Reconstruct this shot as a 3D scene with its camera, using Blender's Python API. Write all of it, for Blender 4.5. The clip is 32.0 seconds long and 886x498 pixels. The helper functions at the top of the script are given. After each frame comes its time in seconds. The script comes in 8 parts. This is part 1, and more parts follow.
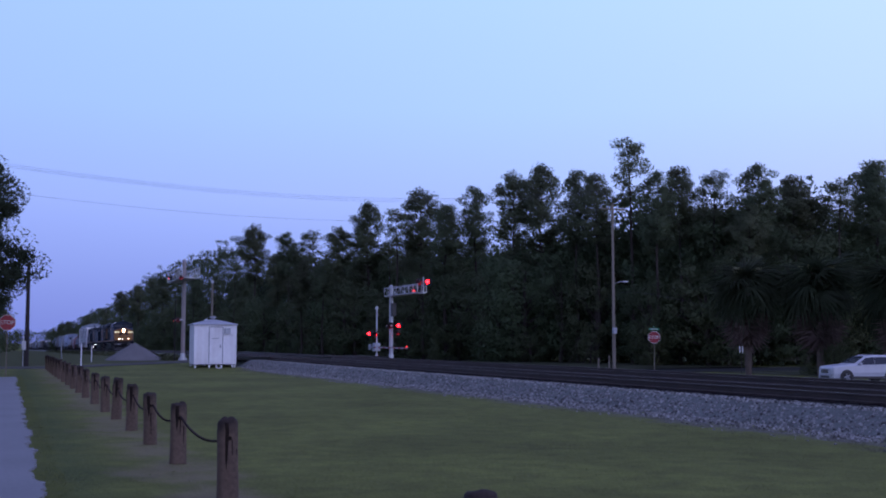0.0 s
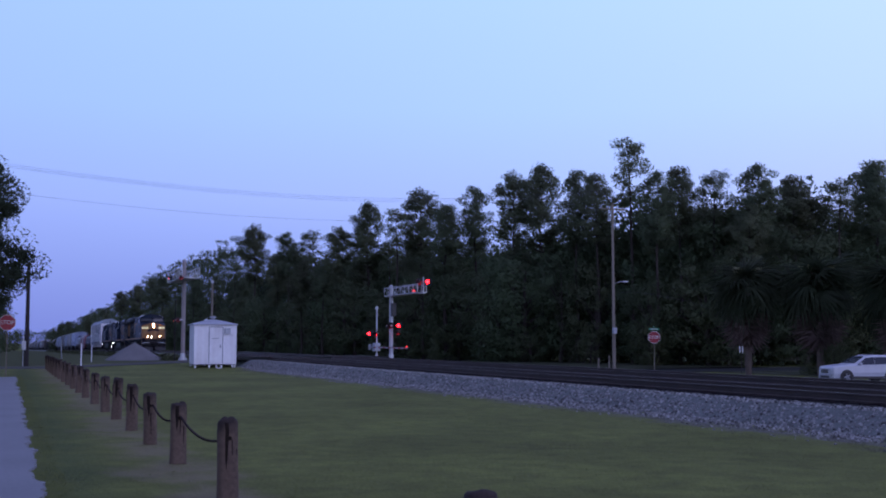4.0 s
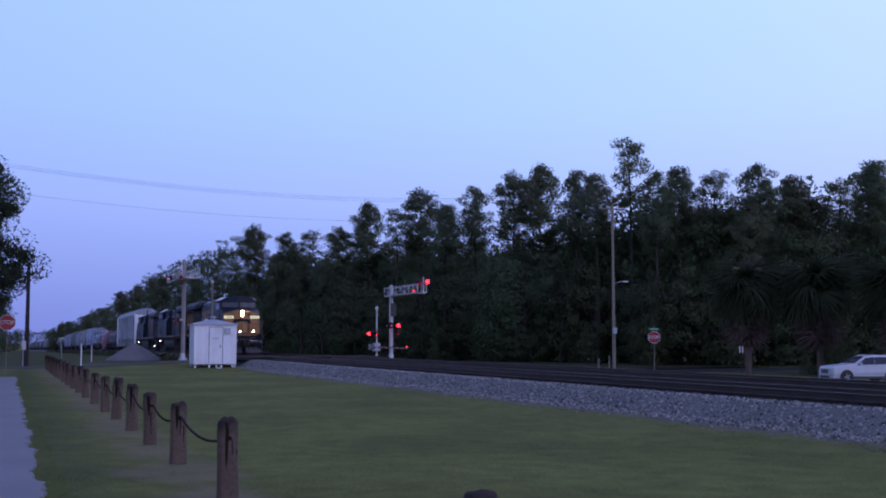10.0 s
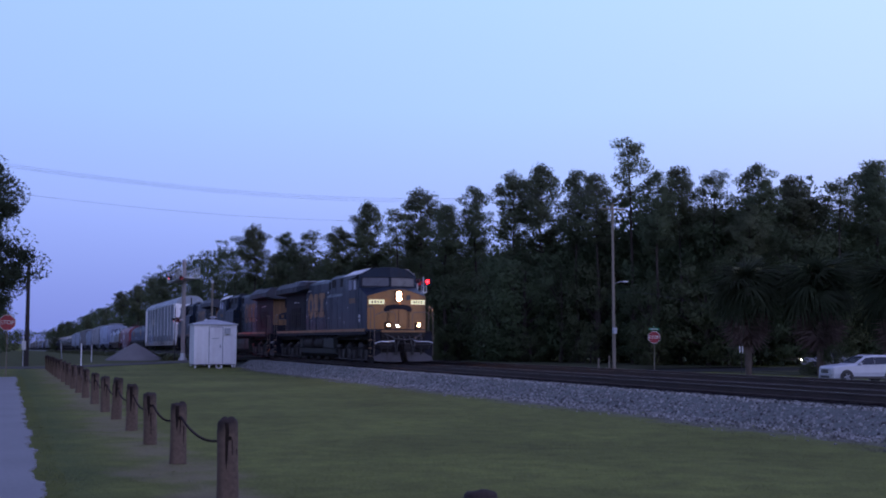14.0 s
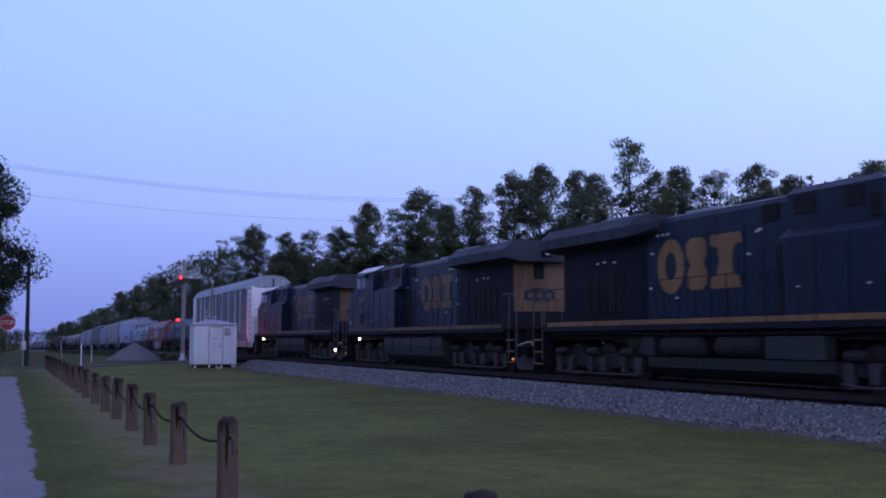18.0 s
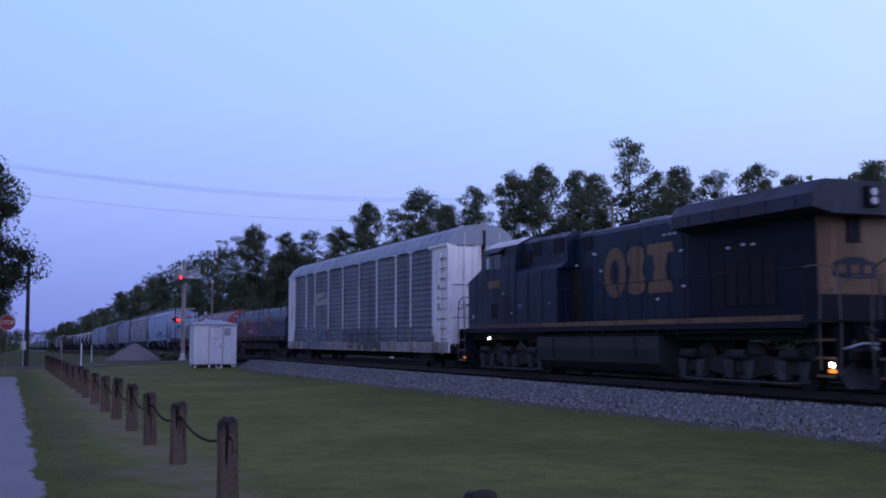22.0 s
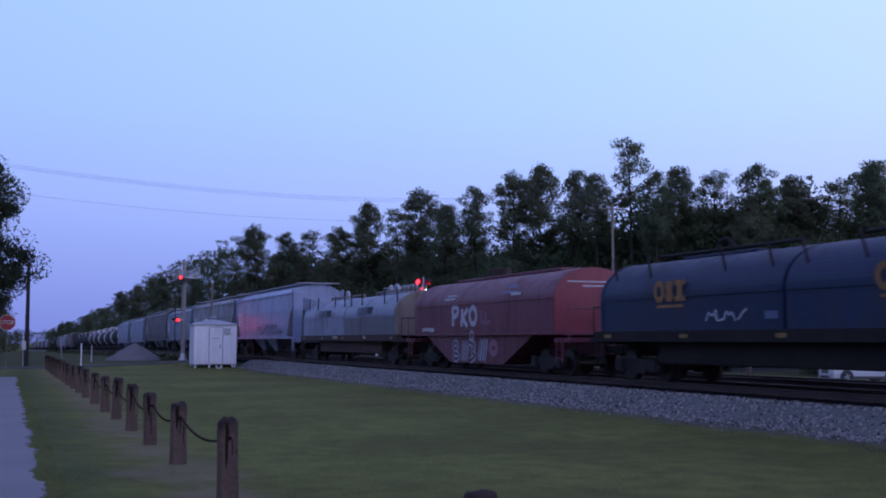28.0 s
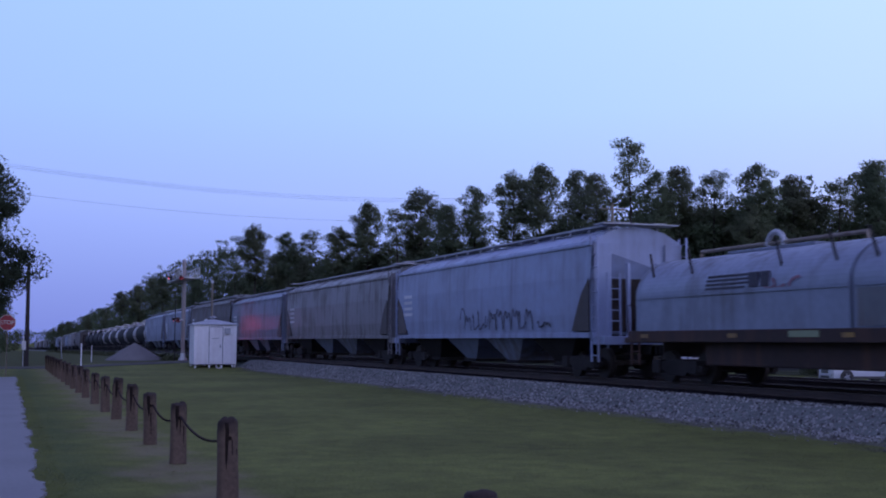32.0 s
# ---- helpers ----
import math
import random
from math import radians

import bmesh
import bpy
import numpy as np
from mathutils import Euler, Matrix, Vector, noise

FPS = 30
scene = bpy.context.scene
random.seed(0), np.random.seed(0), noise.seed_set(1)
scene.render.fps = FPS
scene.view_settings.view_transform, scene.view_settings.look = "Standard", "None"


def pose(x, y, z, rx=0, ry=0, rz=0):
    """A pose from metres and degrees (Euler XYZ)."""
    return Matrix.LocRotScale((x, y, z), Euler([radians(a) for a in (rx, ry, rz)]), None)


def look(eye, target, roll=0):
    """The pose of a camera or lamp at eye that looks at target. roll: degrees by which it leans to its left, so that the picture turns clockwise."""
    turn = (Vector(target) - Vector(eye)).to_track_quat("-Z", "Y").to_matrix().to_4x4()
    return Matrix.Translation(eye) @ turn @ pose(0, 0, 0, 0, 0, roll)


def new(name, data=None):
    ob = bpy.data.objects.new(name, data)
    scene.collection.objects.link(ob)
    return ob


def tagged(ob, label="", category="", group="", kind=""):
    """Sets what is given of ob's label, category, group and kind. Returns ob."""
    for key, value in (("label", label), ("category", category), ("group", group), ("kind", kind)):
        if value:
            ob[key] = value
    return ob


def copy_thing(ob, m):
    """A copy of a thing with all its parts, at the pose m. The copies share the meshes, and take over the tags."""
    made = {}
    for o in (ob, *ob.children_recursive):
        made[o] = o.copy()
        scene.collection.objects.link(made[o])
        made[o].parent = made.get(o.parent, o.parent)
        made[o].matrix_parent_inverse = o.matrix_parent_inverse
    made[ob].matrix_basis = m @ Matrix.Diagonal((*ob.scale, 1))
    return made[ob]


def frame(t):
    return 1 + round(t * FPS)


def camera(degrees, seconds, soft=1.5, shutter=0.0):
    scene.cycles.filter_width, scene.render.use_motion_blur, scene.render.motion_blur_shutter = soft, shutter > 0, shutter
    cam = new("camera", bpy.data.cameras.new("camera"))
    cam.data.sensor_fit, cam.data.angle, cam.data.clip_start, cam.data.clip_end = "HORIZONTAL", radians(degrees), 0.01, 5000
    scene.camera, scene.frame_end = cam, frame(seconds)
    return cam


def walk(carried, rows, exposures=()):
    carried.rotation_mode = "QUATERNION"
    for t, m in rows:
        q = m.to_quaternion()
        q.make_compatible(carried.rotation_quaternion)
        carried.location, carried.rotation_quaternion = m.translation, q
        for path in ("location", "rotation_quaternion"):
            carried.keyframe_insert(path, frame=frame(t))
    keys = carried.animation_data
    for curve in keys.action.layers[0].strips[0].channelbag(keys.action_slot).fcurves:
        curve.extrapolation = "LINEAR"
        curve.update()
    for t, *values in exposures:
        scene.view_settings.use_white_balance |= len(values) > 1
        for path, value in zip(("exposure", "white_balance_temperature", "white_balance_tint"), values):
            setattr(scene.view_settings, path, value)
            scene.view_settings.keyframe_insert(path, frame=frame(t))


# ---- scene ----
cam = camera(42.74, 32.0, soft=1.88, shutter=0.4)
EYE = pose(0, 0, 1.134, 94.596, 0, 68.99)
walk(cam, [(0, EYE), (32, EYE)], exposures=[(0, 0.0), (32, 0.0)])

# ---------------------------------------------------------------- world and light
world = bpy.data.worlds.new("dusk_sky")
scene.world = world
world.use_nodes = True
wn, wl = world.node_tree.nodes, world.node_tree.links
wn.clear()
w_out = wn.new("ShaderNodeOutputWorld")
w_bg = wn.new("ShaderNodeBackground")
w_sky = wn.new("ShaderNodeTexSky")
w_sky.sky_type = "NISHITA"
w_sky.sun_disc = False
w_sky.sun_elevation = radians(1.0)
w_sky.sun_rotation = radians(60)
w_sky.ozone_density = 4.0
w_skyk = wn.new("ShaderNodeVectorMath")
w_skyk.operation = "SCALE"
w_skyk.inputs["Scale"].default_value = 0.12
w_co = wn.new("ShaderNodeTexCoord")
w_sep = wn.new("ShaderNodeSeparateXYZ")
w_ramp = wn.new("ShaderNodeValToRGB")
w_add = wn.new("ShaderNodeMixRGB")
w_add.blend_type = "MIX"
w_add.inputs[0].default_value = 0.08
for pos, col in ((0.0, (0.262, 0.318, 0.83)), (0.04, (0.32, 0.398, 0.945)), (0.12, (0.455, 0.588, 1.19)),
                 (0.2, (0.49, 0.70, 1.33)), (0.3, (0.515, 0.748, 1.40)), (0.5, (0.33, 0.40, 0.98)), (1.0, (0.205, 0.25, 0.62))):
    e = w_ramp.color_ramp.elements[0] if pos == 0 else (w_ramp.color_ramp.elements[-1] if pos == 1 else w_ramp.color_ramp.elements.new(pos))
    e.position, e.color = pos, (*col, 1)
# the side where the sun has gone down is brighter than the one behind the viewer
w_dot = wn.new("ShaderNodeVectorMath")
w_dot.operation = "DOT_PRODUCT"
w_dot.inputs[1].default_value = (0.86, 0.5, 0.0)
w_half = wn.new("ShaderNodeMath")
w_half.operation = "MULTIPLY_ADD"
w_half.inputs[1].default_value, w_half.inputs[2].default_value = 0.5, 0.5
w_side = wn.new("ShaderNodeValToRGB")
for pos, col in ((0.0, (0.785, 0.797, 0.888)), (0.1, (0.868, 0.905, 0.968)), (0.22, (1.0, 1.02, 1.02)), (0.36, (1.2, 1.14, 1.04)), (0.6, (1.45, 1.32, 1.25)), (1.0, (2.3, 2.0, 1.9))):
    e = w_side.color_ramp.elements[0] if pos == 0 else (w_side.color_ramp.elements[-1] if pos == 1 else w_side.color_ramp.elements.new(pos))
    e.position, e.color = pos, (*col, 1)
w_mul = wn.new("ShaderNodeMixRGB")
w_mul.blend_type = "MULTIPLY"
w_mul.inputs[0].default_value = 1.0
wl.new(w_co.outputs["Generated"], w_dot.inputs[0])
wl.new(w_dot.outputs["Value"], w_half.inputs[0])
wl.new(w_half.outputs[0], w_side.inputs[0])
wl.new(w_ramp.outputs[0], w_mul.inputs[1])
wl.new(w_side.outputs[0], w_mul.inputs[2])
wl.new(w_co.outputs["Generated"], w_sep.inputs[0])
wl.new(w_sep.outputs["Z"], w_ramp.inputs[0])
wl.new(w_sky.outputs[0], w_skyk.inputs[0])
wl.new(w_mul.outputs[0], w_add.inputs[1])
wl.new(w_skyk.outputs[0], w_add.inputs[2])
wl.new(w_add.outputs[0], w_bg.inputs[0])
w_bg.inputs[1].default_value = 1.0
wl.new(w_bg.outputs[0], w_out.inputs[0])

sun_data = bpy.data.lights.new("dusk_glow", "SUN")
sun_data.energy, sun_data.angle, sun_data.color = 0.25, radians(40), (1.0, 0.88, 0.84)
sun = new("dusk_glow", sun_data)
sun.matrix_world = look((80, 40, 12), (0, 0, 0))

# ---------------------------------------------------------------- materials
def material(name, base, rough=0.7, metal=0.0, dark=None, fine=12.0, coarse=1.2, bump=0.15, amount=0.5, streak=0.0, spec=0.5, rust=0.0, rust_color=(0.10, 0.05, 0.032)):
    """Two scales of variation between two colours, with fine relief; streak stretches the coarse one upright."""
    m = bpy.data.materials.new(name)
    m.use_nodes = True
    n, l = m.node_tree.nodes, m.node_tree.links
    b = n["Principled BSDF"]
    b.inputs["Roughness"].default_value, b.inputs["Metallic"].default_value = rough, metal
    b.inputs["Specular IOR Level"].default_value = spec
    dark = dark or tuple(c * 0.6 for c in base)
    co = n.new("ShaderNodeTexCoord")
    mp = n.new("ShaderNodeMapping")
    mp.inputs["Scale"].default_value = (1, 1, 1 - streak)
    l.new(co.outputs["Object"], mp.inputs[0])
    nz = []
    for s, d in ((coarse, 5), (fine, 3)):
        t = n.new("ShaderNodeTexNoise")
        t.inputs["Scale"].default_value, t.inputs["Detail"].default_value = s, d
        l.new(mp.outputs[0] if s == coarse else co.outputs["Object"], t.inputs["Vector"])
        nz.append(t)
    mix = n.new("ShaderNodeMath")
    mix.operation = "MULTIPLY_ADD"
    mix.inputs[1].default_value = 0.45
    l.new(nz[1].outputs[0], mix.inputs[0])
    half = n.new("ShaderNodeMath")
    half.operation = "MULTIPLY"
    half.inputs[1].default_value = 0.55
    l.new(nz[0].outputs[0], half.inputs[0])
    l.new(half.outputs[0], mix.inputs[2])
    ramp = n.new("ShaderNodeValToRGB")
    ramp.color_ramp.elements[0].position, ramp.color_ramp.elements[1].position = 0.5 - 0.28 * amount, 0.5 + 0.28 * amount
    ramp.color_ramp.elements[0].color, ramp.color_ramp.elements[1].color = (*dark, 1), (*base, 1)
    l.new(mix.outputs[0], ramp.inputs[0])
    rnd = n.new("ShaderNodeObjectInfo")
    hs = n.new("ShaderNodeHueSaturation")
    mr = n.new("ShaderNodeMapRange")
    mr.inputs["To Min"].default_value, mr.inputs["To Max"].default_value = 0.88, 1.12
    l.new(rnd.outputs["Random"], mr.inputs[0])
    l.new(mr.outputs[0], hs.inputs["Value"])
    l.new(ramp.outputs[0], hs.inputs["Color"])
    top = hs.outputs[0]
    if rust:
        # runs of rust and grime: narrow along the side, long downwards, in patches
        mp2 = n.new("ShaderNodeMapping")
        mp2.inputs["Scale"].default_value = (3.2, 3.2, 0.28)
        l.new(co.outputs["Object"], mp2.inputs[0])
        runs = n.new("ShaderNodeTexNoise")
        runs.inputs["Scale"].default_value, runs.inputs["Detail"].default_value = 1.0, 6
        l.new(mp2.outputs[0], runs.inputs["Vector"])
        spots = n.new("ShaderNodeTexNoise")
        spots.inputs["Scale"].default_value, spots.inputs["Detail"].default_value = 0.55, 5
        l.new(co.outputs["Object"], spots.inputs["Vector"])
        both = n.new("ShaderNodeMath")
        both.operation = "MULTIPLY"
        l.new(runs.outputs[0], both.inputs[0])
        l.new(spots.outputs[0], both.inputs[1])
        rr = n.new("ShaderNodeMapRange")
        rr.inputs["From Min"].default_value, rr.inputs["From Max"].default_value = 0.22, 0.40
        rr.inputs["To Min"].default_value, rr.inputs["To Max"].default_value = 0.0, rust
        l.new(both.outputs[0], rr.inputs[0])
        stain = n.new("ShaderNodeMixRGB")
        stain.inputs[2].default_value = (*rust_color, 1)
        l.new(rr.outputs[0], stain.inputs[0])
        l.new(top, stain.inputs[1])
        top = stain.outputs[0]
        rg = n.new("ShaderNodeMapRange")
        rg.inputs["To Min"].default_value, rg.inputs["To Max"].default_value = rough, min(1.0, rough + 0.45)
        l.new(rr.outputs[0], rg.inputs[0])
        l.new(rg.outputs[0], b.inputs["Roughness"])
    l.new(top, b.inputs["Base Color"])
    if bump:
        bp = n.new("ShaderNodeBump")
        bp.inputs["Strength"].default_value, bp.inputs["Distance"].default_value = bump, 0.02
        l.new(nz[1].outputs[0], bp.inputs["Height"])
        l.new(bp.outputs[0], b.inputs["Normal"])
    return m


def glow(name, color, strength):
    m = bpy.data.materials.new(name)
    m.use_nodes = True
    b = m.node_tree.nodes["Principled BSDF"]
    b.inputs["Base Color"].default_value = (*color, 1)
    b.inputs["Emission Color"].default_value = (*color, 1)
    b.inputs["Emission Strength"].default_value = strength
    return m


def foliage(name, base, dark):
    """Leaves: each tree a little lighter or darker, greener or browner than its neighbours."""
    m = material(name, base, 0.7, 0, dark, 3.0, 0.4, 0, 0.9, spec=0.1)
    n, l = m.node_tree.nodes, m.node_tree.links
    hs = next(x for x in n if x.bl_idname == "ShaderNodeHueSaturation")
    mr = next(x for x in n if x.bl_idname == "ShaderNodeMapRange")
    mr.inputs["To Min"].default_value, mr.inputs["To Max"].default_value = 0.8, 1.14
    info = next(x for x in n if x.bl_idname == "ShaderNodeObjectInfo")
    far = n.new("ShaderNodeMath")
    far.operation = "MULTIPLY"
    far.inputs[1].default_value = 7.31
    l.new(info.outputs["Random"], far.inputs[0])
    part_of = n.new("ShaderNodeMath")
    part_of.operation = "FRACT"
    l.new(far.outputs[0], part_of.inputs[0])
    hue = n.new("ShaderNodeMapRange")
    hue.inputs["To Min"].default_value, hue.inputs["To Max"].default_value = 0.475, 0.52
    l.new(part_of.outputs[0], hue.inputs[0])
    l.new(hue.outputs[0], hs.inputs["Hue"])
    # thin leaves let some light through
    b = n["Principled BSDF"]
    thin = n.new("ShaderNodeBsdfTranslucent")
    l.new(b.inputs["Base Color"].links[0].from_socket, thin.inputs["Color"])
    both = n.new("ShaderNodeMixShader")
    both.inputs[0].default_value = 0.38
    out = next(x for x in n if x.bl_idname == "ShaderNodeOutputMaterial")
    l.new(b.outputs[0], both.inputs[1])
    l.new(thin.outputs[0], both.inputs[2])
    l.new(both.outputs[0], out.inputs["Surface"])
    return m


M = {
    "blade": material("grass_blades", (0.14, 0.157, 0.046), 0.9, 0, (0.094, 0.107, 0.033), 5, 0.5, 0, 0.9, spec=0.1),
    "weed": material("dark_verge_weeds", (0.082, 0.092, 0.044), 0.9, 0, (0.045, 0.05, 0.026), 5, 0.5, 0, 0.9, spec=0.1),
    "path": material("worn_concrete", (0.182, 0.185, 0.195), 0.85, 0, (0.128, 0.13, 0.138), 20, 0.5, 0.3, 0.7),
    "asphalt": material("asphalt", (0.034, 0.036, 0.033), 0.95, 0, (0.02, 0.021, 0.02), 30, 0.4, 0.3, 0.7, spec=0.03),
    "ballast": material("ballast_bed", (0.18, 0.195, 0.18), 0.95, 0, (0.07, 0.075, 0.07), 14, 0.6, 1.0, 0.9, spec=0.2),
    "trackbed": material("oily_track_bed", (0.015, 0.0125, 0.0135), 0.95, 0, (0.006, 0.0055, 0.006), 10, 0.6, 1.0, 0.9, spec=0.04),
    "tie": material("creosoted_wood", (0.023, 0.0175, 0.018), 0.9, 0, (0.012, 0.0098, 0.0098), 12, 1.0, 0.5, 0.8, spec=0.05),
    "rail": material("rail_steel", (0.07, 0.05, 0.042), 0.7, 0.2, (0.035, 0.026, 0.023), 9, 1.0, 0.1, 0.7),
    "railtop": material("polished_rail_head", (0.14, 0.125, 0.12), 0.5, 0.5, (0.09, 0.08, 0.078), 9, 0.5, 0.0, 0.5),
    "pile": material("crushed_stone", (0.18, 0.172, 0.17), 0.95, 0, (0.10, 0.096, 0.10), 12, 0.8, 1.0, 0.9, spec=0.2),
    "post": material("weathered_post_wood", (0.172, 0.12, 0.088), 0.85, 0, (0.048, 0.034, 0.027), 18, 2.5, 0.5, 0.9, 0.85, spec=0.2),
    "posttop": material("rotted_wood", (0.03, 0.022, 0.017), 0.95, 0, (0.012, 0.009, 0.008), 18, 3, 0.6, 0.9, spec=0.05),
    "white": material("white_painted_metal", (0.80, 0.79, 0.80), 0.55, 0, (0.66, 0.65, 0.68), 6, 0.8, 0.05, 0.8, 0.6, rust=0.35, rust_color=(0.42, 0.38, 0.36)),
    "greyroof": material("dull_sheet_metal", (0.36, 0.37, 0.4), 0.5, 0.4, (0.24, 0.25, 0.28), 6, 0.8, 0.1, 0.8),
    "galv": material("galvanised_steel", (0.52, 0.53, 0.55), 0.45, 0.5, (0.36, 0.37, 0.39), 12, 1.5, 0.05, 0.8, rust=0.4, rust_color=(0.25, 0.22, 0.2)),
    "mastbrown": material("weathered_mast_steel", (0.30, 0.27, 0.265), 0.6, 0.2, (0.19, 0.165, 0.16), 8, 1.5, 0.1, 0.8, 0.6, rust=0.5, rust_color=(0.14, 0.11, 0.10)),
    "rope": material("dark_fibre_rope", (0.055, 0.038, 0.036), 0.9, 0, (0.025, 0.017, 0.017), 40, 4, 0.4, 0.8, spec=0.1),
    "polewood": material("grey_pole_wood", (0.23, 0.20, 0.16), 0.9, 0, (0.13, 0.11, 0.09), 14, 1.5, 0.4, 0.9, 0.9, spec=0.2),
    "poledark": material("tarred_pole_wood", (0.045, 0.038, 0.04), 0.9, 0, (0.02, 0.017, 0.018), 14, 1.5, 0.4, 0.9, 0.9, spec=0.2),
    "wire": material("black_cable", (0.10, 0.10, 0.12), 0.6),
    "signred": material("red_sign_sheeting", (0.27, 0.014, 0.024), 0.4, 0, (0.22, 0.011, 0.018), 8, 1, 0, 0.5),
    "signwhite": material("white_sign_sheeting", (0.55, 0.55, 0.55), 0.4, 0, (0.46, 0.46, 0.46), 8, 1, 0, 0.5),
    "signgreen": material("green_sign_sheeting", (0.03, 0.22, 0.12), 0.4, 0, (0.02, 0.18, 0.1), 8, 1, 0, 0.5),
    "black": material("black_enamel", (0.025, 0.025, 0.028), 0.5, 0, (0.015, 0.015, 0.017), 8, 1, 0.05, 0.6),
    "bark": material("pine_bark", (0.062, 0.049, 0.042), 0.95, 0, (0.03, 0.024, 0.021), 6, 0.9, 0.6, 0.9, 0.7, spec=0.1),
    "palmbark": material("grey_palm_trunk", (0.14, 0.11, 0.092), 0.95, 0, (0.065, 0.05, 0.042), 8, 1.2, 0.6, 0.9, spec=0.1),
    "pine": foliage("pine_needles", (0.135, 0.16, 0.088), (0.09, 0.108, 0.066)),
    "oak": foliage("broad_leaves", (0.1, 0.126, 0.064), (0.07, 0.088, 0.047)),
    # darker leaf copy: the shade inside the wood is put into its colour
    "shadeleaf": foliage("shaded_wood_leaves", (0.058, 0.073, 0.04), (0.036, 0.046, 0.027)),
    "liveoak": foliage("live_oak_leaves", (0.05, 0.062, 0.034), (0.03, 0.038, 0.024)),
    "palm": foliage("palm_fronds", (0.05, 0.064, 0.034), (0.03, 0.038, 0.021)),
    "palmdead": foliage("dry_palm_fronds", (0.19, 0.14, 0.125), (0.08, 0.058, 0.052)),
    "bloom": foliage("spent_palm_bloom", (0.30, 0.30, 0.17), (0.2, 0.2, 0.11)),
    "navy": material("navy_loco_paint", (0.0095, 0.021, 0.046), 0.42, 0, (0.006, 0.0125, 0.027), 5, 0.7, 0.03, 0.8, 0.6, spec=0.2, rust=0.5, rust_color=(0.024, 0.02, 0.022)),
    "navydark": material("darker_navy_paint", (0.009, 0.010, 0.02), 0.7, 0, (0.005, 0.005, 0.010), 7, 0.9, 0.05, 0.8, 0.5, spec=0.2),
    "gold": material("golden_yellow_paint", (0.29, 0.135, 0.034), 0.5, 0, (0.18, 0.082, 0.022), 6, 0.9, 0.03, 0.8, 0.5, rust=0.5, rust_color=(0.08, 0.05, 0.03)),
    "golddull": material("faded_golden_paint", (0.19, 0.095, 0.036), 0.55, 0, (0.11, 0.056, 0.024), 6, 0.9, 0.03, 0.8, 0.5, rust=0.6, rust_color=(0.05, 0.035, 0.025)),
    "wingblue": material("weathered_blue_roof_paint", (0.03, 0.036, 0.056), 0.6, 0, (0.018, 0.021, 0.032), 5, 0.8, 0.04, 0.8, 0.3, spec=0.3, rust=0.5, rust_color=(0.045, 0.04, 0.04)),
    "sillrust": material("faded_rusty_sill_paint", (0.085, 0.036, 0.024), 0.6, 0, (0.05, 0.024, 0.018), 6, 0.9, 0.03, 0.8),
    "plowgrey": material("scuffed_plow_steel", (0.085, 0.08, 0.084), 0.7, 0.1, (0.03, 0.028, 0.029), 7, 1.6, 0.15, 0.9, 0.7, spec=0.3),
    "railpale": material("worn_pale_handrail_paint", (0.12, 0.095, 0.075), 0.6, 0, (0.06, 0.05, 0.042), 12, 2.0, 0.05, 0.8),
    "paleglass": material("pale_lamp_glass", (0.42, 0.43, 0.46), 0.2, 0, (0.32, 0.33, 0.36), 6, 1.0, 0, 0.5),
    "under": material("sooty_underframe", (0.024, 0.021, 0.021), 0.8, 0.0, (0.010, 0.009, 0.009), 9, 1, 0.3, 0.8, spec=0.2),
    "truckgrey": material("grimy_truck_casting", (0.036, 0.033, 0.033), 0.8, 0.0, (0.013, 0.012, 0.012), 9, 1.5, 0.3, 0.8, spec=0.2),
    "castpale": material("dusty_grey_casting", (0.085, 0.079, 0.08), 0.85, 0.0, (0.022, 0.02, 0.02), 6, 1.5, 0.3, 0.9, spec=0.2),
    "tankgrey": material("grimy_fuel_tank", (0.036, 0.041, 0.039), 0.7, 0.0, (0.02, 0.023, 0.022), 8, 0.9, 0.15, 0.8, spec=0.25),
    "wheel": material("wheel_steel", (0.06, 0.05, 0.047), 0.6, 0.4, (0.03, 0.025, 0.024), 12, 2, 0.1, 0.8),
    "rackside": material("grey_perforated_steel", (0.15, 0.168, 0.205), 0.55, 0.1, (0.10, 0.11, 0.138), 5, 0.7, 0.1, 0.9, 0.5, rust=0.6, rust_color=(0.09, 0.08, 0.085)),
    "rackwhite": material("dirty_white_steel", (0.86, 0.83, 0.83), 0.55, 0, (0.70, 0.66, 0.65), 5, 0.8, 0.08, 0.9, 0.7, rust=0.6, rust_color=(0.3, 0.21, 0.17)),
    "postwhite": material("white_post_paint", (0.76, 0.75, 0.77), 0.5, 0, (0.6, 0.58, 0.59), 6, 0.9, 0.05, 0.8, 0.5, rust=0.3, rust_color=(0.3, 0.22, 0.18)),
    "racksill": material("grimy_white_sill", (0.42, 0.39, 0.385), 0.65, 0, (0.16, 0.13, 0.12), 5, 1.2, 0.1, 0.6, rust=0.8),
    "hoodband": material("dull_grey_band", (0.115, 0.128, 0.145), 0.55, 0, (0.078, 0.086, 0.10), 5, 0.8, 0.05, 0.7, 0.5, rust=0.5),
    "boardtan": material("faded_tan_board_paint", (0.36, 0.32, 0.30), 0.6, 0, (0.26, 0.225, 0.21), 6, 1, 0, 0.8),
    "rackroof": material("galvanised_roof_sheet", (0.24, 0.27, 0.32), 0.45, 0.2, (0.18, 0.20, 0.245), 4, 0.6, 0.05, 0.8, rust=0.4, rust_color=(0.16, 0.15, 0.15)),
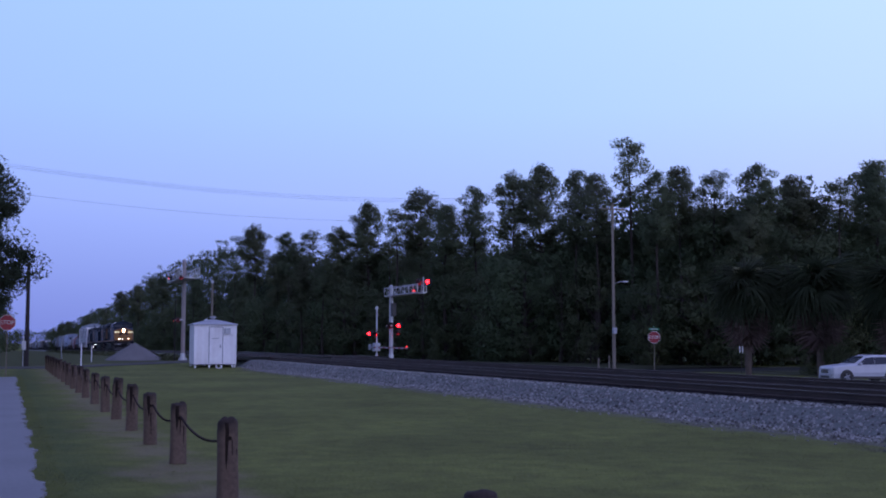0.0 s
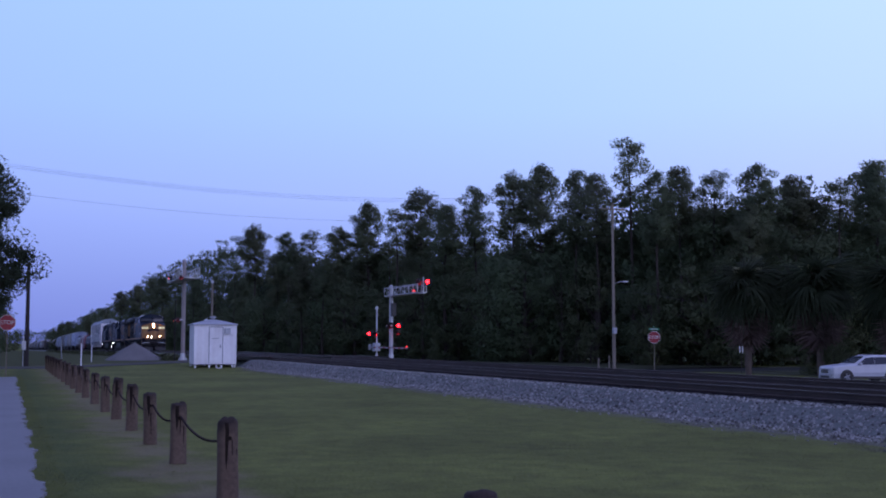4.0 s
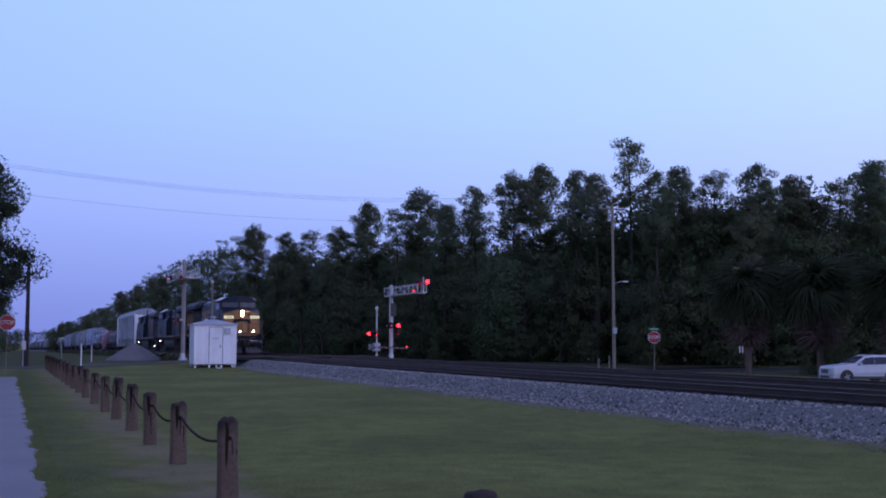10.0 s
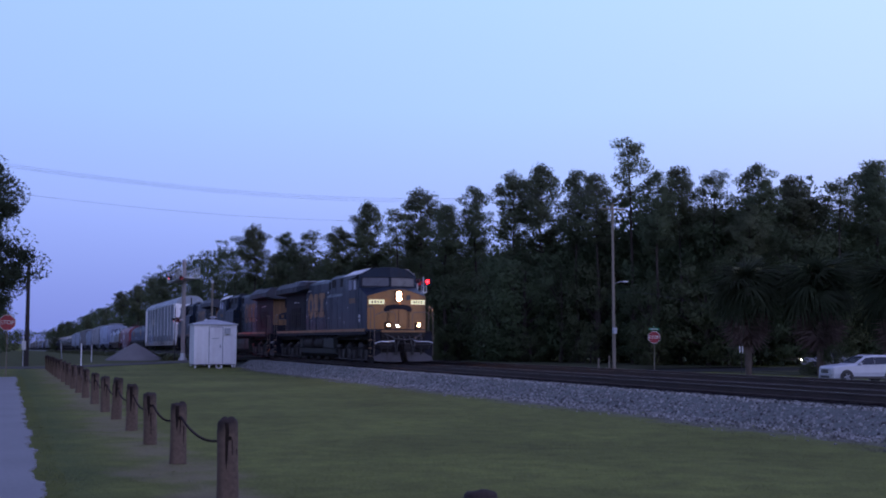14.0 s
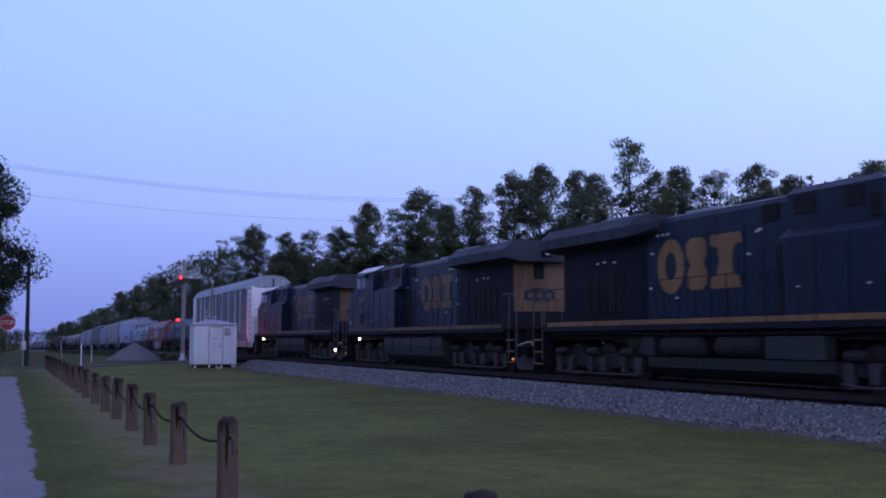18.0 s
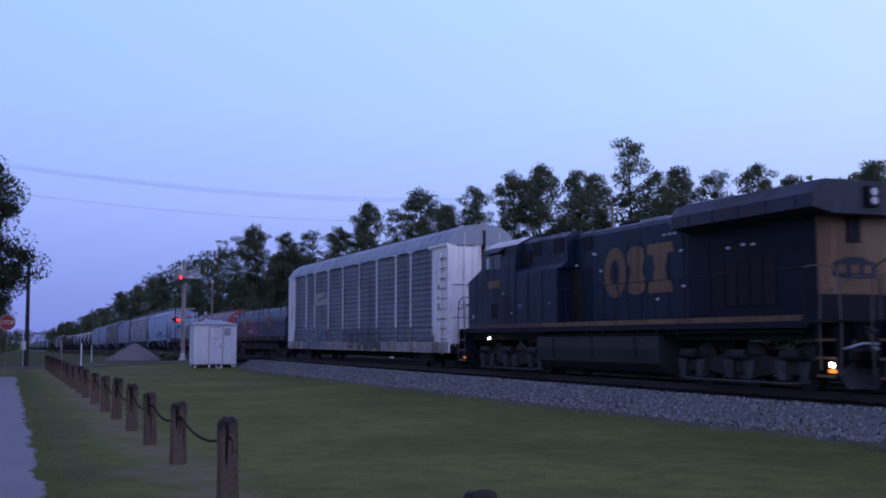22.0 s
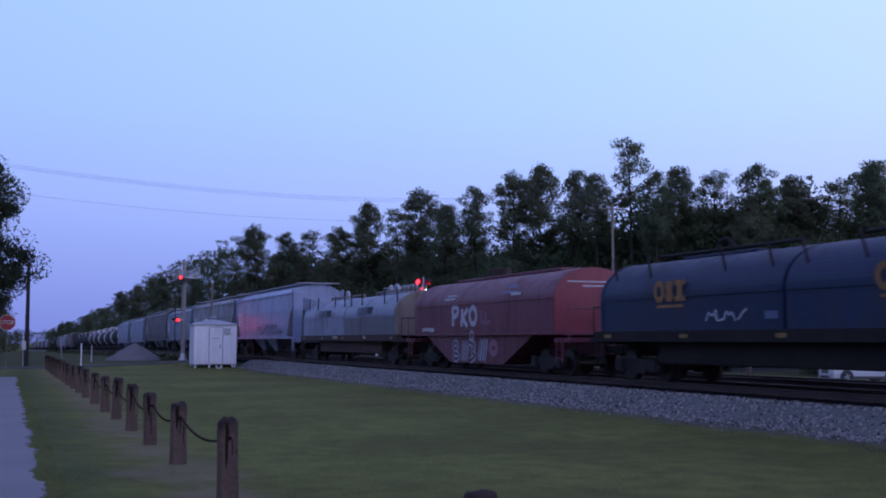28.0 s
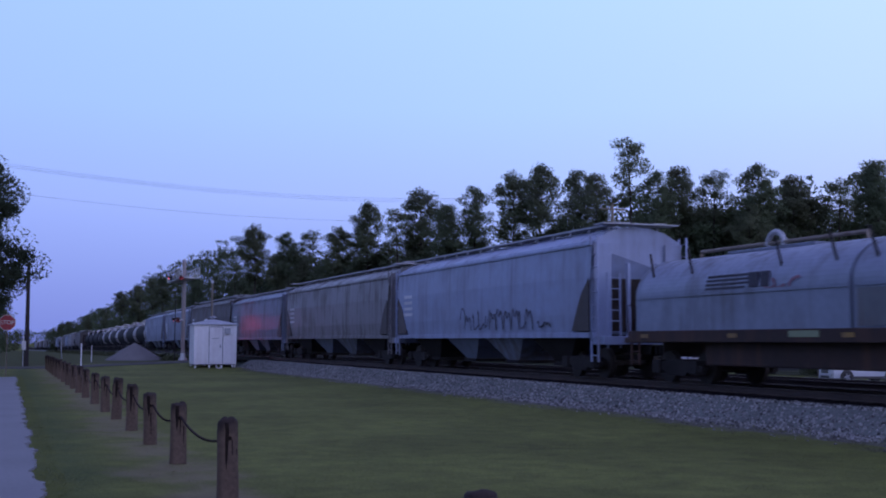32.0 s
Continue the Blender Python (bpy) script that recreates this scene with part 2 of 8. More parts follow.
    "coilblue": material("dark_blue_hood", (0.013, 0.028, 0.07), 0.5, 0, (0.009, 0.017, 0.042), 5, 0.6, 0.04, 0.8, 0.6, spec=0.25, rust=0.45, rust_color=(0.06, 0.05, 0.05)),
    "coilred": material("oxide_red_hood", (0.14, 0.029, 0.047), 0.5, 0, (0.09, 0.018, 0.031), 5, 0.6, 0.05, 0.8, 0.6, rust=0.6, rust_color=(0.1, 0.04, 0.04)),
    "redend": material("brighter_red_end_paint", (0.24, 0.034, 0.048), 0.5, 0, (0.17, 0.025, 0.036), 5, 0.6, 0.03, 0.7, 0.5, rust=0.4, rust_color=(0.1, 0.04, 0.04)),
    "slopebrown": material("grimy_brown_slope_sheet", (0.085, 0.068, 0.06), 0.8, 0, (0.04, 0.03, 0.028), 6, 0.8, 0.1, 0.8, spec=0.2),
    "coilgrey": material("silver_grey_hood", (0.205, 0.24, 0.33), 0.5, 0.1, (0.14, 0.16, 0.21), 5, 0.6, 0.04, 0.8, 0.6, rust=0.6, rust_color=(0.10, 0.09, 0.085)),
    "coilcream": material("tarnished_cream_end", (0.195, 0.162, 0.13), 0.6, 0, (0.13, 0.108, 0.086), 5, 0.8, 0.06, 0.8, 0.5, rust=0.6),
    "brownframe": material("brown_wagon_frame", (0.04, 0.022, 0.02), 0.8, 0, (0.018, 0.012, 0.011), 7, 1, 0.1, 0.8, rust=0.5),
    "hoplight": material("pale_grey_hopper_paint", (0.25, 0.305, 0.47), 0.45, 0, (0.205, 0.235, 0.33), 4, 0.5, 0.04, 0.8, 0.75, rust=0.5, rust_color=(0.13, 0.12, 0.12)),
    "hopdull": material("dull_grey_hopper_paint", (0.162, 0.20, 0.29), 0.5, 0, (0.13, 0.15, 0.20), 4, 0.5, 0.04, 0.8, 0.75, rust=0.7, rust_color=(0.12, 0.10, 0.09)),
    "hopbeige": material("rusty_beige_hopper_paint", (0.185, 0.185, 0.205), 0.45, 0, (0.115, 0.11, 0.12), 5, 0.6, 0.08, 0.9, 0.8, rust=0.85, rust_color=(0.09, 0.07, 0.062)),
    "hopdark": material("dark_brown_hopper_paint", (0.06, 0.05, 0.052), 0.55, 0, (0.03, 0.025, 0.026), 5, 0.6, 0.05, 0.8, 0.7, rust=0.5),
    "tankblack": material("black_tank_paint", (0.028, 0.029, 0.034), 0.75, 0, (0.018, 0.018, 0.02), 5, 0.6, 0.02, 0.7, 0.5, spec=0.08),
    "tankwhite": material("dull_white_tank_paint", (0.32, 0.33, 0.36), 0.35, 0, (0.24, 0.24, 0.26), 5, 0.6, 0.02, 0.7, 0.5, rust=0.7),
    "marking": material("white_stencil_paint", (0.55, 0.56, 0.6), 0.6, 0, (0.38, 0.39, 0.43), 9, 1, 0, 0.8),
    "scrawl": material("dark_spray_paint", (0.05, 0.05, 0.075), 0.6, 0, (0.03, 0.03, 0.05), 9, 1, 0, 0.8),
    "tagpale": material("pale_spray_paint", (0.42, 0.44, 0.5), 0.6, 0, (0.3, 0.31, 0.36), 9, 1, 0, 0.8),
    "tagblue": material("blue_grey_spray_paint", (0.09, 0.12, 0.22), 0.6, 0, (0.06, 0.08, 0.15), 9, 1, 0, 0.8),
    "tagviolet": material("dark_violet_spray_paint", (0.10, 0.06, 0.10), 0.6, 0, (0.06, 0.035, 0.06), 9, 1, 0, 0.8),
    "tagpink": material("faded_pink_spray_paint", (0.24, 0.12, 0.17), 0.6, 0, (0.17, 0.08, 0.11), 9, 1, 0, 0.8),
    "plategreen": material("pale_green_plate_paint", (0.22, 0.27, 0.16), 0.6, 0, (0.15, 0.18, 0.11), 9, 1, 0, 0.8),
    "reflector": material("amber_reflector", (0.27, 0.16, 0.035), 0.5, 0, (0.12, 0.075, 0.03), 9, 1, 0, 0.5),
    "carwhite": material("white_car_paint", (0.385, 0.395, 0.425), 0.25, 0, (0.35, 0.36, 0.39), 3, 0.4, 0, 0.5),
    "glass": material("dark_car_glass", (0.03, 0.035, 0.045), 0.08, 0, (0.025, 0.03, 0.04), 3, 0.4, 0, 0.3, spec=0.2),
    "cabglass": material("pale_cab_glass", (0.062, 0.066, 0.075), 0.14, 0, (0.04, 0.043, 0.05), 3, 0.6, 0, 0.5),
    "tyre": material("tyre_rubber", (0.025, 0.025, 0.026), 0.85, 0, (0.015, 0.015, 0.016), 12, 2, 0.1, 0.6),
    "chrome": material("bright_trim", (0.6, 0.6, 0.62), 0.2, 1.0, (0.5, 0.5, 0.52), 9, 1, 0, 0.4),
    "headlight": glow("lit_headlight", (1.0, 0.5, 0.24), 260.0),
    "ditch": glow("lit_ditch_lamp", (1.0, 0.5, 0.25), 32.0),
    "amberglow": glow("amber_lit_step", (1.0, 0.27, 0.04), 0.8),
    "stepglow": glow("lit_step_lamp", (1.0, 0.93, 0.8), 14.0),
    "numglow": glow("lit_number_panel", (1.0, 0.93, 0.5), 0.5),
    "redlamp": glow("lit_red_lens", (1.0, 0.005, 0.009), 28.0),
    "redbright": glow("bright_red_lens", (1.0, 0.02, 0.025), 120.0),
    "redsmall": glow("lit_small_red_lens", (1.0, 0.05, 0.05), 1.3),
    "whitelamp": glow("lit_clear_lens", (0.95, 0.95, 1.0), 8.0),
    "carlamp": glow("lit_car_headlamp", (1.0, 0.9, 0.78), 30.0),
    "tail": glow("lit_tail_lamp", (1.0, 0.04, 0.04), 2.5),
    "lens": material("unlit_dark_lens", (0.05, 0.02, 0.022), 0.2, 0, (0.03, 0.012, 0.014), 8, 1, 0, 0.5),
}



def worn_grass():
    """Mown grass that gives way to bare earth along the fence line, in ragged patches."""
    m = material("worn_mown_grass", (0.131, 0.144, 0.0375), 0.9, 0, (0.077, 0.085, 0.024), 20, 2.2, 1.0, 0.5, spec=0.08)
    n, l = m.node_tree.nodes, m.node_tree.links
    base = n["Principled BSDF"].inputs["Base Color"].links[0].from_socket
    co = n.new("ShaderNodeTexCoord")
    sep = n.new("ShaderNodeSeparateXYZ")
    l.new(co.outputs["Object"], sep.inputs[0])
    def zone(at, scale, swing, most, color, under):
        """A ragged band of bare ground along y = at, mixed over the socket under."""
        off = n.new("ShaderNodeMath")
        off.operation = "SUBTRACT"
        off.inputs[1].default_value = at
        l.new(sep.outputs["Y"], off.inputs[0])
        ab = n.new("ShaderNodeMath")
        ab.operation = "ABSOLUTE"
        l.new(off.outputs[0], ab.inputs[0])
        nz = n.new("ShaderNodeTexNoise")
        nz.inputs["Scale"].default_value, nz.inputs["Detail"].default_value = scale, 7
        l.new(co.outputs["Object"], nz.inputs["Vector"])
        mul = n.new("ShaderNodeMath")
        mul.operation = "MULTIPLY_ADD"
        mul.inputs[1].default_value, mul.inputs[2].default_value = 2 * swing, -swing
        l.new(nz.outputs[0], mul.inputs[0])
        sub = n.new("ShaderNodeMath")
        sub.operation = "SUBTRACT"
        l.new(ab.outputs[0], sub.inputs[0])
        l.new(mul.outputs[0], sub.inputs[1])
        mr = n.new("ShaderNodeMapRange")
        mr.inputs["From Min"].default_value, mr.inputs["From Max"].default_value = 0.0, 0.75
        mr.inputs["To Min"].default_value, mr.inputs["To Max"].default_value = most, 0.0
        l.new(sub.outputs[0], mr.inputs[0])
        mix = n.new("ShaderNodeMixRGB")
        mix.inputs[2].default_value = (*color, 1)
        l.new(mr.outputs[0], mix.inputs[0])
        l.new(under, mix.inputs[1])
        return mix.outputs[0]
    # broad lighter and darker patches
    big = n.new("ShaderNodeTexNoise")
    big.inputs["Scale"].default_value, big.inputs["Detail"].default_value = 0.22, 3
    l.new(co.outputs["Object"], big.inputs["Vector"])
    patch = n.new("ShaderNodeMapRange")
    patch.inputs["From Min"].default_value, patch.inputs["From Max"].default_value = 0.3, 0.7
    patch.inputs["To Min"].default_value, patch.inputs["To Max"].default_value = 0.78, 1.22
    l.new(big.outputs[0], patch.inputs[0])
    vary = n.new("ShaderNodeHueSaturation")
    l.new(patch.outputs[0], vary.inputs["Value"])
    l.new(base, vary.inputs["Color"])
    lush = zone(0.9, 0.8, 0.9, 0.6, (0.052, 0.072, 0.024), vary.outputs[0])
    bare = zone(2.25, 0.8, 1.5, 0.52, (0.205, 0.16, 0.112), lush)
    dusty = zone(13.75, 1.3, 1.1, 0.85, (0.105, 0.098, 0.09), bare)
    l.new(dusty, n["Principled BSDF"].inputs["Base Color"])
    return m




def rotted_top(m):
    """Dark rot and lichen that starts at a post's top, with a ragged lower edge."""
    n, l = m.node_tree.nodes, m.node_tree.links
    base = n["Principled BSDF"].inputs["Base Color"].links[0].from_socket
    co = n.new("ShaderNodeTexCoord")
    sep = n.new("ShaderNodeSeparateXYZ")
    l.new(co.outputs["Object"], sep.inputs[0])
    mp = n.new("ShaderNodeMapping")
    mp.inputs["Scale"].default_value = (11, 11, 2.5)
    l.new(co.outputs["Object"], mp.inputs[0])
    nz = n.new("ShaderNodeTexNoise")
    nz.inputs["Scale"].default_value, nz.inputs["Detail"].default_value = 1.0, 4
    l.new(mp.outputs[0], nz.inputs["Vector"])
    ad = n.new("ShaderNodeMath")
    ad.operation = "MULTIPLY_ADD"
    ad.inputs[1].default_value = 0.5
    l.new(nz.outputs[0], ad.inputs[0])
    l.new(sep.outputs["Z"], ad.inputs[2])
    mr = n.new("ShaderNodeMapRange")
    mr.inputs["From Min"].default_value, mr.inputs["From Max"].default_value = 0.93, 1.1
    mr.inputs["To Min"].default_value, mr.inputs["To Max"].default_value = 0.0, 0.85
    l.new(ad.outputs[0], mr.inputs[0])
    mix = n.new("ShaderNodeMixRGB")
    mix.inputs[2].default_value = (0.022, 0.017, 0.016, 1)
    l.new(mr.outputs[0], mix.inputs[0])
    l.new(base, mix.inputs[1])
    l.new(mix.outputs[0], n["Principled BSDF"].inputs["Base Color"])


M["grass"] = worn_grass()
rotted_top(M["post"])
M["roadgrey"] = material("sun_bleached_road", (0.082, 0.078, 0.07), 0.95, 0, (0.048, 0.046, 0.041), 20, 0.6, 0.4, 0.9, spec=0.1)
M["roughgrass"] = material("rough_dull_grass", (0.072, 0.08, 0.03), 0.95, 0, (0.038, 0.042, 0.018), 5, 0.5, 0.8, 0.9, spec=0.05)
M["litter"] = material("leaf_litter_and_rough_grass", (0.052, 0.060, 0.030), 0.95, 0, (0.026, 0.028, 0.018), 6, 0.7, 0.8, 0.9, spec=0.08)

# ---------------------------------------------------------------- mesh helpers
def box(bm, x0, x1, y0, y1, z0, z1, bevel=0.0):
    r = bmesh.ops.create_cube(bm, size=1.0)
    vs = r["verts"]
    for v in vs:
        v.co = Vector((x0 + (v.co.x + 0.5) * (x1 - x0), y0 + (v.co.y + 0.5) * (y1 - y0), z0 + (v.co.z + 0.5) * (z1 - z0)))
    if bevel:
        es = list({e for v in vs for e in v.link_edges})
        bmesh.ops.bevel(bm, geom=es, offset=bevel, segments=2, affect="EDGES", profile=0.6)


def rod(bm, a, b, r0, r1=None, n=10, caps=True):
    a, b = Vector(a), Vector(b)
    d = b - a
    m = Matrix.Translation((a + b) / 2) @ d.to_track_quat("Z", "Y").to_matrix().to_4x4()
    bmesh.ops.create_cone(bm, cap_ends=caps, segments=n, radius1=r0, radius2=r0 if r1 is None else r1, depth=d.length, matrix=m)


def tube(bm, pts, r, n=6):
    """One bent rod through all the points."""
    pts = [Vector(p) for p in pts]
    rings = []
    for i, p in enumerate(pts):
        d = (pts[min(i + 1, len(pts) - 1)] - pts[max(i - 1, 0)]).normalized()
        q = d.to_track_quat("Z", "Y")
        rings.append([p + q @ Vector((r * math.cos(2 * math.pi * k / n), r * math.sin(2 * math.pi * k / n), 0)) for k in range(n)])
    for i in range(1, len(rings)):
        # keep the rings from twisting against each other
        best = min(range(n), key=lambda s: (rings[i][s] - pts[i] - rings[i - 1][0] + pts[i - 1]).length)
        rings[i] = rings[i][best:] + rings[i][:best]
    loft(bm, rings)


def prism(bm, profile, x0, x1, axis="x"):
    """A closed profile of (y, z) drawn out along x, or of (x, z) drawn out along y."""
    def at(p, s):
        return (s, p[0], p[1]) if axis == "x" else (p[0], s, p[1])
    a = [bm.verts.new(at(p, x0)) for p in profile]
    b = [bm.verts.new(at(p, x1)) for p in profile]
    n = len(profile)
    faces = [bm.faces.new(a), bm.faces.new(list(reversed(b)))]
    for i in range(n):
        j = (i + 1) % n
        faces.append(bm.faces.new((a[j], a[i], b[i], b[j])))
    bmesh.ops.recalc_face_normals(bm, faces=faces)


def loft(bm, rings, closed_ends=True):
    """Rings of points of one length, joined in order."""
    vs = [[bm.verts.new(p) for p in r] for r in rings]
    faces = []
    for r, s in zip(vs[:-1], vs[1:]):
        for i in range(len(r)):
            j = (i + 1) % len(r)
            faces.append(bm.faces.new((r[i], r[j], s[j], s[i])))
    if closed_ends:
        faces += [bm.faces.new(list(reversed(vs[0]))), bm.faces.new(vs[-1])]
    bmesh.ops.recalc_face_normals(bm, faces=faces)


def part(name, bm, mat, parent=None, label="", smooth=False):
    me = bpy.data.meshes.new(name)
    bm.to_mesh(me)
    bm.free()
    me.materials.append(M[mat])
    if smooth:
        me.polygons.foreach_set("use_smooth", [True] * len(me.polygons))
    ob = new(name, me)
    if parent:
        ob.parent = parent
    if label:
        tagged(ob, label)
    return ob


def made(fn, *a, **k):
    bm = bmesh.new()
    fn(bm, *a, **k)
    return bm


def boxes(rows, bevel=0.0):
    bm = bmesh.new()
    for r in rows:
        box(bm, *r, bevel=bevel)
    return bm


def empty(name, m, label, category, group=""):
    ob = new(name)
    ob.matrix_basis = m
    ob.empty_display_size = 0.3
    return tagged(ob, label, category, group)


def raw(name, verts, faces, mat, parent=None, label="", normals=None):
    me = bpy.data.meshes.new(name)
    me.from_pydata(verts, [], faces)
    me.materials.append(M[mat])
    if normals is not None:
        me.polygons.foreach_set("use_smooth", [True] * len(me.polygons))
        me.normals_split_custom_set_from_vertices(normals)
    ob = new(name, me)
    if parent:
        ob.parent = parent
    if label:
        tagged(ob, label)
    return ob


def share(name, data, parent, m):
    ob = new(name, data)
    ob.parent = parent
    ob.matrix_basis = m
    return ob


# ---------------------------------------------------------------- ground
def fall(x):
    """How far the land and the line have dropped at x: a steady fall of 0.75 % beyond the crossing, levelling out far off."""
    d = min(-x - 115.0, 785.0)
    if d < -14:
        return 0.0
    return 0.0075 * (d + 14) ** 2 / 56 if d < 14 else 0.0075 * d


def ground_z(x, y):
    near = -0.62 - 0.0009 * min(80.0, max(0.0, -x - 10))
    if y > 24:
        k = min(1.0, (y - 24) / 6.0)
        z = near + (-1.35 - near) * k * k * (3 - 2 * k)
    else:
        z = near
    # the road's approaches rise to the rails
    d = abs(x + 80)
    if d < 12 and 4 < y < 40:
        k = max(0.0, 1 - max(0, d - 5) / 7) * (1 - min(1, max(0, abs(y - 19.8) - 5) / 12))
        z += (-0.14 - z) * k * 0.8 if not 13.6 < y < 25.8 else 0
    return z - fall(x)


def axis_steps(spans):
    out = []
    for a, b, s in spans:
        n = max(1, round((b - a) / s))
        out += [a + (b - a) * i / n for i in range(n)]
    return out + [spans[-1][1]]


gx = axis_steps([(-3000, -600, 300), (-600, -200, 50), (-200, -60, 4), (-60, 20, 1.6), (20, 100, 20), (100, 3000, 400)])
gy = axis_steps([(-3000, -200, 400), (-200, -20, 20), (-20, 0, 2.5), (0, 14, 0.7), (14, 24, 2), (24, 32, 0.8), (32, 70, 3), (70, 300, 40), (300, 3000, 400)])
gv = [(x, y, ground_z(x, y) + 0.025 * noise.noise(Vector((x * 0.35, y * 0.5, 0)))) for x in gx for y in gy]
ny = len(gy)
gf = [(i * ny + j, (i + 1) * ny + j, (i + 1) * ny + j + 1, i * ny + j + 1) for i in range(len(gx) - 1) for j in range(ny - 1)]
ground = tagged(raw("ground", gv, gf, "grass"), "mown grass ground with worn patches, reaching the woods", "ground", kind="structure")
ground.data.polygons.foreach_set("use_smooth", [True] * len(ground.data.polygons))


def strip(name, x0, x1, y0, y1, lift, thick, mat, label, wob=0.0, step=0.6, along="x", kind="structure", category="ground", ragged=False):
    """A thin slab that follows the ground, with ragged long edges."""
    a0, a1 = (x0, x1) if along == "x" else (y0, y1)
    n = max(2, round((a1 - a0) / step))
    v, f = [], []
    for i in range(n + 1):
        a = a0 + (a1 - a0) * i / n
        w0 = wob * noise.noise(Vector((a * 0.9, 3.1, 0))) + 0.5 * wob * noise.noise(Vector((a * 3.1, 9, 0)))
        if ragged:
            a1w = abs(noise.noise(Vector((a * 0.55, 4.4, 0))))
            a2w = abs(noise.noise(Vector((a * 1.7, 1.2, 0))))
        w1 = wob * noise.noise(Vector((a * 0.9, 7.7, 0))) + 0.5 * wob * noise.noise(Vector((a * 3.1, 2, 0)))
        if ragged:
            w1 += 0.04 - 0.2 * a1w - 0.16 * a2w + 0.07 * noise.noise(Vector((a * 7.0, 6, 0)))
        for c in ((y0 + w0, y1 + w1) if along == "x" else (x0 + w0, x1 + w1)):
            x, y = (a, c) if along == "x" else (c, a)
            z = ground_z(x, y) + lift
            v += [(x, y, z), (x, y, z - thick)]
    for i in range(n):
        a, b = 4 * i, 4 * i + 4
        f += [(a, b, b + 2, a + 2), (a + 1, a, b, b + 1)[::-1], (a + 2, a + 3, b + 3, b + 2)[::-1]]
    return tagged(raw(name, v, f, mat), label, category, kind=kind)


strip("pavement", -58.5, 20, -2.0, 0.46, 0.035, 0.2, "path", "pale worn concrete footpath with grass creeping over its edge", 0.06, 0.06, category="path", ragged=True)
strip("crossing_road", -83.2, -76.6, -60, 13.2, 0.02, 0.2, "roadgrey", "worn grey road leading to the level crossing", 0.35, 0.5, "y", category="road")
strip("crossing_road_far", -83.4, -75.2, 26.2, 72, 0.04, 0.2, "asphalt", "dark asphalt road leading away from the level crossing", 0.1, 1.0, "y", category="road")
strip("road", -61.5, 300, 43.8, 49.6, 0.044, 0.2, "roadgrey", "worn grey street beyond the tracks", 0.12, 3.0, category="road")
strip("wood_floor", -88, 200, 51.5, 120, 0.02, 0.1, "litter", "dark rough grass and leaf litter under the wood", 0.5, 1.0)
strip("wood_floor_west", -600, -84, 38, 64, 0.02, 0.1, "litter", "dark rough grass and leaf litter under the wood", 0.5, 2.0)
strip("side_road", -75.2, 40, 55.5, 67.5, 0.046, 0.2, "litter", "dark earth side track joining the crossing road", 0.4, 1.0, category="road")
strip("far_field", -700, -84.5, -50, 13.9, 0.02, 0.1, "roughgrass", "dull rough grass beyond the crossing road", 0.6, 2.0)
strip("gravel_verge", -200, 60, 25.6, 27.2, 0.03, 0.1, "pile", "pale gravel verge beside the far track", 0.25, 0.8, category="gravel")

# ---------------------------------------------------------------- tracks
TRACK_A, TRACK_B = 17.59, 21.9
LINE_X = [400, 60, -60, -100, -108, -115, -122, -130, -200, -400, -900, -1500]


def run(bm, profile):
    """A profile of (y, z) drawn along the line, down its fall."""
    loft(bm, [[(x, y, z - fall(x)) for y, z in profile] for x in LINE_X])


bed = bmesh.new()
run(bed, [(14.1, -0.95), (15.35, -0.21), (15.6, -0.19), (23.95, -0.19), (24.2, -0.21), (25.6, -0.95)])
tagged(part("track_bed", bed, "ballast"), "grey crushed-stone ballast bank under two tracks", "ballast", kind="structure")
oily = bmesh.new()
run(oily, [(15.78, -0.3), (23.9, -0.3), (23.9, -0.184), (15.78, -0.184)])
tagged(part("track_ballast", oily, "trackbed"), "dark oil-stained ballast between the rails", "ballast", kind="structure")

RAIL = [(-0.07, -0.172), (0.07, -0.172), (0.07, -0.155), (0.012, -0.14), (0.012, -0.045), (0.036, -0.035), (0.036, -0.004), (-0.036, -0.004), (-0.036, -0.035), (-0.012, -0.045), (-0.012, -0.14), (-0.07, -0.155)]
for c, word in ((TRACK_A, "near"), (TRACK_B, "far")):
    track = empty("railway_track", pose(0, c, 0), "standard-gauge track with steel rails on wooden ties", "railway track", "tracks")
    for s in (-0.755, 0.755):
        bm = bmesh.new()
        run(bm, [(p[0] + s, p[1]) for p in RAIL])
        rl = part("rail", bm, "rail", track, "brown steel rail with a bright head")
        bm = bmesh.new()
        run(bm, [(s - 0.03, -0.004), (s + 0.03, -0.004), (s + 0.03, 0.0), (s - 0.03, 0.0)])
        part("rail_head", bm, "railtop", rl, "polished running surface")
    tie_mesh = None
    for i in range(150):
        if tie_mesh is None:
            bm = bmesh.new()
            box(bm, -0.115, 0.115, -1.3, 1.3, -0.32, -0.158, 0.012)
            t0 = part("tie", bm, "tie", track)
            tie_mesh = t0.data
            t0.location = (-2.0, 0, 0)
        else:
            share("tie", tie_mesh, track, pose(-2.0 - 0.52 * i, random.uniform(-0.03, 0.03), random.uniform(-0.008, 0.004), 0, 0, random.uniform(-0.7, 0.7)))
    bm = bmesh.new()
    for i in range(150, 900):
        x = -2.0 - 0.52 * i
        prism(bm, [(y, z - fall(x)) for y, z in ((-1.3, -0.3), (1.3, -0.3), (1.3, -0.16), (-1.3, -0.16))], x - 0.115, x + 0.115)
    tagged(part("tie_run", bm, "tie", track, "dark wooden ties running into the distance"), kind="stuff")

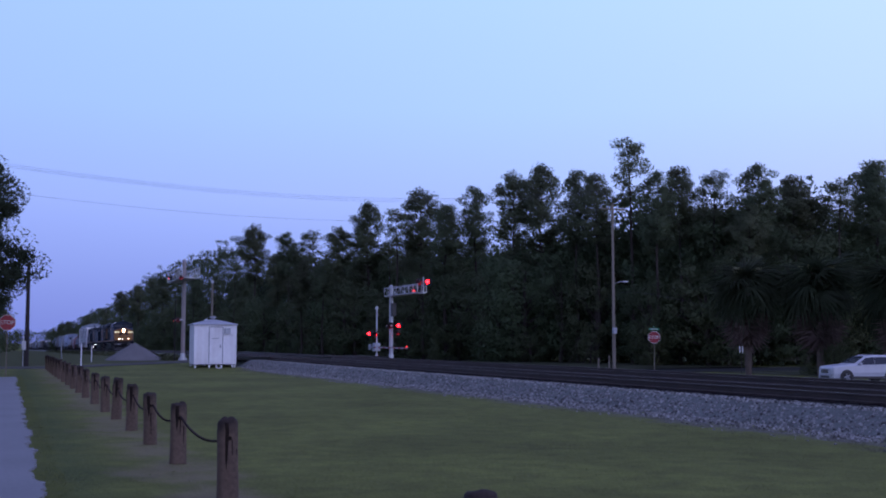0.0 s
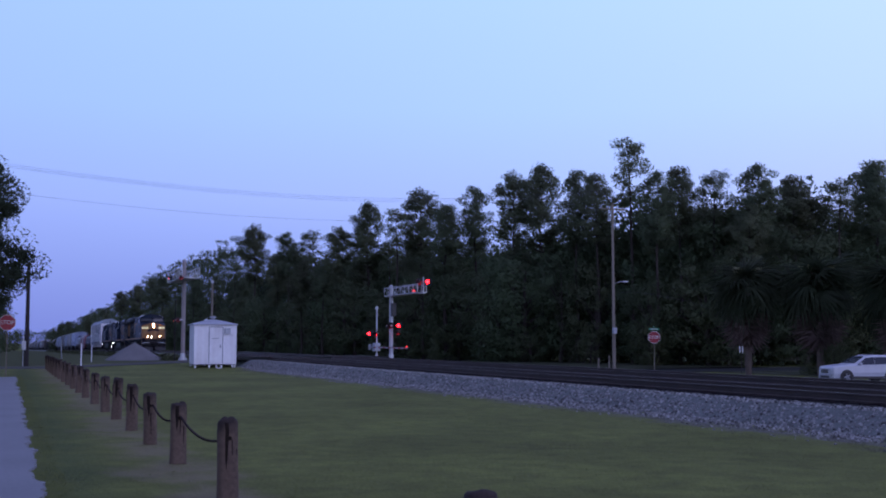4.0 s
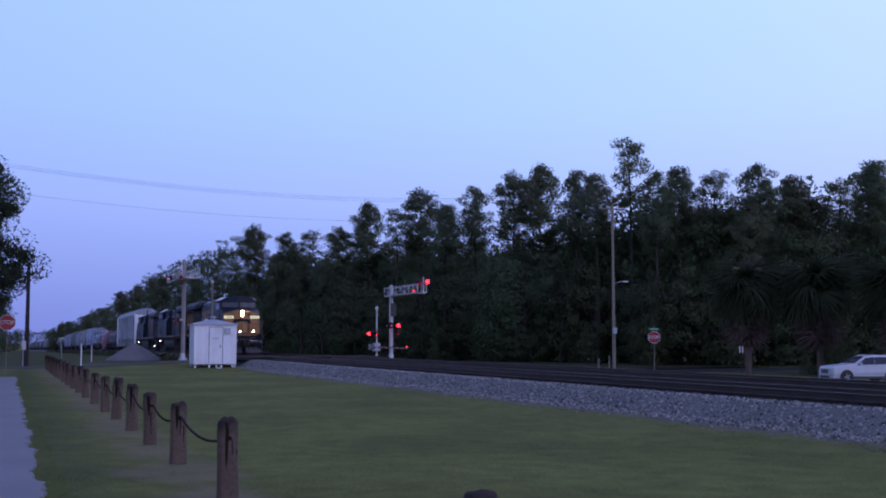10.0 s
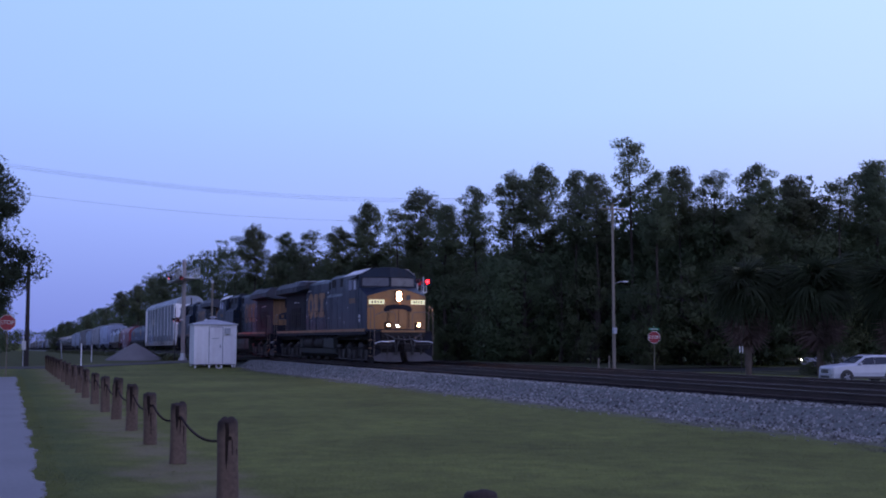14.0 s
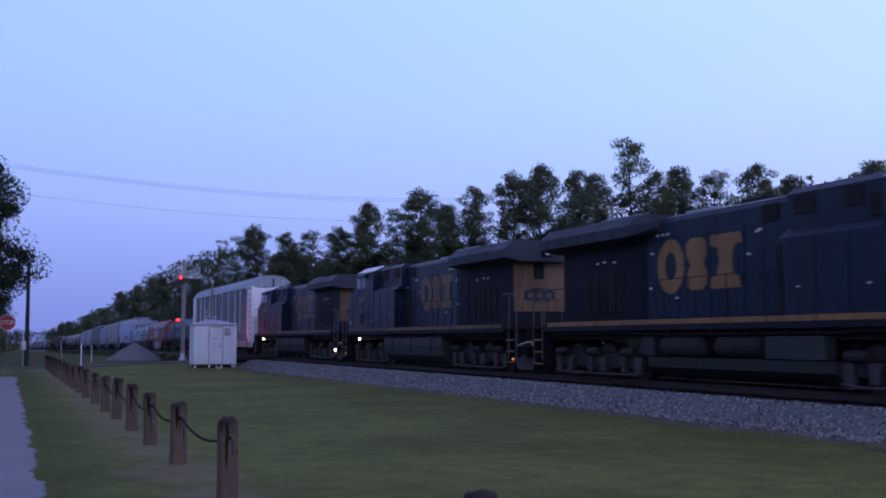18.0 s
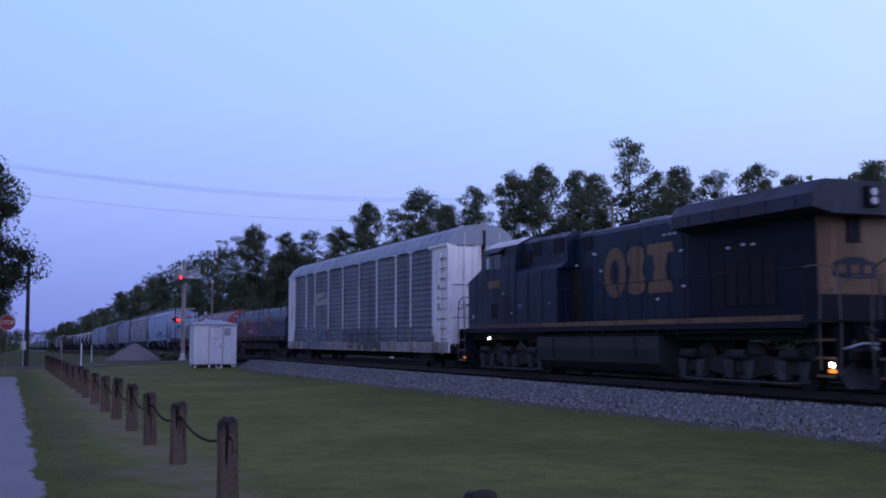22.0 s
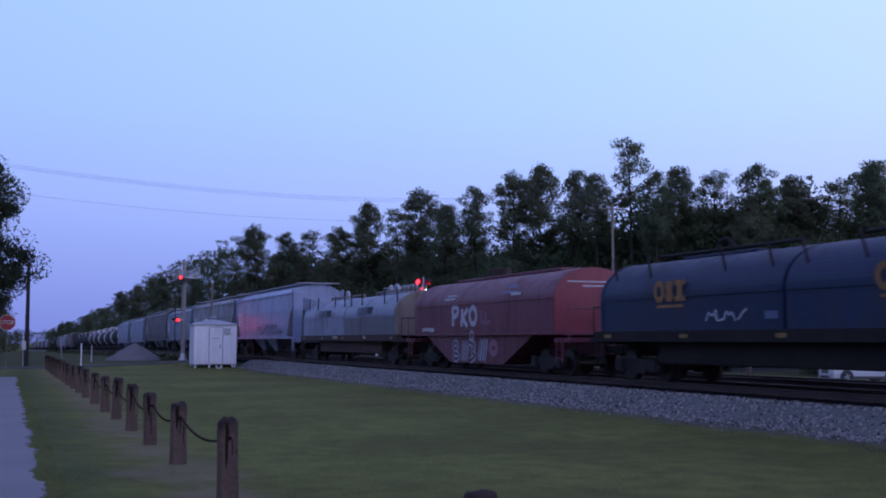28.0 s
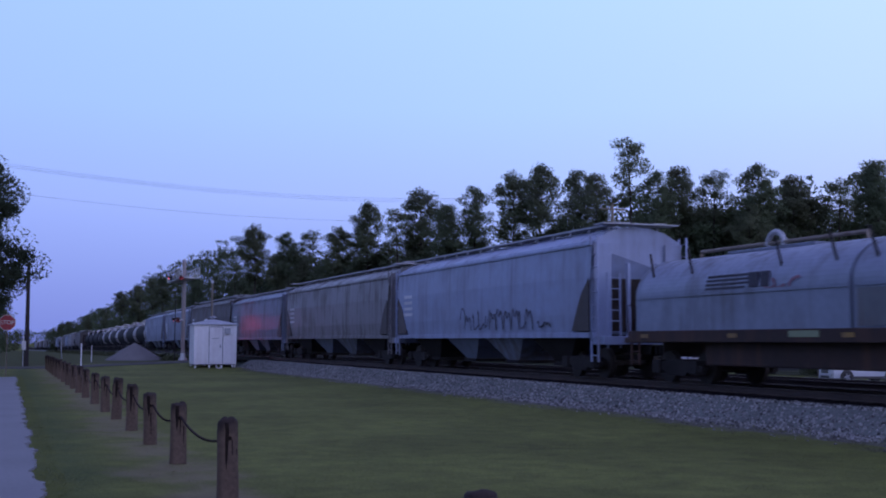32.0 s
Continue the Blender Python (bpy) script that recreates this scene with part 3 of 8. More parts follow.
# crossing panels between the rails at the road
cross = empty("crossing_deck", pose(-79.9, 19.75, 0), "dark timber and asphalt level-crossing deck", "crossing deck")
for y0, y1 in ((-5.5, -3.05), (-2.75, -1.55), (-1.25, 1.25), (1.55, 2.75), (3.05, 5.5)):
    part("deck_panel", boxes([(-3.6, 3.6, y0, y1, -0.19, -0.02)], 0.01), "asphalt", cross)


def stones(name, n, x0, x1, fy, zf, size, mat, label, seed):
    rng = np.random.default_rng(seed)
    base = np.array([(1, 0, 0), (-1, 0, 0), (0, 1, 0), (0, -1, 0), (0, 0, 1), (0, 0, -1)], float)
    tri = np.array([(0, 2, 4), (2, 1, 4), (1, 3, 4), (3, 0, 4), (2, 0, 5), (1, 2, 5), (3, 1, 5), (0, 3, 5)])
    xs = x0 + (x1 - x0) * rng.random(n)
    ys = fy[0] + (fy[1] - fy[0]) * rng.random(n)
    zs = np.array([zf(x, y) for x, y in zip(xs, ys)])
    sc = size * (0.5 + rng.random((n, 1, 1)) ** 2) * (0.7 + 0.6 * rng.random((n, 6, 1)))
    q = rng.normal(size=(n, 4))
    q /= np.linalg.norm(q, axis=1, keepdims=True)
    w, a, b, c = q.T
    R = np.stack([1 - 2 * (b * b + c * c), 2 * (a * b - c * w), 2 * (a * c + b * w), 2 * (a * b + c * w), 1 - 2 * (a * a + c * c), 2 * (b * c - a * w), 2 * (a * c - b * w), 2 * (b * c + a * w), 1 - 2 * (a * a + b * b)], 1).reshape(n, 3, 3)
    v = np.einsum("nij,nkj->nki", R, base[None] * sc) + np.stack([xs, ys, zs], 1)[:, None]
    f = tri[None] + 6 * np.arange(n)[:, None, None]
    ob = raw(name, v.reshape(-1, 3).tolist(), f.reshape(-1, 3).tolist(), mat)
    return tagged(ob, label, "ballast", kind="stuff")


def stone_mat():
    m = material("loose_ballast_stone", (0.36, 0.35, 0.37), 0.9, 0, (0.10, 0.095, 0.105), 3, 0.8, 0.3, 0.9, spec=0.25)
    n, l = m.node_tree.nodes, m.node_tree.links
    geo = n.new("ShaderNodeNewGeometry")
    ramp = n.new("ShaderNodeValToRGB")
    ramp.color_ramp.elements[0].color, ramp.color_ramp.elements[1].color = (0.045, 0.044, 0.042, 1), (0.33, 0.325, 0.31, 1)
    l.new(geo.outputs["Random Per Island"], ramp.inputs[0])
    l.new(ramp.outputs[0], n["Principled BSDF"].inputs["Base Color"])
    return m


M["stone"] = stone_mat()


def bank_z(x, y):
    return -0.2 if y > 15.4 else -0.2 - (15.4 - y) * 0.56 + 0.02 * noise.noise(Vector((x, y, 0)))


stones("ballast_stones", 34000, -75, -6, (14.0, 15.85), bank_z, 0.036, "stone", "loose grey and white crushed stones on the ballast shoulder", 3)
stones("ballast_apron", 13000, -75, -6, (13.78, 14.75), lambda x, y: ground_z(x, y) + 0.012 - 0.03 * max(0, 14.05 + 0.25 * noise.noise(Vector((x * 0.5, 2, 0))) - y) / 0.2, 0.034, "stone", "pale loose stones spread along the foot of the ballast", 9)
stones("scattered_stones", 320, -60, -8, (13.0, 13.9), lambda x, y: ground_z(x, y), 0.03, "stone", "stones strewn into the grass edge", 4)


def gravel_pile():
    rings, seg = 10, 40
    v = [(0, 0, 1.6)]
    for i in range(1, rings + 1):
        r = i / rings
        for j in range(seg):
            a = 2 * math.pi * j / seg
            rr = r * (1 + 0.12 * math.sin(2 * a + 1) + 0.05 * math.sin(5 * a))
            z = 1.6 * (1 - r) ** 1.0 * (1 + 0.05 * noise.noise(Vector((math.cos(a) * r * 4, math.sin(a) * r * 4, 0)))) + 0.1 * (1 - r) - 0.05
            v.append((2.2 * rr * math.cos(a), 2.9 * rr * math.sin(a), min(1.6, z)))
    f = [(0, 1 + j, 1 + (j + 1) % seg) for j in range(seg)]
    for i in range(rings - 1):
        for j in range(seg):
            a, b = 1 + i * seg + j, 1 + i * seg + (j + 1) % seg
            f.append((a, a + seg, b + seg, b))
    ob = raw("gravel_pile", v, f, "pile")
    ob.data.polygons.foreach_set("use_smooth", [True] * len(f))
    ob.location = (-105.5, 10.75, ground_z(-105, 11) - 0.02)
    return tagged(ob, "heap of grey crushed stone beside the level crossing", "gravel heap")


gravel_pile()

# ---------------------------------------------------------------- fence of posts and rope
POST_X = [-5.52, -12.7, -16.65, -19.95, -23.1, -26.45, -29.4, -33.0, -36.9, -40.6, -44.2, -47.9, -51.6, -55.2, -58.8, -62.4, -66.0, -69.5, -73.0]
POST_Y = 2.33


def fence():
    for i, x in enumerate(POST_X):
        g = ground_z(x, POST_Y)
        h = 0.875 + random.uniform(-0.025, 0.03) + (0.07 if i == 0 else 0)
        turn = random.uniform(-20, 20)
        post = empty("fence_post", pose(x, POST_Y, g, random.uniform(-2.2, 2.2), random.uniform(-2.2, 2.2), turn),
                     "weathered brown wooden fence post with a rounded cracked top", "fence post", "posts of the rope fence")
        r = 0.112 if i else 0.09
        n = 20

        def ring(z, k, i=i):
            out = []
            for j in range(n):
                a = 2 * math.pi * j / n
                # a squarish hewn section with worn corners
                sq = 1 / max(abs(math.cos(a)), abs(math.sin(a)))
                rr = r * k * (0.72 + 0.28 * min(sq, 1.25)) * (1 + 0.03 * math.sin(5 * a + i) + 0.05 * noise.noise(Vector((math.cos(a) * 2, math.sin(a) * 2 + z * 2.5, i * 2.3))))
                out.append((rr * math.cos(a), rr * math.sin(a), z))
            return out
        bm = bmesh.new()
        loft(bm, [ring(z, k) for z, k in ((-0.25, 1.04), (0.0, 1.03), (0.2, 1.0), (0.4, 0.99), (0.6, 0.985), (h - 0.13, 1.0), (h - 0.09, 0.985))], False)
        shaft = part("shaft", bm, "post", post, smooth=True)
        bm = bmesh.new()
        rings = [ring(h - 0.09, 0.985), ring(h - 0.05, 0.985), ring(h - 0.015, 0.93), ring(h + 0.0, 0.76), ring(h + 0.01, 0.45), ring(h + 0.012, 0.2), ring(h + 0.012, 0.02)]
        rings = [[(p[0], p[1], p[2] + ((0.06 if i else 0.016) * noise.noise(Vector((p[0] * 15, p[1] * 15, i * 1.7))) if k else 0)) for p in rg] for k, rg in enumerate(rings)]
        loft(bm, rings, False)
        part("post_top", bm, "post", post, "weathered uneven top", smooth=True)
        for k in range(3):
            bm = bmesh.new()
            a = radians(-60 + 47 * k + 20 * math.sin(i + k))
            c, sn = math.cos(a) * r * 0.97, math.sin(a) * r * 0.97
            z0 = h - 0.12 - 0.1 * k
            rod(bm, (c, sn, z0 - 0.28 - 0.08 * math.sin(i * 2 + k)), (c, sn, z0), 0.004, 0.011, 6)
            part("crack", bm, "posttop", shaft, "dark drying crack")
        # a rotted groove runs down from the rope's hole
        bm = bmesh.new()
        gl = 0.24 + 0.1 * math.sin(i * 1.9)
        ring_r = [(0.024, h - 0.03), (0.03, h - 0.14), (0.017, h - 0.2 - gl * 0.5), (0.004, h - 0.2 - gl)]
        loft(bm, [[(r * 1.01 + 0.006 * math.cos(q), w * math.sin(q), z) for q in (0, 1.57, 3.14, 4.71)] for w, z in ring_r])
        groove = part("groove", bm, "posttop", shaft, "dark rotted groove")
        groove.rotation_euler[2] = radians(-18 - turn)
        if i:
            bm = bmesh.new()
            rod(bm, (-0.13, 0, h - 0.2), (0.13, 0, h - 0.2), 0.024, 0.024, 10)
            part("rope_hole", bm, "posttop", post, "dark drilled hole for the rope").rotation_euler[2] = -radians(turn)
    for a, b in zip(POST_X[1:-1], POST_X[2:]):
        za, zb = ground_z(a, POST_Y) + 0.67, ground_z(b, POST_Y) + 0.67
        near = a > -30
        chain = empty("fence_rope", pose(0, 0, 0), "thick dark twisted rope sagging between two posts", "rope", "ropes of the fence")
        pts = []
        n = 36 if near else 14
        for k in range(n + 1):
            u = k / n
            pts.append((a - 0.08 + (b - a + 0.16) * u, POST_Y + 0.02, za + (zb - za) * u - 0.155 * 4 * u * (1 - u)))
        if near:
            # three strands laid round each other
            for k in range(3):
                strand = []
                for j in range(145):
                    u = j / 144
                    w = 2 * math.pi * (u * abs(b - a) / 0.16 + k / 3)
                    strand.append((a - 0.08 + (b - a + 0.16) * u, POST_Y + 0.02 + 0.0085 * math.cos(w), za + (zb - za) * u - 0.155 * 4 * u * (1 - u) + 0.0085 * math.sin(w)))
                bm = bmesh.new()
                tube(bm, strand, 0.0095, 5)
                part("strand", bm, "rope", chain, smooth=True)
        else:
            bm = bmesh.new()
            tube(bm, pts, 0.016, 5)
            part("rope_run", bm, "rope", chain)


fence()

# ---------------------------------------------------------------- signal shed
def shed():
    g = ground_z(-70.5, 12)
    s = empty("signal_shed", pose(-71.5, 12.02, g - 0.05), "white sheet-metal signal shed on short legs", "shed")
    w, d, h0, h1 = 1.27, 1.05, 0.25, 2.66
    part("wall", boxes([(-d, d, -w, w, h0, h1)], 0.02), "white", s)
    part("skirt", boxes([(-d + 0.03, d - 0.03, -w + 0.03, w - 0.03, h0 - 0.05, h0)]), "black", s, "dark floor frame")
    bm = bmesh.new()
    rim = [(-d - 0.1, -w - 0.12, h1), (d + 0.1, -w - 0.12, h1), (d + 0.1, w + 0.12, h1), (-d - 0.1, w + 0.12, h1)]
    mid = [(x, y, h1 + 0.06) for x, y, z in rim]
    top = [(-0.12, -0.18, h1 + 0.36), (0.12, -0.18, h1 + 0.36), (0.12, 0.18, h1 + 0.36), (-0.12, 0.18, h1 + 0.36)]
    loft(bm, [rim, mid, top])
    roof = part("roof", bm, "greyroof", s, "low grey pyramid roof")
    bm = bmesh.new()
    rod(bm, (0, 0, h1 + 0.34), (0, 0, h1 + 0.48), 0.13, 0.13, 12)
    rod(bm, (0, 0, h1 + 0.48), (0, 0, h1 + 0.56), 0.24, 0.16, 12)
    part("roof_vent", bm, "greyroof", roof)
    door = part("door", boxes([(d, d + 0.035, -0.36, 0.42, h0 + 0.1, h1 - 0.15)], 0.008), "white", s, "flush white metal door")
    part("door_frame", boxes([(d, d + 0.05, -0.42, -0.37, h0 + 0.06, h1 - 0.1), (d, d + 0.05, 0.43, 0.48, h0 + 0.06, h1 - 0.1), (d, d + 0.05, -0.37, 0.43, h1 - 0.14, h1 - 0.1)]), "greyroof", s)
    part("door_handle", boxes([(d + 0.03, d + 0.09, 0.26, 0.34, h0 + 1.0, h0 + 1.2)], 0.01), "greyroof", door)
    part("door_plate", boxes([(d + 0.036, d + 0.045, -0.22, 0.18, h1 - 0.85, h1 - 0.8)]), "greyroof", door)
    part("meter_box", boxes([(d, d + 0.16, 0.55, 0.9, h1 - 0.55, h1 - 0.18)], 0.02), "greyroof", s, "small grey electrical box")
    for y in (-w, -0.45, 0.5, w):
        part("corner_trim", boxes([(d - 0.01, d + 0.022, y - 0.03, y + 0.03, h0, h1)]), "white", s)
    for x in (-d + 0.1, d - 0.1):
        for y in (-w + 0.08, -0.35, 0.1, 0.4, w - 0.2, w - 0.05):
            part("leg", boxes([(x - 0.05, x + 0.05, y - 0.05, y + 0.05, -0.1, h0 + 0.02)]), "white", s)
    part("foot_step", boxes([(d + 0.1, d + 0.4, 0.05, 0.35, -0.03, 0.05)], 0.01), "white", s)


shed()

# ---------------------------------------------------------------- crossing signals
FLASHERS = []


def lamp_head(parent, x, y, z, face, first, mat="redlamp", r=0.15):
    """A hooded lamp; its turning drum shows a bright lens to one side and a dark one to the other."""
    m = pose(x, y, z, 0, 0, face)
    bm = bmesh.new()
    rod(bm, (-0.03, 0, 0), (-0.01, 0, 0), r * 2.0, r * 2.0, 20)
    target = part("lamp_plate", bm, "black", parent, "round black target plate")
    target.matrix_basis = m
    bm = bmesh.new()
    rod(bm, (-0.25, 0, 0), (-0.03, 0, 0), r * 1.2, r * 1.2, 16)
    part("lamp_housing", bm, "black", target)
    n = 16
    bm = bmesh.new()
    outer = []
    for xx, a0 in ((0.0, -40), (0.3, -10)):
        row = []
        for k in range(n + 1):
            a = radians(a0 + (180 - 2 * a0) * k / n)
            row.append((xx, r * 1.15 * math.cos(a), r * 1.15 * math.sin(a)))
        outer.append([bm.verts.new(p) for p in row])
    for k in range(n):
        bm.faces.new((outer[0][k], outer[0][k + 1], outer[1][k + 1], outer[1][k]))
    bmesh.ops.solidify(bm, geom=bm.faces[:], thickness=0.012)
    part("visor", bm, "black", target)
    bm = bmesh.new()
    rod(bm, (-0.012, 0, 0), (0.012, 0, 0), r, r, 20)
    bm.faces.ensure_lookup_table()
    drum = part("lens_drum", bm, "lens", target, "red signal lens")
    drum.data.materials.append(M[mat])
    for p in drum.data.polygons:
        if p.normal.x > 0.5:
            p.material_index = 1
    drum.matrix_basis = pose(r * 0.1 + 0.16, 0, 0)
    FLASHERS.append((drum, first))
    return target


def truss(parent, x0, x1, y, z, h, mat="galv", w=0.325):
    """An open lattice arm along x with walkway rails."""
    arm = part("arm", boxes([(x0, x1, y - w - 0.025, y - w + 0.035, z, z + 0.07), (x0, x1, y + w - 0.035, y + w + 0.025, z, z + 0.07)]), mat, parent, "lattice cantilever arm")
    part("top_chord", boxes([(x0, x1, y - w - 0.02, y - w + 0.02, z + h, z + h + 0.045), (x0, x1, y + w - 0.02, y + w + 0.02, z + h, z + h + 0.045)]), mat, arm)
    n = max(3, round(abs(x1 - x0) / 0.95))
    for i in range(n + 1):
        x = x0 + (x1 - x0) * i / n
        for s in (-w, w):
            part("upright", boxes([(x - 0.018, x + 0.018, y + s - 0.015, y + s + 0.015, z + 0.05, z + h)]), mat, arm)
    for i in range(n):
        xa, xb = x0 + (x1 - x0) * i / n, x0 + (x1 - x0) * (i + 1) / n
        bm = bmesh.new()
        a, b = (z + 0.05, z + h) if i % 2 else (z + h, z + 0.05)
        rod(bm, (xa, y - w, a), (xb, y - w, b), 0.013, 0.013, 6)
        rod(bm, (xa, y + w, a), (xb, y + w, b), 0.013, 0.013, 6)
        part("diagonal", bm, mat, arm)
    part("walkway", boxes([(x0, x1, y - w + 0.06, y + w - 0.06, z - 0.02, z + 0.02)]), mat, arm)
    return arm


def cantilever(x, y, g, height, arm_z, arm_h, x0, x1, label, w=0.325, mast="galv"):
    c = empty("cantilever_signal", pose(x, y, g), label, "crossing signal", "crossing signals")
    bm = bmesh.new()
    rod(bm, (0, 0, 0), (0, 0, height), 0.16, 0.15, 16)
    part("mast", bm, mast, c, smooth=False)
    bm = bmesh.new()
    rod(bm, (0, 0, -0.15), (0, 0, 0.14), 0.34, 0.3, 16)
    rod(bm, (0, 0, 0.14), (0, 0, 0.5), 0.22, 0.17, 16)
    part("base", bm, "galv", c)
    bm = bmesh.new()
    rod(bm, (0, 0, height), (0, 0, height + 0.1), 0.18, 0.06, 14)
    part("mast_cap", bm, "galv", c)
    truss(c, x0, x1, 0, arm_z, arm_h, "galv", w)
    return c


# the far one, its arm over the road
fc = cantilever(-83.6, 27.8, -0.43, 5.72, 4.95, 0.62, -0.75, 7.0, "grey steel cantilever crossing signal with lit red flashers")
FACE = -38
bm = bmesh.new()
rod(bm, (6.95, 0.13, 4.9), (6.95, 0.13, 6.1), 0.04, 0.04, 8)
part("end_post", bm, "galv", fc)
part("crossarm", boxes([(6.4, 7.65, 0.1, 0.16, 5.72, 5.78)]), "galv", fc)
lamp_head(fc, 6.44, -0.05, 5.77, FACE, 0, r=0.14)
lamp_head(fc, 7.6, 0.27, 5.72, FACE, 1, r=0.14)
lamp_head(fc, 5.75, 0.45, 5.3, -20, 0, "redsmall", 0.13)
lamp_head(fc, 6.75, 0.38, 5.12, -20, 0, "whitelamp", 0.085)
lamp_head(fc, 5.45, -0.08, 5.12, -20, 1, "redsmall", 0.12)
lamp_head(fc, 0.24, -0.14, 2.68, FACE, 0, r=0.13)
lamp_head(fc, 0.93, 0.35, 2.68, FACE, 1, r=0.13)
lamp_head(fc, 0.55, 0.35, 2.15, FACE, 0, "redlamp", 0.11)
part("crossbuck_bar", boxes([(-0.5, 0.9, -0.22, -0.18, 2.62, 2.72)]), "galv", fc)
part("side_box", boxes([(0.18, 0.5, -0.1, 0.25, 3.4, 4.4)], 0.02), "black", fc)


def gate(x, y, g, height, arm_len, arm_z, label, lamps):
    t = empty("crossing_gate", pose(x, y, g), label, "crossing gate", "crossing gates")
    bm = bmesh.new()
    rod(bm, (0, 0, 0), (0, 0, height), 0.065, 0.06, 12)
    part("mast", bm, "galv", t)
    bm = bmesh.new()
    rod(bm, (0, 0, -0.1), (0, 0, 0.45), 0.24, 0.1, 14)
    part("base", bm, "galv", t)
    bm = bmesh.new()
    rod(bm, (0, 0, height), (0, 0, height + 0.22), 0.14, 0.11, 14)
    part("bell", bm, "galv", t, "round warning bell")
    part("bracket", boxes([(-0.05, 0.3, -0.03, 0.03, height - 0.45, height - 0.38)]), "galv", t)
    part("mechanism", boxes([(-0.3, 0.3, -0.28, 0.22, arm_z - 0.3, arm_z + 0.35)], 0.04), "greyroof", t, "grey gate mechanism box")
    part("counterweight", boxes([(-0.95, -0.35, -0.4, -0.3, arm_z - 0.2, arm_z + 0.25)], 0.04), "greyroof", t)
    arm = part("gate_arm", boxes([(-0.8, arm_len, -0.36, -0.33, arm_z - 0.05, arm_z + 0.05)]), "greyroof", t, "lowered red and white gate arm")
    n = 7
    for i in range(n):
        a = arm_len * (i + 0.5) / n
        part("stripe", boxes([(a - 0.28, a + 0.28, -0.365, -0.325, arm_z - 0.052, arm_z + 0.052)]), "signred", arm)
    for k, u in enumerate((0.36, 0.67, 0.98)):
        bm = bmesh.new()
        rod(bm, (arm_len * u, -0.4, arm_z + 0.1), (arm_len * u, -0.28, arm_z + 0.1), 0.04, 0.04, 10)
        rod(bm, (arm_len * u - 0.02, -0.34, arm_z + 0.1), (arm_len * u + 0.05, -0.34, arm_z + 0.1), 0.04, 0.04, 10)
        part("arm_lamp", bm, "redsmall" if k == 2 else "lens", arm, "small red lamp")
    for dx, dy, z, face, first in lamps:
        lamp_head(t, dx, dy, z, face, first, "redbright" if y < 17 else "redlamp", 0.13)
    part("lamp_bar", boxes([(-0.5, 0.5, -0.03, 0.03, 2.05, 2.11)]), "galv", t)
    return t


gate(-86.0, 27.4, -0.43, 4.0, 8.4, 0.98, "grey crossing gate with a lowered arm and red flashers", [(0.12, -0.62, 2.06, FACE, 1), (0.0, -0.1, 2.08, FACE, 0)])
gate(-83.0, 13.45, -0.32, 2.75, 5.5, 0.95, "grey crossing gate behind the white shed", [(-0.35, 0.3, 2.5, 60, 0), (0.35, 0.3, 2.5, 60, 1)])

# the near one: a thicker mast with its arm over the road
nc = cantilever(-84.5, 12.05, -0.32, 7.3, 5.85, 0.72, -4.6, 3.4, "grey steel cantilever crossing signal beside the level crossing", 0.6, "mastbrown")
lamp_head(nc, -1.78, -0.7, 6.09, -62, 1, "redsmall", r=0.1)
lamp_head(nc, 3.4, -0.7, 5.85, -14, 0, r=0.085)
lamp_head(nc, -0.85, -0.4, 2.95, -80, 1, "redsmall", r=0.1)
lamp_head(nc, 0.95, -0.5, 2.9, -14, 0, r=0.095)
part("crossbuck_bar", boxes([(-1.0, 1.1, -0.52, -0.16, 2.88, 2.94)]), "galv", nc)


# ---------------------------------------------------------------- poles, signs, wires
def wood_pole(x, y, h, r, mat, label, name="utility_pole"):
    p = empty(name, pose(x, y, ground_z(x, y)), label, "utility pole")
    bm = bmesh.new()
    rod(bm, (0, 0, -0.3), (0.02, 0.0, h), r, r * 0.65, 14)
    part("pole", bm, mat, p)
    return p


pr = wood_pole(-81.8, 46.4, 13.7, 0.15, "polewood", "tall grey wooden utility pole with a street lamp arm")
part("crossarm", boxes([(-0.06, 0.06, -1.1, 1.1, 13.2, 13.32)], 0.01), "polewood", pr)
for y in (-1.0, -0.4, 0.4, 1.0):
    bm = bmesh.new()
    rod(bm, (0, y, 13.32), (0, y, 13.5), 0.04, 0.06, 8)
    part("insulator", bm, "greyroof", pr)
bm = bmesh.new()
tube(bm, [(0.1, 0.1, 7.1), (0.35, 0.4, 7.25), (0.55, 0.7, 7.25)], 0.03, 8)
lamp_arm = part("lamp_arm", bm, "galv", pr)
part("street_lamp_head", boxes([(0.45, 0.66, 0.62, 1.05, 7.2, 7.3)], 0.04), "signwhite", lamp_arm, "pale cobra-head street lamp")
bm = bmesh.new()
tube(bm, [(0.15, 0.2, 6.3), (0.6, 1.2, 6.45), (1.4, 3.0, 6.2), (2.6, 5.6, 5.6), (3.6, 7.4, 4.9)], 0.008, 6)
part("service_cable", bm, "wire", pr, "dark cable running off to the woods")
part("side_box", boxes([(0.1, 0.4, -0.2, 0.1, 3.0, 3.5)], 0.02), "greyroof", pr)
for k, dy in enumerate((-0.5, 0.6)):
    bm = bmesh.new()
    rod(bm, (0, 0, -0.1), (0, 0, 1.0 + 0.2 * k), 0.07, 0.07, 8)
    b = part("guard_post", bm, "polewood", pr)
    b.location = (-0.6 - 0.2 * k, dy - 0.6, 0)
for k in range(2):
    bm = bmesh.new()
    rod(bm, (0, 0, 0), (0.9, 0.8, 2.5 + k * 0.2), 0.02, 0.02, 6)
    g = tagged(part("guy_wire", bm, "bark"), "brown slanting guy wire guard by the trees", "guy wire", "guy wires")
    g.location = (-86.0 - 0.9 * k, 45.5 - 0.8 * k, ground_z(-86, 45))

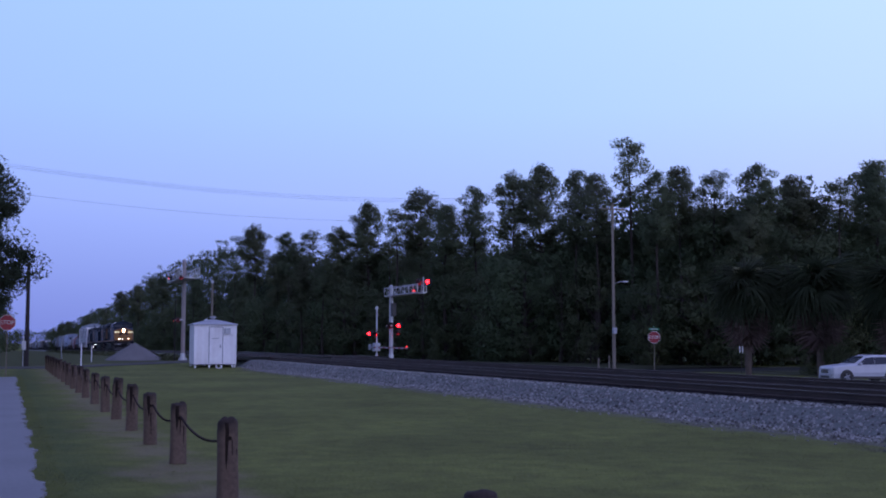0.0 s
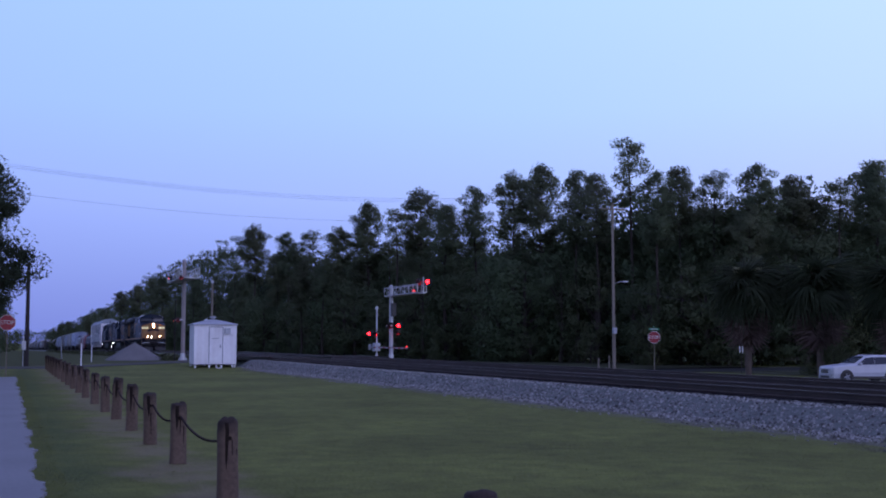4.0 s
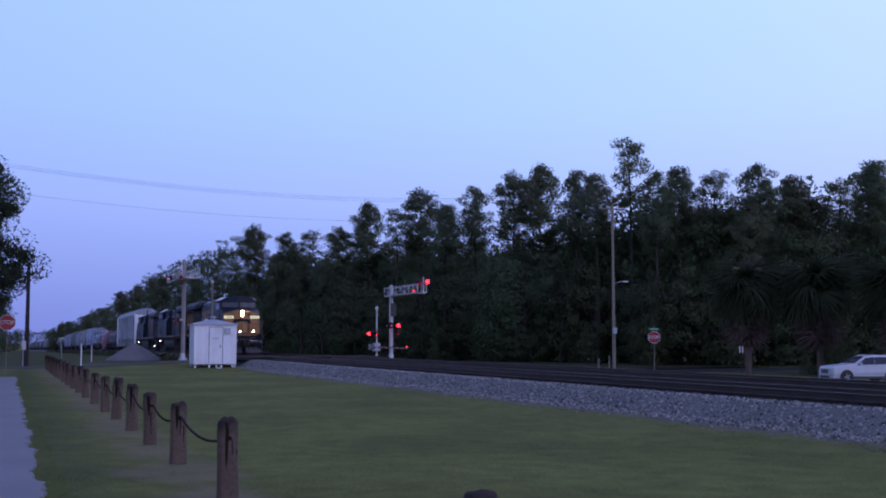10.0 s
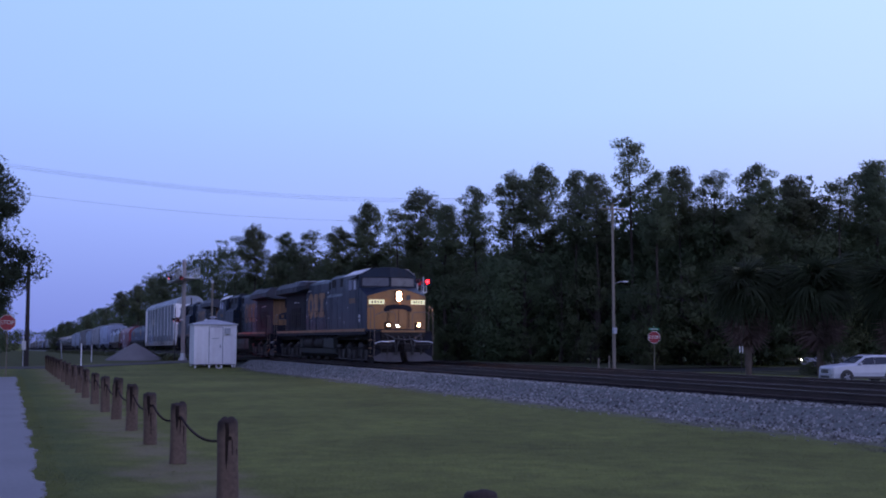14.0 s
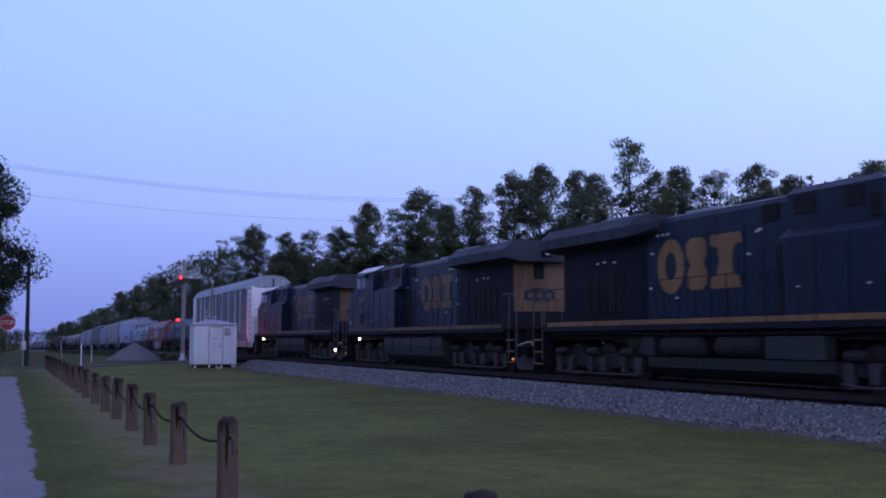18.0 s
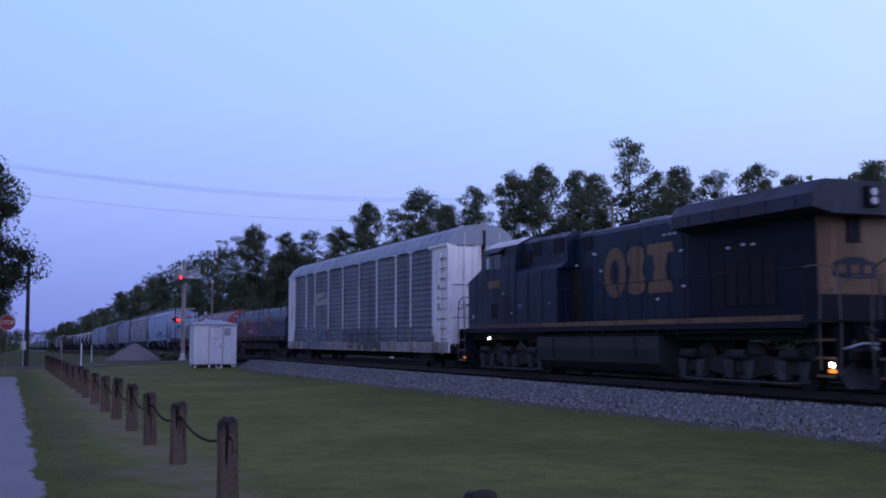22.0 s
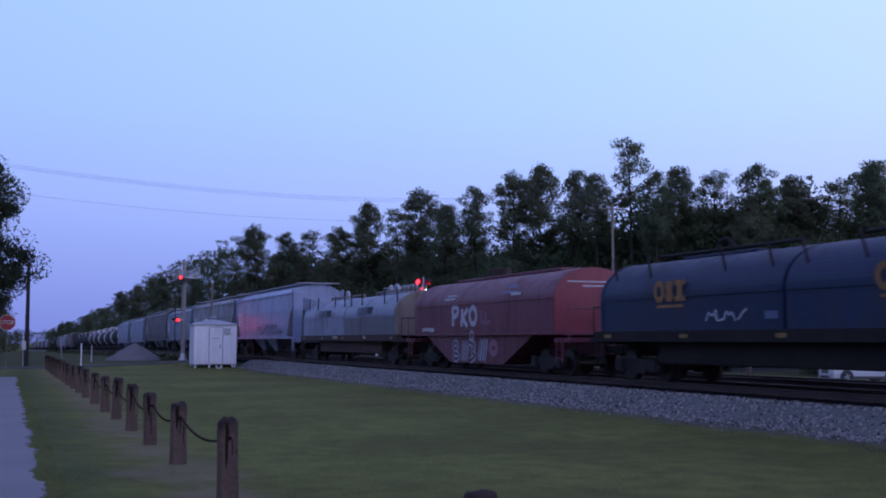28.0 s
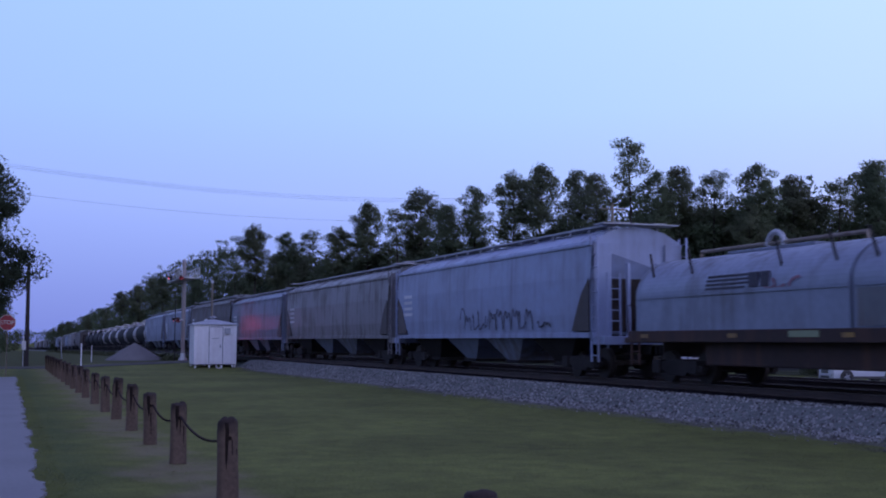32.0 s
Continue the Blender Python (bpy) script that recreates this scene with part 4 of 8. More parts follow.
pl = wood_pole(-84.2, 1.3, 7.25, 0.17, "poledark", "dark tarred wooden pole beside the footpath")
part("notice", boxes([(0.15, 0.2, -0.32, -0.05, 1.15, 1.75)], 0.005), "signwhite", pl, "small white notice plate")
bm = bmesh.new()
rod(bm, (0, -0.22, -0.1), (0, -0.22, 2.1), 0.03, 0.03, 8)
part("conduit", bm, "galv", pl)

sp = wood_pole(-73.6, 12.3, 5.3, 0.09, "polewood", "slim grey wooden service pole behind the shed", "service_pole")
bm = bmesh.new()
rod(bm, (0, 0, 5.2), (0, 0, 5.4), 0.1, 0.08, 10)
part("pole_cap", bm, "greyroof", sp)
tp = wood_pole(-88.5, 12.0, 4.2, 0.045, "poledark", "thin dark post beyond the crossing signal", "thin_post")

for i, (x, y, h, r, word) in enumerate(((-77.5, 4.55, 1.5, 0.036, "white"), (-97.0, 6.5, 1.35, 0.036, "white"), (-99.0, 4.3, 1.75, 0.04, "greyroof"))):
    bm = bmesh.new()
    rod(bm, (0, 0, -0.1), (0, 0, h), r, r, 10)
    rod(bm, (0, 0, h), (0, 0, h + 0.04), r, r * 0.4, 10)
    q = tagged(part("marker_post", bm, word), "thin upright marker post standing in the grass", "marker post", "marker posts")
    q.location = (x, y, ground_z(x, y))
    if i == 2:
        q.rotation_euler = (radians(4), 0, 0)


def lettering(text, size, m, mat, parent, name="lettering"):
    cu = bpy.data.curves.new(name, "FONT")
    cu.body, cu.size, cu.align_x, cu.align_y, cu.extrude = text, size, "CENTER", "CENTER", 0.002
    tmp = new(name, cu)
    me = bpy.data.meshes.new_from_object(tmp.evaluated_get(bpy.context.evaluated_depsgraph_get()))
    bpy.data.objects.remove(tmp)
    me.materials.clear()
    me.materials.append(M[mat])
    ob = new(name, me)
    ob.parent = parent
    ob.matrix_basis = m
    return ob


def stop_sign(x, y, zc, r, face, street=False):
    g = ground_z(x, y)
    s = empty("stop_sign", pose(x, y, g, 0, 0, face), "red octagonal stop sign on a thin metal post", "road sign", "stop signs")
    bm = bmesh.new()
    h = zc - g
    rod(bm, (0, 0, -0.2), (0, 0, h + r + (0.25 if street else 0)), 0.028, 0.028, 8)
    part("post", bm, "polewood", s)

    def octo(rr, x0, x1):
        bm = bmesh.new()
        prism(bm, [(rr * math.cos(radians(22.5 + 45 * k)), h + rr * math.sin(radians(22.5 + 45 * k))) for k in range(8)], x0, x1)
        return bm
    plate = part("sign_plate", octo(r, 0.04, 0.052), "signwhite", s, "white-bordered sign plate")
    part("sign_face", octo(r * 0.93, 0.052, 0.056), "signred", plate, "red face")
    lettering("STOP", r * 0.66, pose(0.058, 0, h, 90, 0, 90), "signwhite", plate)
    if street:
        for k, tilt in ((0, 0), (1, 90)):
            b = part("street_name_blade", boxes([(-0.012, 0.012, -0.38, 0.38, h + r + 0.06 + 0.17 * k, h + r + 0.21 + 0.17 * k)]), "signgreen", s, "small green street-name blade")
            b.rotation_euler = (0, 0, radians(tilt))
            part("name_bar", boxes([(0.013, 0.016, -0.26, 0.26, h + r + 0.11 + 0.17 * k, h + r + 0.16 + 0.17 * k)]), "signwhite", b)
    return s


stop_sign(-72.5, 44.5, 1.33, 0.47, -28, True)
stop_sign(-62.0, 0.0, 2.02, 0.43, 0)

# wires over the tracks, from the tall pole to one out of sight
for k, (za, zb, dy) in enumerate(((13.5, 12.25, -1.0), (13.45, 12.05, -0.4), (13.4, 11.85, 0.4), (12.0, 10.5, 0.0))):
    a, b = Vector((-81.8, 46.4 + dy, za)), Vector((-63.0, -13.0 + dy, zb))
    bm = bmesh.new()
    pts = []
    for i in range(21):
        u = i / 20
        p = a.lerp(b, u)
        p.z -= 2.2 * 4 * u * (1 - u)
        pts.append(p)
    tube(bm, pts, 0.007, 5)
    tagged(part("overhead_wire", bm, "wire"), "thin dark power line strung across the tracks", "power line", "power lines")
far_pole = wood_pole(-63.0, -13.0, 13.0, 0.18, "polewood", "grey wooden utility pole carrying power lines")
part("crossarm", boxes([(-0.06, 0.06, -1.1, 1.1, 12.2, 12.32)], 0.01), "polewood", far_pole)

# small white notice by the palm
nt = empty("roadside_marker", pose(-66.7, 47.95, ground_z(-66, 48), 0, 0, -35), "pair of small white marker strips on a post", "marker post")
part("post", boxes([(-0.02, 0.02, -0.02, 0.02, -0.1, 2.1)]), "poledark", nt)
for y in (-0.09, 0.09):
    part("strip", boxes([(0.02, 0.035, y - 0.04, y + 0.04, 1.6, 2.04)]), "signwhite", nt, "white reflective strip")

# ---------------------------------------------------------------- trees
def leaf_cloud(rng, centres, radii, per, size, flat=0.75, tall=1.0, axis=None):
    """Small tilted leaves round uneven clumps, each clump densest in its middle."""
    n = len(centres)
    c = np.repeat(np.asarray(centres), per, axis=0)
    r = np.repeat(np.asarray(radii), per)[:, None]
    d = rng.normal(size=(n * per, 3))
    d /= np.maximum(1.0, np.linalg.norm(d, axis=1, keepdims=True) / 1.75)
    d *= 0.55 * r
    d[:, 2] *= flat
    c = c + d
    u = rng.normal(size=(n * per, 3))
    u /= np.linalg.norm(u, axis=1, keepdims=True)
    w = rng.normal(size=(n * per, 3))
    w -= (w * u).sum(1, keepdims=True) * u
    w /= np.linalg.norm(w, axis=1, keepdims=True)
    s = size * (0.6 + 0.8 * rng.random((n * per, 1)))
    v = np.stack([c - u * s, c + w * s * 0.8, c + u * s * tall], 1).reshape(-1, 3)
    f = np.arange(len(v)).reshape(-1, 3)
    # leaves face outwards from their clump and from the tree, each a little askew
    cc = np.asarray(centres, float)
    out = cc - (cc.mean(axis=0) if axis is None else np.asarray(axis))
    out[:, 2] *= 0.3
    out /= np.linalg.norm(out, axis=1, keepdims=True) + 1e-6
    if axis is not None:
        out *= 0
    def mixed(radial, o):
        q = 0.45 * radial + 0.5 * o + 0.1 * rng.normal(size=radial.shape)
        q[:, 2] += 0.12
        return q / np.linalg.norm(q, axis=1, keepdims=True)
    leaf_n = mixed(d / np.repeat(np.asarray(radii), per)[:, None], np.repeat(out, per, axis=0))
    tri = v.reshape(-1, 3, 3)
    geo = np.cross(tri[:, 1] - tri[:, 0], tri[:, 2] - tri[:, 0])
    turn = (geo * leaf_n).sum(1) < 0
    f[turn] = f[turn][:, ::-1]
    return v, f, np.repeat(leaf_n, 3, axis=0)


def pine_tree(seed, h, lean=0.0, bare=0.42, wide=1.0, dense=1.0, per=80):
    """A tall pine: bare lower trunk, limbs, and an irregular crown of needle clumps."""
    rng = np.random.default_rng(seed)
    t = empty("pine_tree", pose(0, 0, -60), "tall dark pine with an open irregular crown", "tree", "pines of the wood")
    bm = bmesh.new()
    pts = [(lean * (z / h) ** 2 * h * 0.05 + 0.12 * math.sin(z * 0.5 + seed), 0.1 * math.sin(z * 0.37 + 2 * seed), z) for z in np.linspace(-0.4, h * 0.98, 9)]
    for k in range(8):
        ra, rb = 0.26 * (1 - k / 8.3), 0.26 * (1 - (k + 1) / 8.3)
        rod(bm, pts[k], pts[k + 1], max(0.035, ra), max(0.03, rb), 8)
    cents, rads = [], []
    z = h * bare
    limbs = bmesh.new()
    while z < h * 0.985:
        k = (z / h - bare) / (1 - bare)
        env = wide * h * 0.125 * max(0.16, math.sin(math.pi * min(1, 0.15 + 0.85 * k)) ** 0.65)
        lop = rng.random() * 6.283
        for _ in range(int(2 + 2.4 * dense * (0.55 + 0.45 * min(1, 2.2 * k)))):
            a = rng.random() * 6.283
            length = env * (0.5 + 0.6 * rng.random()) * (1 + 0.28 * math.cos(a - lop))
            up = 0.05 + 0.55 * rng.random()
            q = np.interp(z, [p[2] for p in pts], [p[0] for p in pts])
            end = (q + length * math.cos(a), length * math.sin(a), min(h * 1.01, z + length * up))
            rod(limbs, (q, 0, z), end, 0.045, 0.014, 5, False)
            cents.append(end)
            rads.append(0.36 + 0.46 * rng.random())
            for u in (0.66, 0.34):
                if length * u > 0.6:
                    cents.append((q + u * length * math.cos(a) + 0.2 * rng.normal(), u * length * math.sin(a) + 0.2 * rng.normal(), z + 1.05 * u * length * up))
                    rads.append(0.36 + 0.46 * rng.random())
        z += h * (0.02 + 0.024 * rng.random())
    cents.append((pts[-1][0], pts[-1][1], h))
    rads.append(0.5)
    part("trunk", bm, "bark", t)
    part("branchwork", limbs, "bark", t)
    v, f, nr = leaf_cloud(rng, cents, rads, per, 0.119, 0.85)
    raw("crown", v.tolist(), f.tolist(), "pine", t, "crown of dark needle clumps", nr)
    return t


def broad_tree(seed, h, w, low=0.05, name="oak_tree", label="dark bushy broadleaf tree reaching to the ground", group="trees of the wood edge", per=84, size=0.132, lumps=92, leaf="oak"):
    rng = np.random.default_rng(seed)
    t = empty(name, pose(0, 0, -60), label, "tree", group)
    bm = bmesh.new()
    rod(bm, (0, 0, -0.4), (0.1, 0.1, h * 0.35), 0.24, 0.17, 10)
    rod(bm, (0.1, 0.1, h * 0.35), (0, 0.2, h * 0.75), 0.17, 0.06, 8)
    part("trunk", bm, "bark", t)
    limbs = bmesh.new()
    cents, rads = [], []
    for i in range(lumps):
        u = low + (0.97 - low) * rng.random()
        env = w * (0.35 + 0.65 * math.sin(math.pi * min(1, 0.12 + 0.82 * u)) ** 0.7)
        a = rng.random() * 6.283
        r = env * (0.55 + 0.45 * rng.random()) * (0.85 + 0.3 * noise.noise(Vector((math.cos(a) * 1.5 + seed, math.sin(a) * 1.5, u * 4))))
        p = (r * math.cos(a), r * math.sin(a), u * h)
        cents.append(p)
        rads.append(0.45 + 0.95 * rng.random() ** 1.5)
        if i % 4 == 0:
            rod(limbs, (0.05, 0.1, max(0.4, u * h * 0.6)), p, 0.07, 0.02, 5, False)
    part("branchwork", limbs, "bark", t)
    v, f, nr = leaf_cloud(rng, cents, rads, per, size, 0.85)
    raw("crown", v.tolist(), f.tolist(), leaf, t, "crown of small dark leaves", nr)
    return t


PINES = [pine_tree(11, 20, 0.4, 0.56, 0.95, 2.0), pine_tree(12, 21, -0.5, 0.64, 0.85, 2.1), pine_tree(13, 19, 0.2, 0.5, 1.0, 1.8), pine_tree(14, 22, 0.6, 0.76, 0.62, 0.9, 74), pine_tree(15, 20, -0.2, 0.6, 0.9, 2.2)]
BROADS = [broad_tree(21, 10, 3.6), broad_tree(22, 12, 4.2), broad_tree(23, 8, 3.4), broad_tree(24, 14, 4.0)]
for t in PINES + BROADS:
    t.location = (0, 0, 0)
USED = set()


def plant(kind, i, x, y, h, base_h, turn, squash=1.0):
    src = kind[i % len(kind)]
    k = h / base_h
    m = pose(x, y, ground_z(x, y) - 0.1, 0, 0, turn)
    if src.name in USED:
        t = copy_thing(src, m)
    else:
        t = src
        t.matrix_basis = m
        USED.add(src.name)
    t.scale = (k * squash, k * squash, k)
    return t


PINE_H = [20, 21, 19, 22, 20]
BROAD_H = [10, 12, 8, 14]
# the skyline: place along the track, distance from it, height
SKY_A = [(-100, 89, 22.0), (-93, 79, 18.9), (-96, 76, 19.4), (-93, 69, 19.6), (-96, 66, 19.4), (-99, 64, 20.1), (-97, 60, 19.0), (-105, 62, 23.8), (-109, 60, 20.5), (-114, 60, 21.4), (-123, 60, 23.2), (-127, 58, 23.0), (-139, 58, 22.6), (-140, 54, 20.1), (-155, 56, 24.3), (-154, 52, 21.0), (-174, 54, 24.1)]
SKY_B = [(-179, 50, 20.8), (-197, 50, 21.9), (-203, 48, 21.9), (-234, 48, 26.3), (-226, 42, 17.6), (-249, 42, 16.6), (-271, 41, 17.6), (-297, 40, 19.3), (-320, 40, 19.6), (-344, 40, 20.5), (-365, 38, 19.0), (-417, 38, 19.5), (-470, 36, 14.6), (-567, 36, 13.2), (-748, 36, 14.1), (-93, 84, 20.8)]
SKY_C = [(-206, 46.5, 18.4), (-214, 51, 19.3), (-222, 55, 19.8), (-186, 46, 15.6), (-196, 50, 17.6), (-232, 52, 20.2), (-176, 47, 15.2)]
for i, (x, y, h) in enumerate(SKY_A + SKY_B + SKY_C):
    j = 3 if (x, y) == (-105, 62) else (i * 3 + i // 4) % 5
    plant(PINES, j, x, y, h + 0.1 + fall(x), PINE_H[j], random.uniform(0, 360), random.uniform(0.95, 1.2))
EDGE = [(-88.5, 112), (-88.5, 62), (-120, 56), (-170, 49), (-240, 42), (-430, 37)]


def on_edge(d):
    """A point d metres along the wood's edge."""
    for (xa, ya), (xb, yb) in zip(EDGE[:-1], EDGE[1:]):
        n = math.hypot(xb - xa, yb - ya)
        if d <= n:
            return xa + (xb - xa) * d / n, ya + (yb - ya) * d / n
        d -= n
    return EDGE[-1]


# fuller pines just behind the edge, a little lower than the skyline
for i in range(33):
    d = 390 * (i / 32) ** 1.2
    x, y = on_edge(d)
    back = random.uniform(5.5, 12)
    x, y = x - back * (1 if d < 52 else 0.2), y + (0 if d < 52 else back)
    j = i % 5
    h = (18.0 if d < 52 else 18.5) * random.uniform(0.8, 0.98)
    plant(PINES, j, x, y, h, PINE_H[j], random.uniform(0, 360), random.uniform(1.0, 1.35))
# the leafy edge of the wood, tall and low
for i in range(64):
    d = 390 * (i / 63) ** 1.2
    x, y = on_edge(d)
    j = (i * 7 + i // 5) % 4
    h = random.uniform(8.5, 13.5)
    plant(BROADS, j, x + random.uniform(-3, 0), y + random.uniform(-0.5, 3), h, BROAD_H[j], random.uniform(0, 360), random.uniform(1.0, 1.25))
for i in range(32):
    d = 330 * (i / 31) ** 1.15
    if d < 50:
        continue
    x, y = on_edge(d)
    j = 2 if i % 2 else 0
    plant(BROADS, j, x + random.uniform(0, 1.2), y - random.uniform(0, 1.5), random.uniform(3.0, 5.5), BROAD_H[j], random.uniform(0, 360), random.uniform(1.1, 1.5))


# deep woods behind, and far woods on the horizon
def woods(name, rows, n, per, size, label, seed, leaf="oak", mean=0.75, swing=0.35):
    rng = np.random.default_rng(seed)
    cents, rads = [], []
    for _ in range(n):
        (x0, y0, x1, y1, h, d) = rows[rng.integers(len(rows))]
        u = rng.random()
        x = x0 + (x1 - x0) * u
        top = h * (mean + swing * noise.noise(Vector((u * math.hypot(x1 - x0, y1 - y0) * 0.11, seed, 0))))
        z = rng.random() ** 0.62 * (top + fall(x)) - fall(x)
        cents.append((x, y0 + (y1 - y0) * u + d * rng.random(), z - 1.3))
        rads.append(size * 3.4 * (0.7 + 0.6 * rng.random()))
    v, f, nr = leaf_cloud(rng, cents, rads, per, size, 0.8, axis=(0, 0, 0))
    return tagged(raw(name, v.tolist(), f.tolist(), leaf, normals=nr), label, "woods", kind="stuff")


woods("deep_woods", [(-98, 122, -99, 64, 21.5, 10), (-98, 122, -99, 64, 21.5, 10), (-98, 122, -99, 64, 21, 10), (-102, 125, -104, 66, 19.5, 10), (-95, 70, -160, 62, 19.5, 10), (-95, 68, -140, 62, 19.5, 8), (-95, 64, -128, 60, 21, 8), (-100, 64, -180, 56, 18, 7), (-100, 64, -180, 56, 18, 7), (-140, 64, -260, 50, 18, 8), (-260, 46, -520, 40, 18, 8), (-152, 61, -215, 56, 21.5, 9), (-152, 61, -215, 56, 21.5, 9), (-200, 58, -290, 52, 18, 9)], 9800, 30, 0.27, "dense dark wood behind the first trees", 31)
# depths and undergrowth take the leaf colour darkened for shade
woods("wood_depths", [(-108, 126, -110, 66, 15.5, 6), (-108, 126, -110, 66, 15.5, 6), (-110, 72, -200, 66, 14.5, 6), (-110, 72, -200, 66, 14.0, 6), (-200, 63, -300, 53, 17.5, 6)], 3000, 26, 0.55, "dense dark depths of the wood", 37, "shadeleaf", 1.0, 0.16)
woods("understory", [(-90, 122, -91, 64, 8, 4), (-93, 124, -95, 64, 10, 5), (-90, 64, -150, 54, 6, 4), (-150, 54, -240, 46, 7, 4), (-88, 100, -60, 150, 14, 12)], 3000, 34, 0.24, "dark tangle of undergrowth below the wood", 35, "shadeleaf")
# added trees behind the footpath, out of view, only to block low sky light
for i in range(9):
    j = (i * 5) % 4
    plant(BROADS, j, 10 - 12.5 * i + random.uniform(-2, 2), -15 - random.uniform(0, 5), random.uniform(11, 15), BROAD_H[j], random.uniform(0, 360), random.uniform(1.2, 1.5))
woods("hill_woods", [(-240, 44, -420, 44, 29, 8), (-240, 44, -420, 44, 29, 8), (-420, 44, -560, 44, 26, 7), (-560, 44, -700, 44, 22.5, 6), (-700, 44, -800, 44, 21, 6), (-890, 44, -1140, 44, 20, 8), (-1140, 44, -2000, 44, 18, 20)], 6400, 26, 0.27, "smooth dark line of woods beside the track", 33, "pine", 0.83, 0.14)
woods("far_woods", [(-520, 42, -1100, 40, 13, 10), (-600, -30, -1100, -14, 11, 14), (-1100, 60, -1150, -120, 13, 20)], 900, 26, 0.8, "far dark line of woods on the horizon", 32)

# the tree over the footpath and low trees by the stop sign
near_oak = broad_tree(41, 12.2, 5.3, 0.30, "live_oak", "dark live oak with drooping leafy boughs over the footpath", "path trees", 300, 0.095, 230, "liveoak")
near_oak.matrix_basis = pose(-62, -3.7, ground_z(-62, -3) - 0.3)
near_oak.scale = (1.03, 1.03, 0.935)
small = broad_tree(42, 7, 3.4, 0.1, "roadside_tree", "low dark roadside tree beside the path", "path trees", 60, 0.2, 50)
small.matrix_basis = pose(-150, -3.2, ground_z(-150, -3))
b1 = copy_thing(small, pose(-118, -2.6, ground_z(-118, -3), 0, 0, 40))
b1.scale = (0.9, 0.9, 0.98)
for i, (x, y, hh) in enumerate(((-420, 19.5, 10.5), (-424, 16.5, 8.5), (-418, 23.0, 8.0), (-500, 13.0, 7.0), (-505, 9.0, 6.0))):
    f = copy_thing(small, pose(x, y - 10 if y < 14 else y, ground_z(x, y), 0, 0, 50 * i))
    f.scale = (hh / 7 * 0.8, hh / 7 * 0.8, hh / 7)
s2 = copy_thing(small, pose(-190, -2.2, ground_z(-150, -3), 0, 0, 70))
s2.scale = (1.1, 1.1, 0.8)
s3 = copy_thing(small, pose(-135, -6.5, ground_z(-150, -3), 0, 0, 160))
s3.scale = (1.2, 1.2, 1.1)


# ---------------------------------------------------------------- palms
def fan_leaf(wide=1.0):
    """A costapalmate fan on a stalk: folded fingers round a hub, drooping at the tips."""
    v, f = [], []
    n = 22
    for k in range(n):
        a = radians(-105 + 210 * k / (n - 1))
        for j, (r, w) in enumerate(((0.08, 0.016), (0.4, 0.036), (0.85, 0.026), (1.25, 0.0))):
            cx, cy = 1.1 + r * math.cos(a), r * math.sin(a)
            dz = -0.6 * r * r - 0.1 - max(0, r - 0.5) * (0.35 + 0.45 * math.sin(k * 2.4))
            px, py = -math.sin(a) * w * wide, math.cos(a) * w * wide
            v += [(cx - px, cy - py, dz), (cx + px, cy + py, dz + 0.02)]
        b = k * 8
        f += [(b, b + 1, b + 3, b + 2), (b + 2, b + 3, b + 5, b + 4), (b + 4, b + 5, b + 7, b + 6)]
    s = len(v)
    v += [(0, -0.025, 0), (0, 0.025, 0), (1.2, 0.015, -0.08), (1.2, -0.015, -0.08), (0, 0, -0.04), (1.2, 0, -0.11)]
    f += [(s, s + 1, s + 2, s + 3), (s, s + 3, s + 5, s + 4), (s + 1, s + 4, s + 5, s + 2)]
    return v, f


FAN, DRY_FAN = fan_leaf(1.3), fan_leaf(2.1)


def palm(x, y, h, seed, size):
    rng = random.Random(seed)
    g = ground_z(x, y)
    p = empty("palm_tree", pose(x, y, g), "cabbage palm with a skirt of dry hanging fronds", "palm", "palms by the road")
    bm = bmesh.new()
    for k in range(7):
        z0, z1 = -0.3 + (h + 0.3) * k / 7, -0.3 + (h + 0.3) * (k + 1) / 7
        rod(bm, (0, 0, z0), (0, 0, z1), 0.24 + 0.03 * (k % 2), 0.22 + 0.03 * (k % 2), 12)
    part("trunk", bm, "palmbark", p)
    live = raw("frond", *FAN, "palm", p)
    dead = raw("dry_frond", *DRY_FAN, "palmdead", p, "dry brown hanging frond")
    for k in range(58):
        up = 85 - 115 * (k / 57) ** 0.9
        m = pose(0, 0, h + 0.1, 0, 0, k * 137.5 + rng.uniform(-12, 12)) @ pose(0, 0, 0, rng.uniform(-35, 35), -up + rng.uniform(-14, 14), 0) @ Matrix.Scale(size * rng.uniform(0.72, 1.2), 4)
        if k == 0:
            live.matrix_basis = m
        else:
            share("frond", live.data, p, m)
    for k in range(44):
        m = pose(0, 0, h - 0.5 - 0.02 * k, 0, 0, k * 137.5 + rng.uniform(-12, 12)) @ pose(0, 0, 0, rng.uniform(-20, 20), rng.uniform(64, 88), 0) @ Matrix.Scale(size * rng.uniform(0.6, 1.02), 4)
        if k == 0:
            dead.matrix_basis = m
        else:
            share("dry_frond", dead.data, p, m)


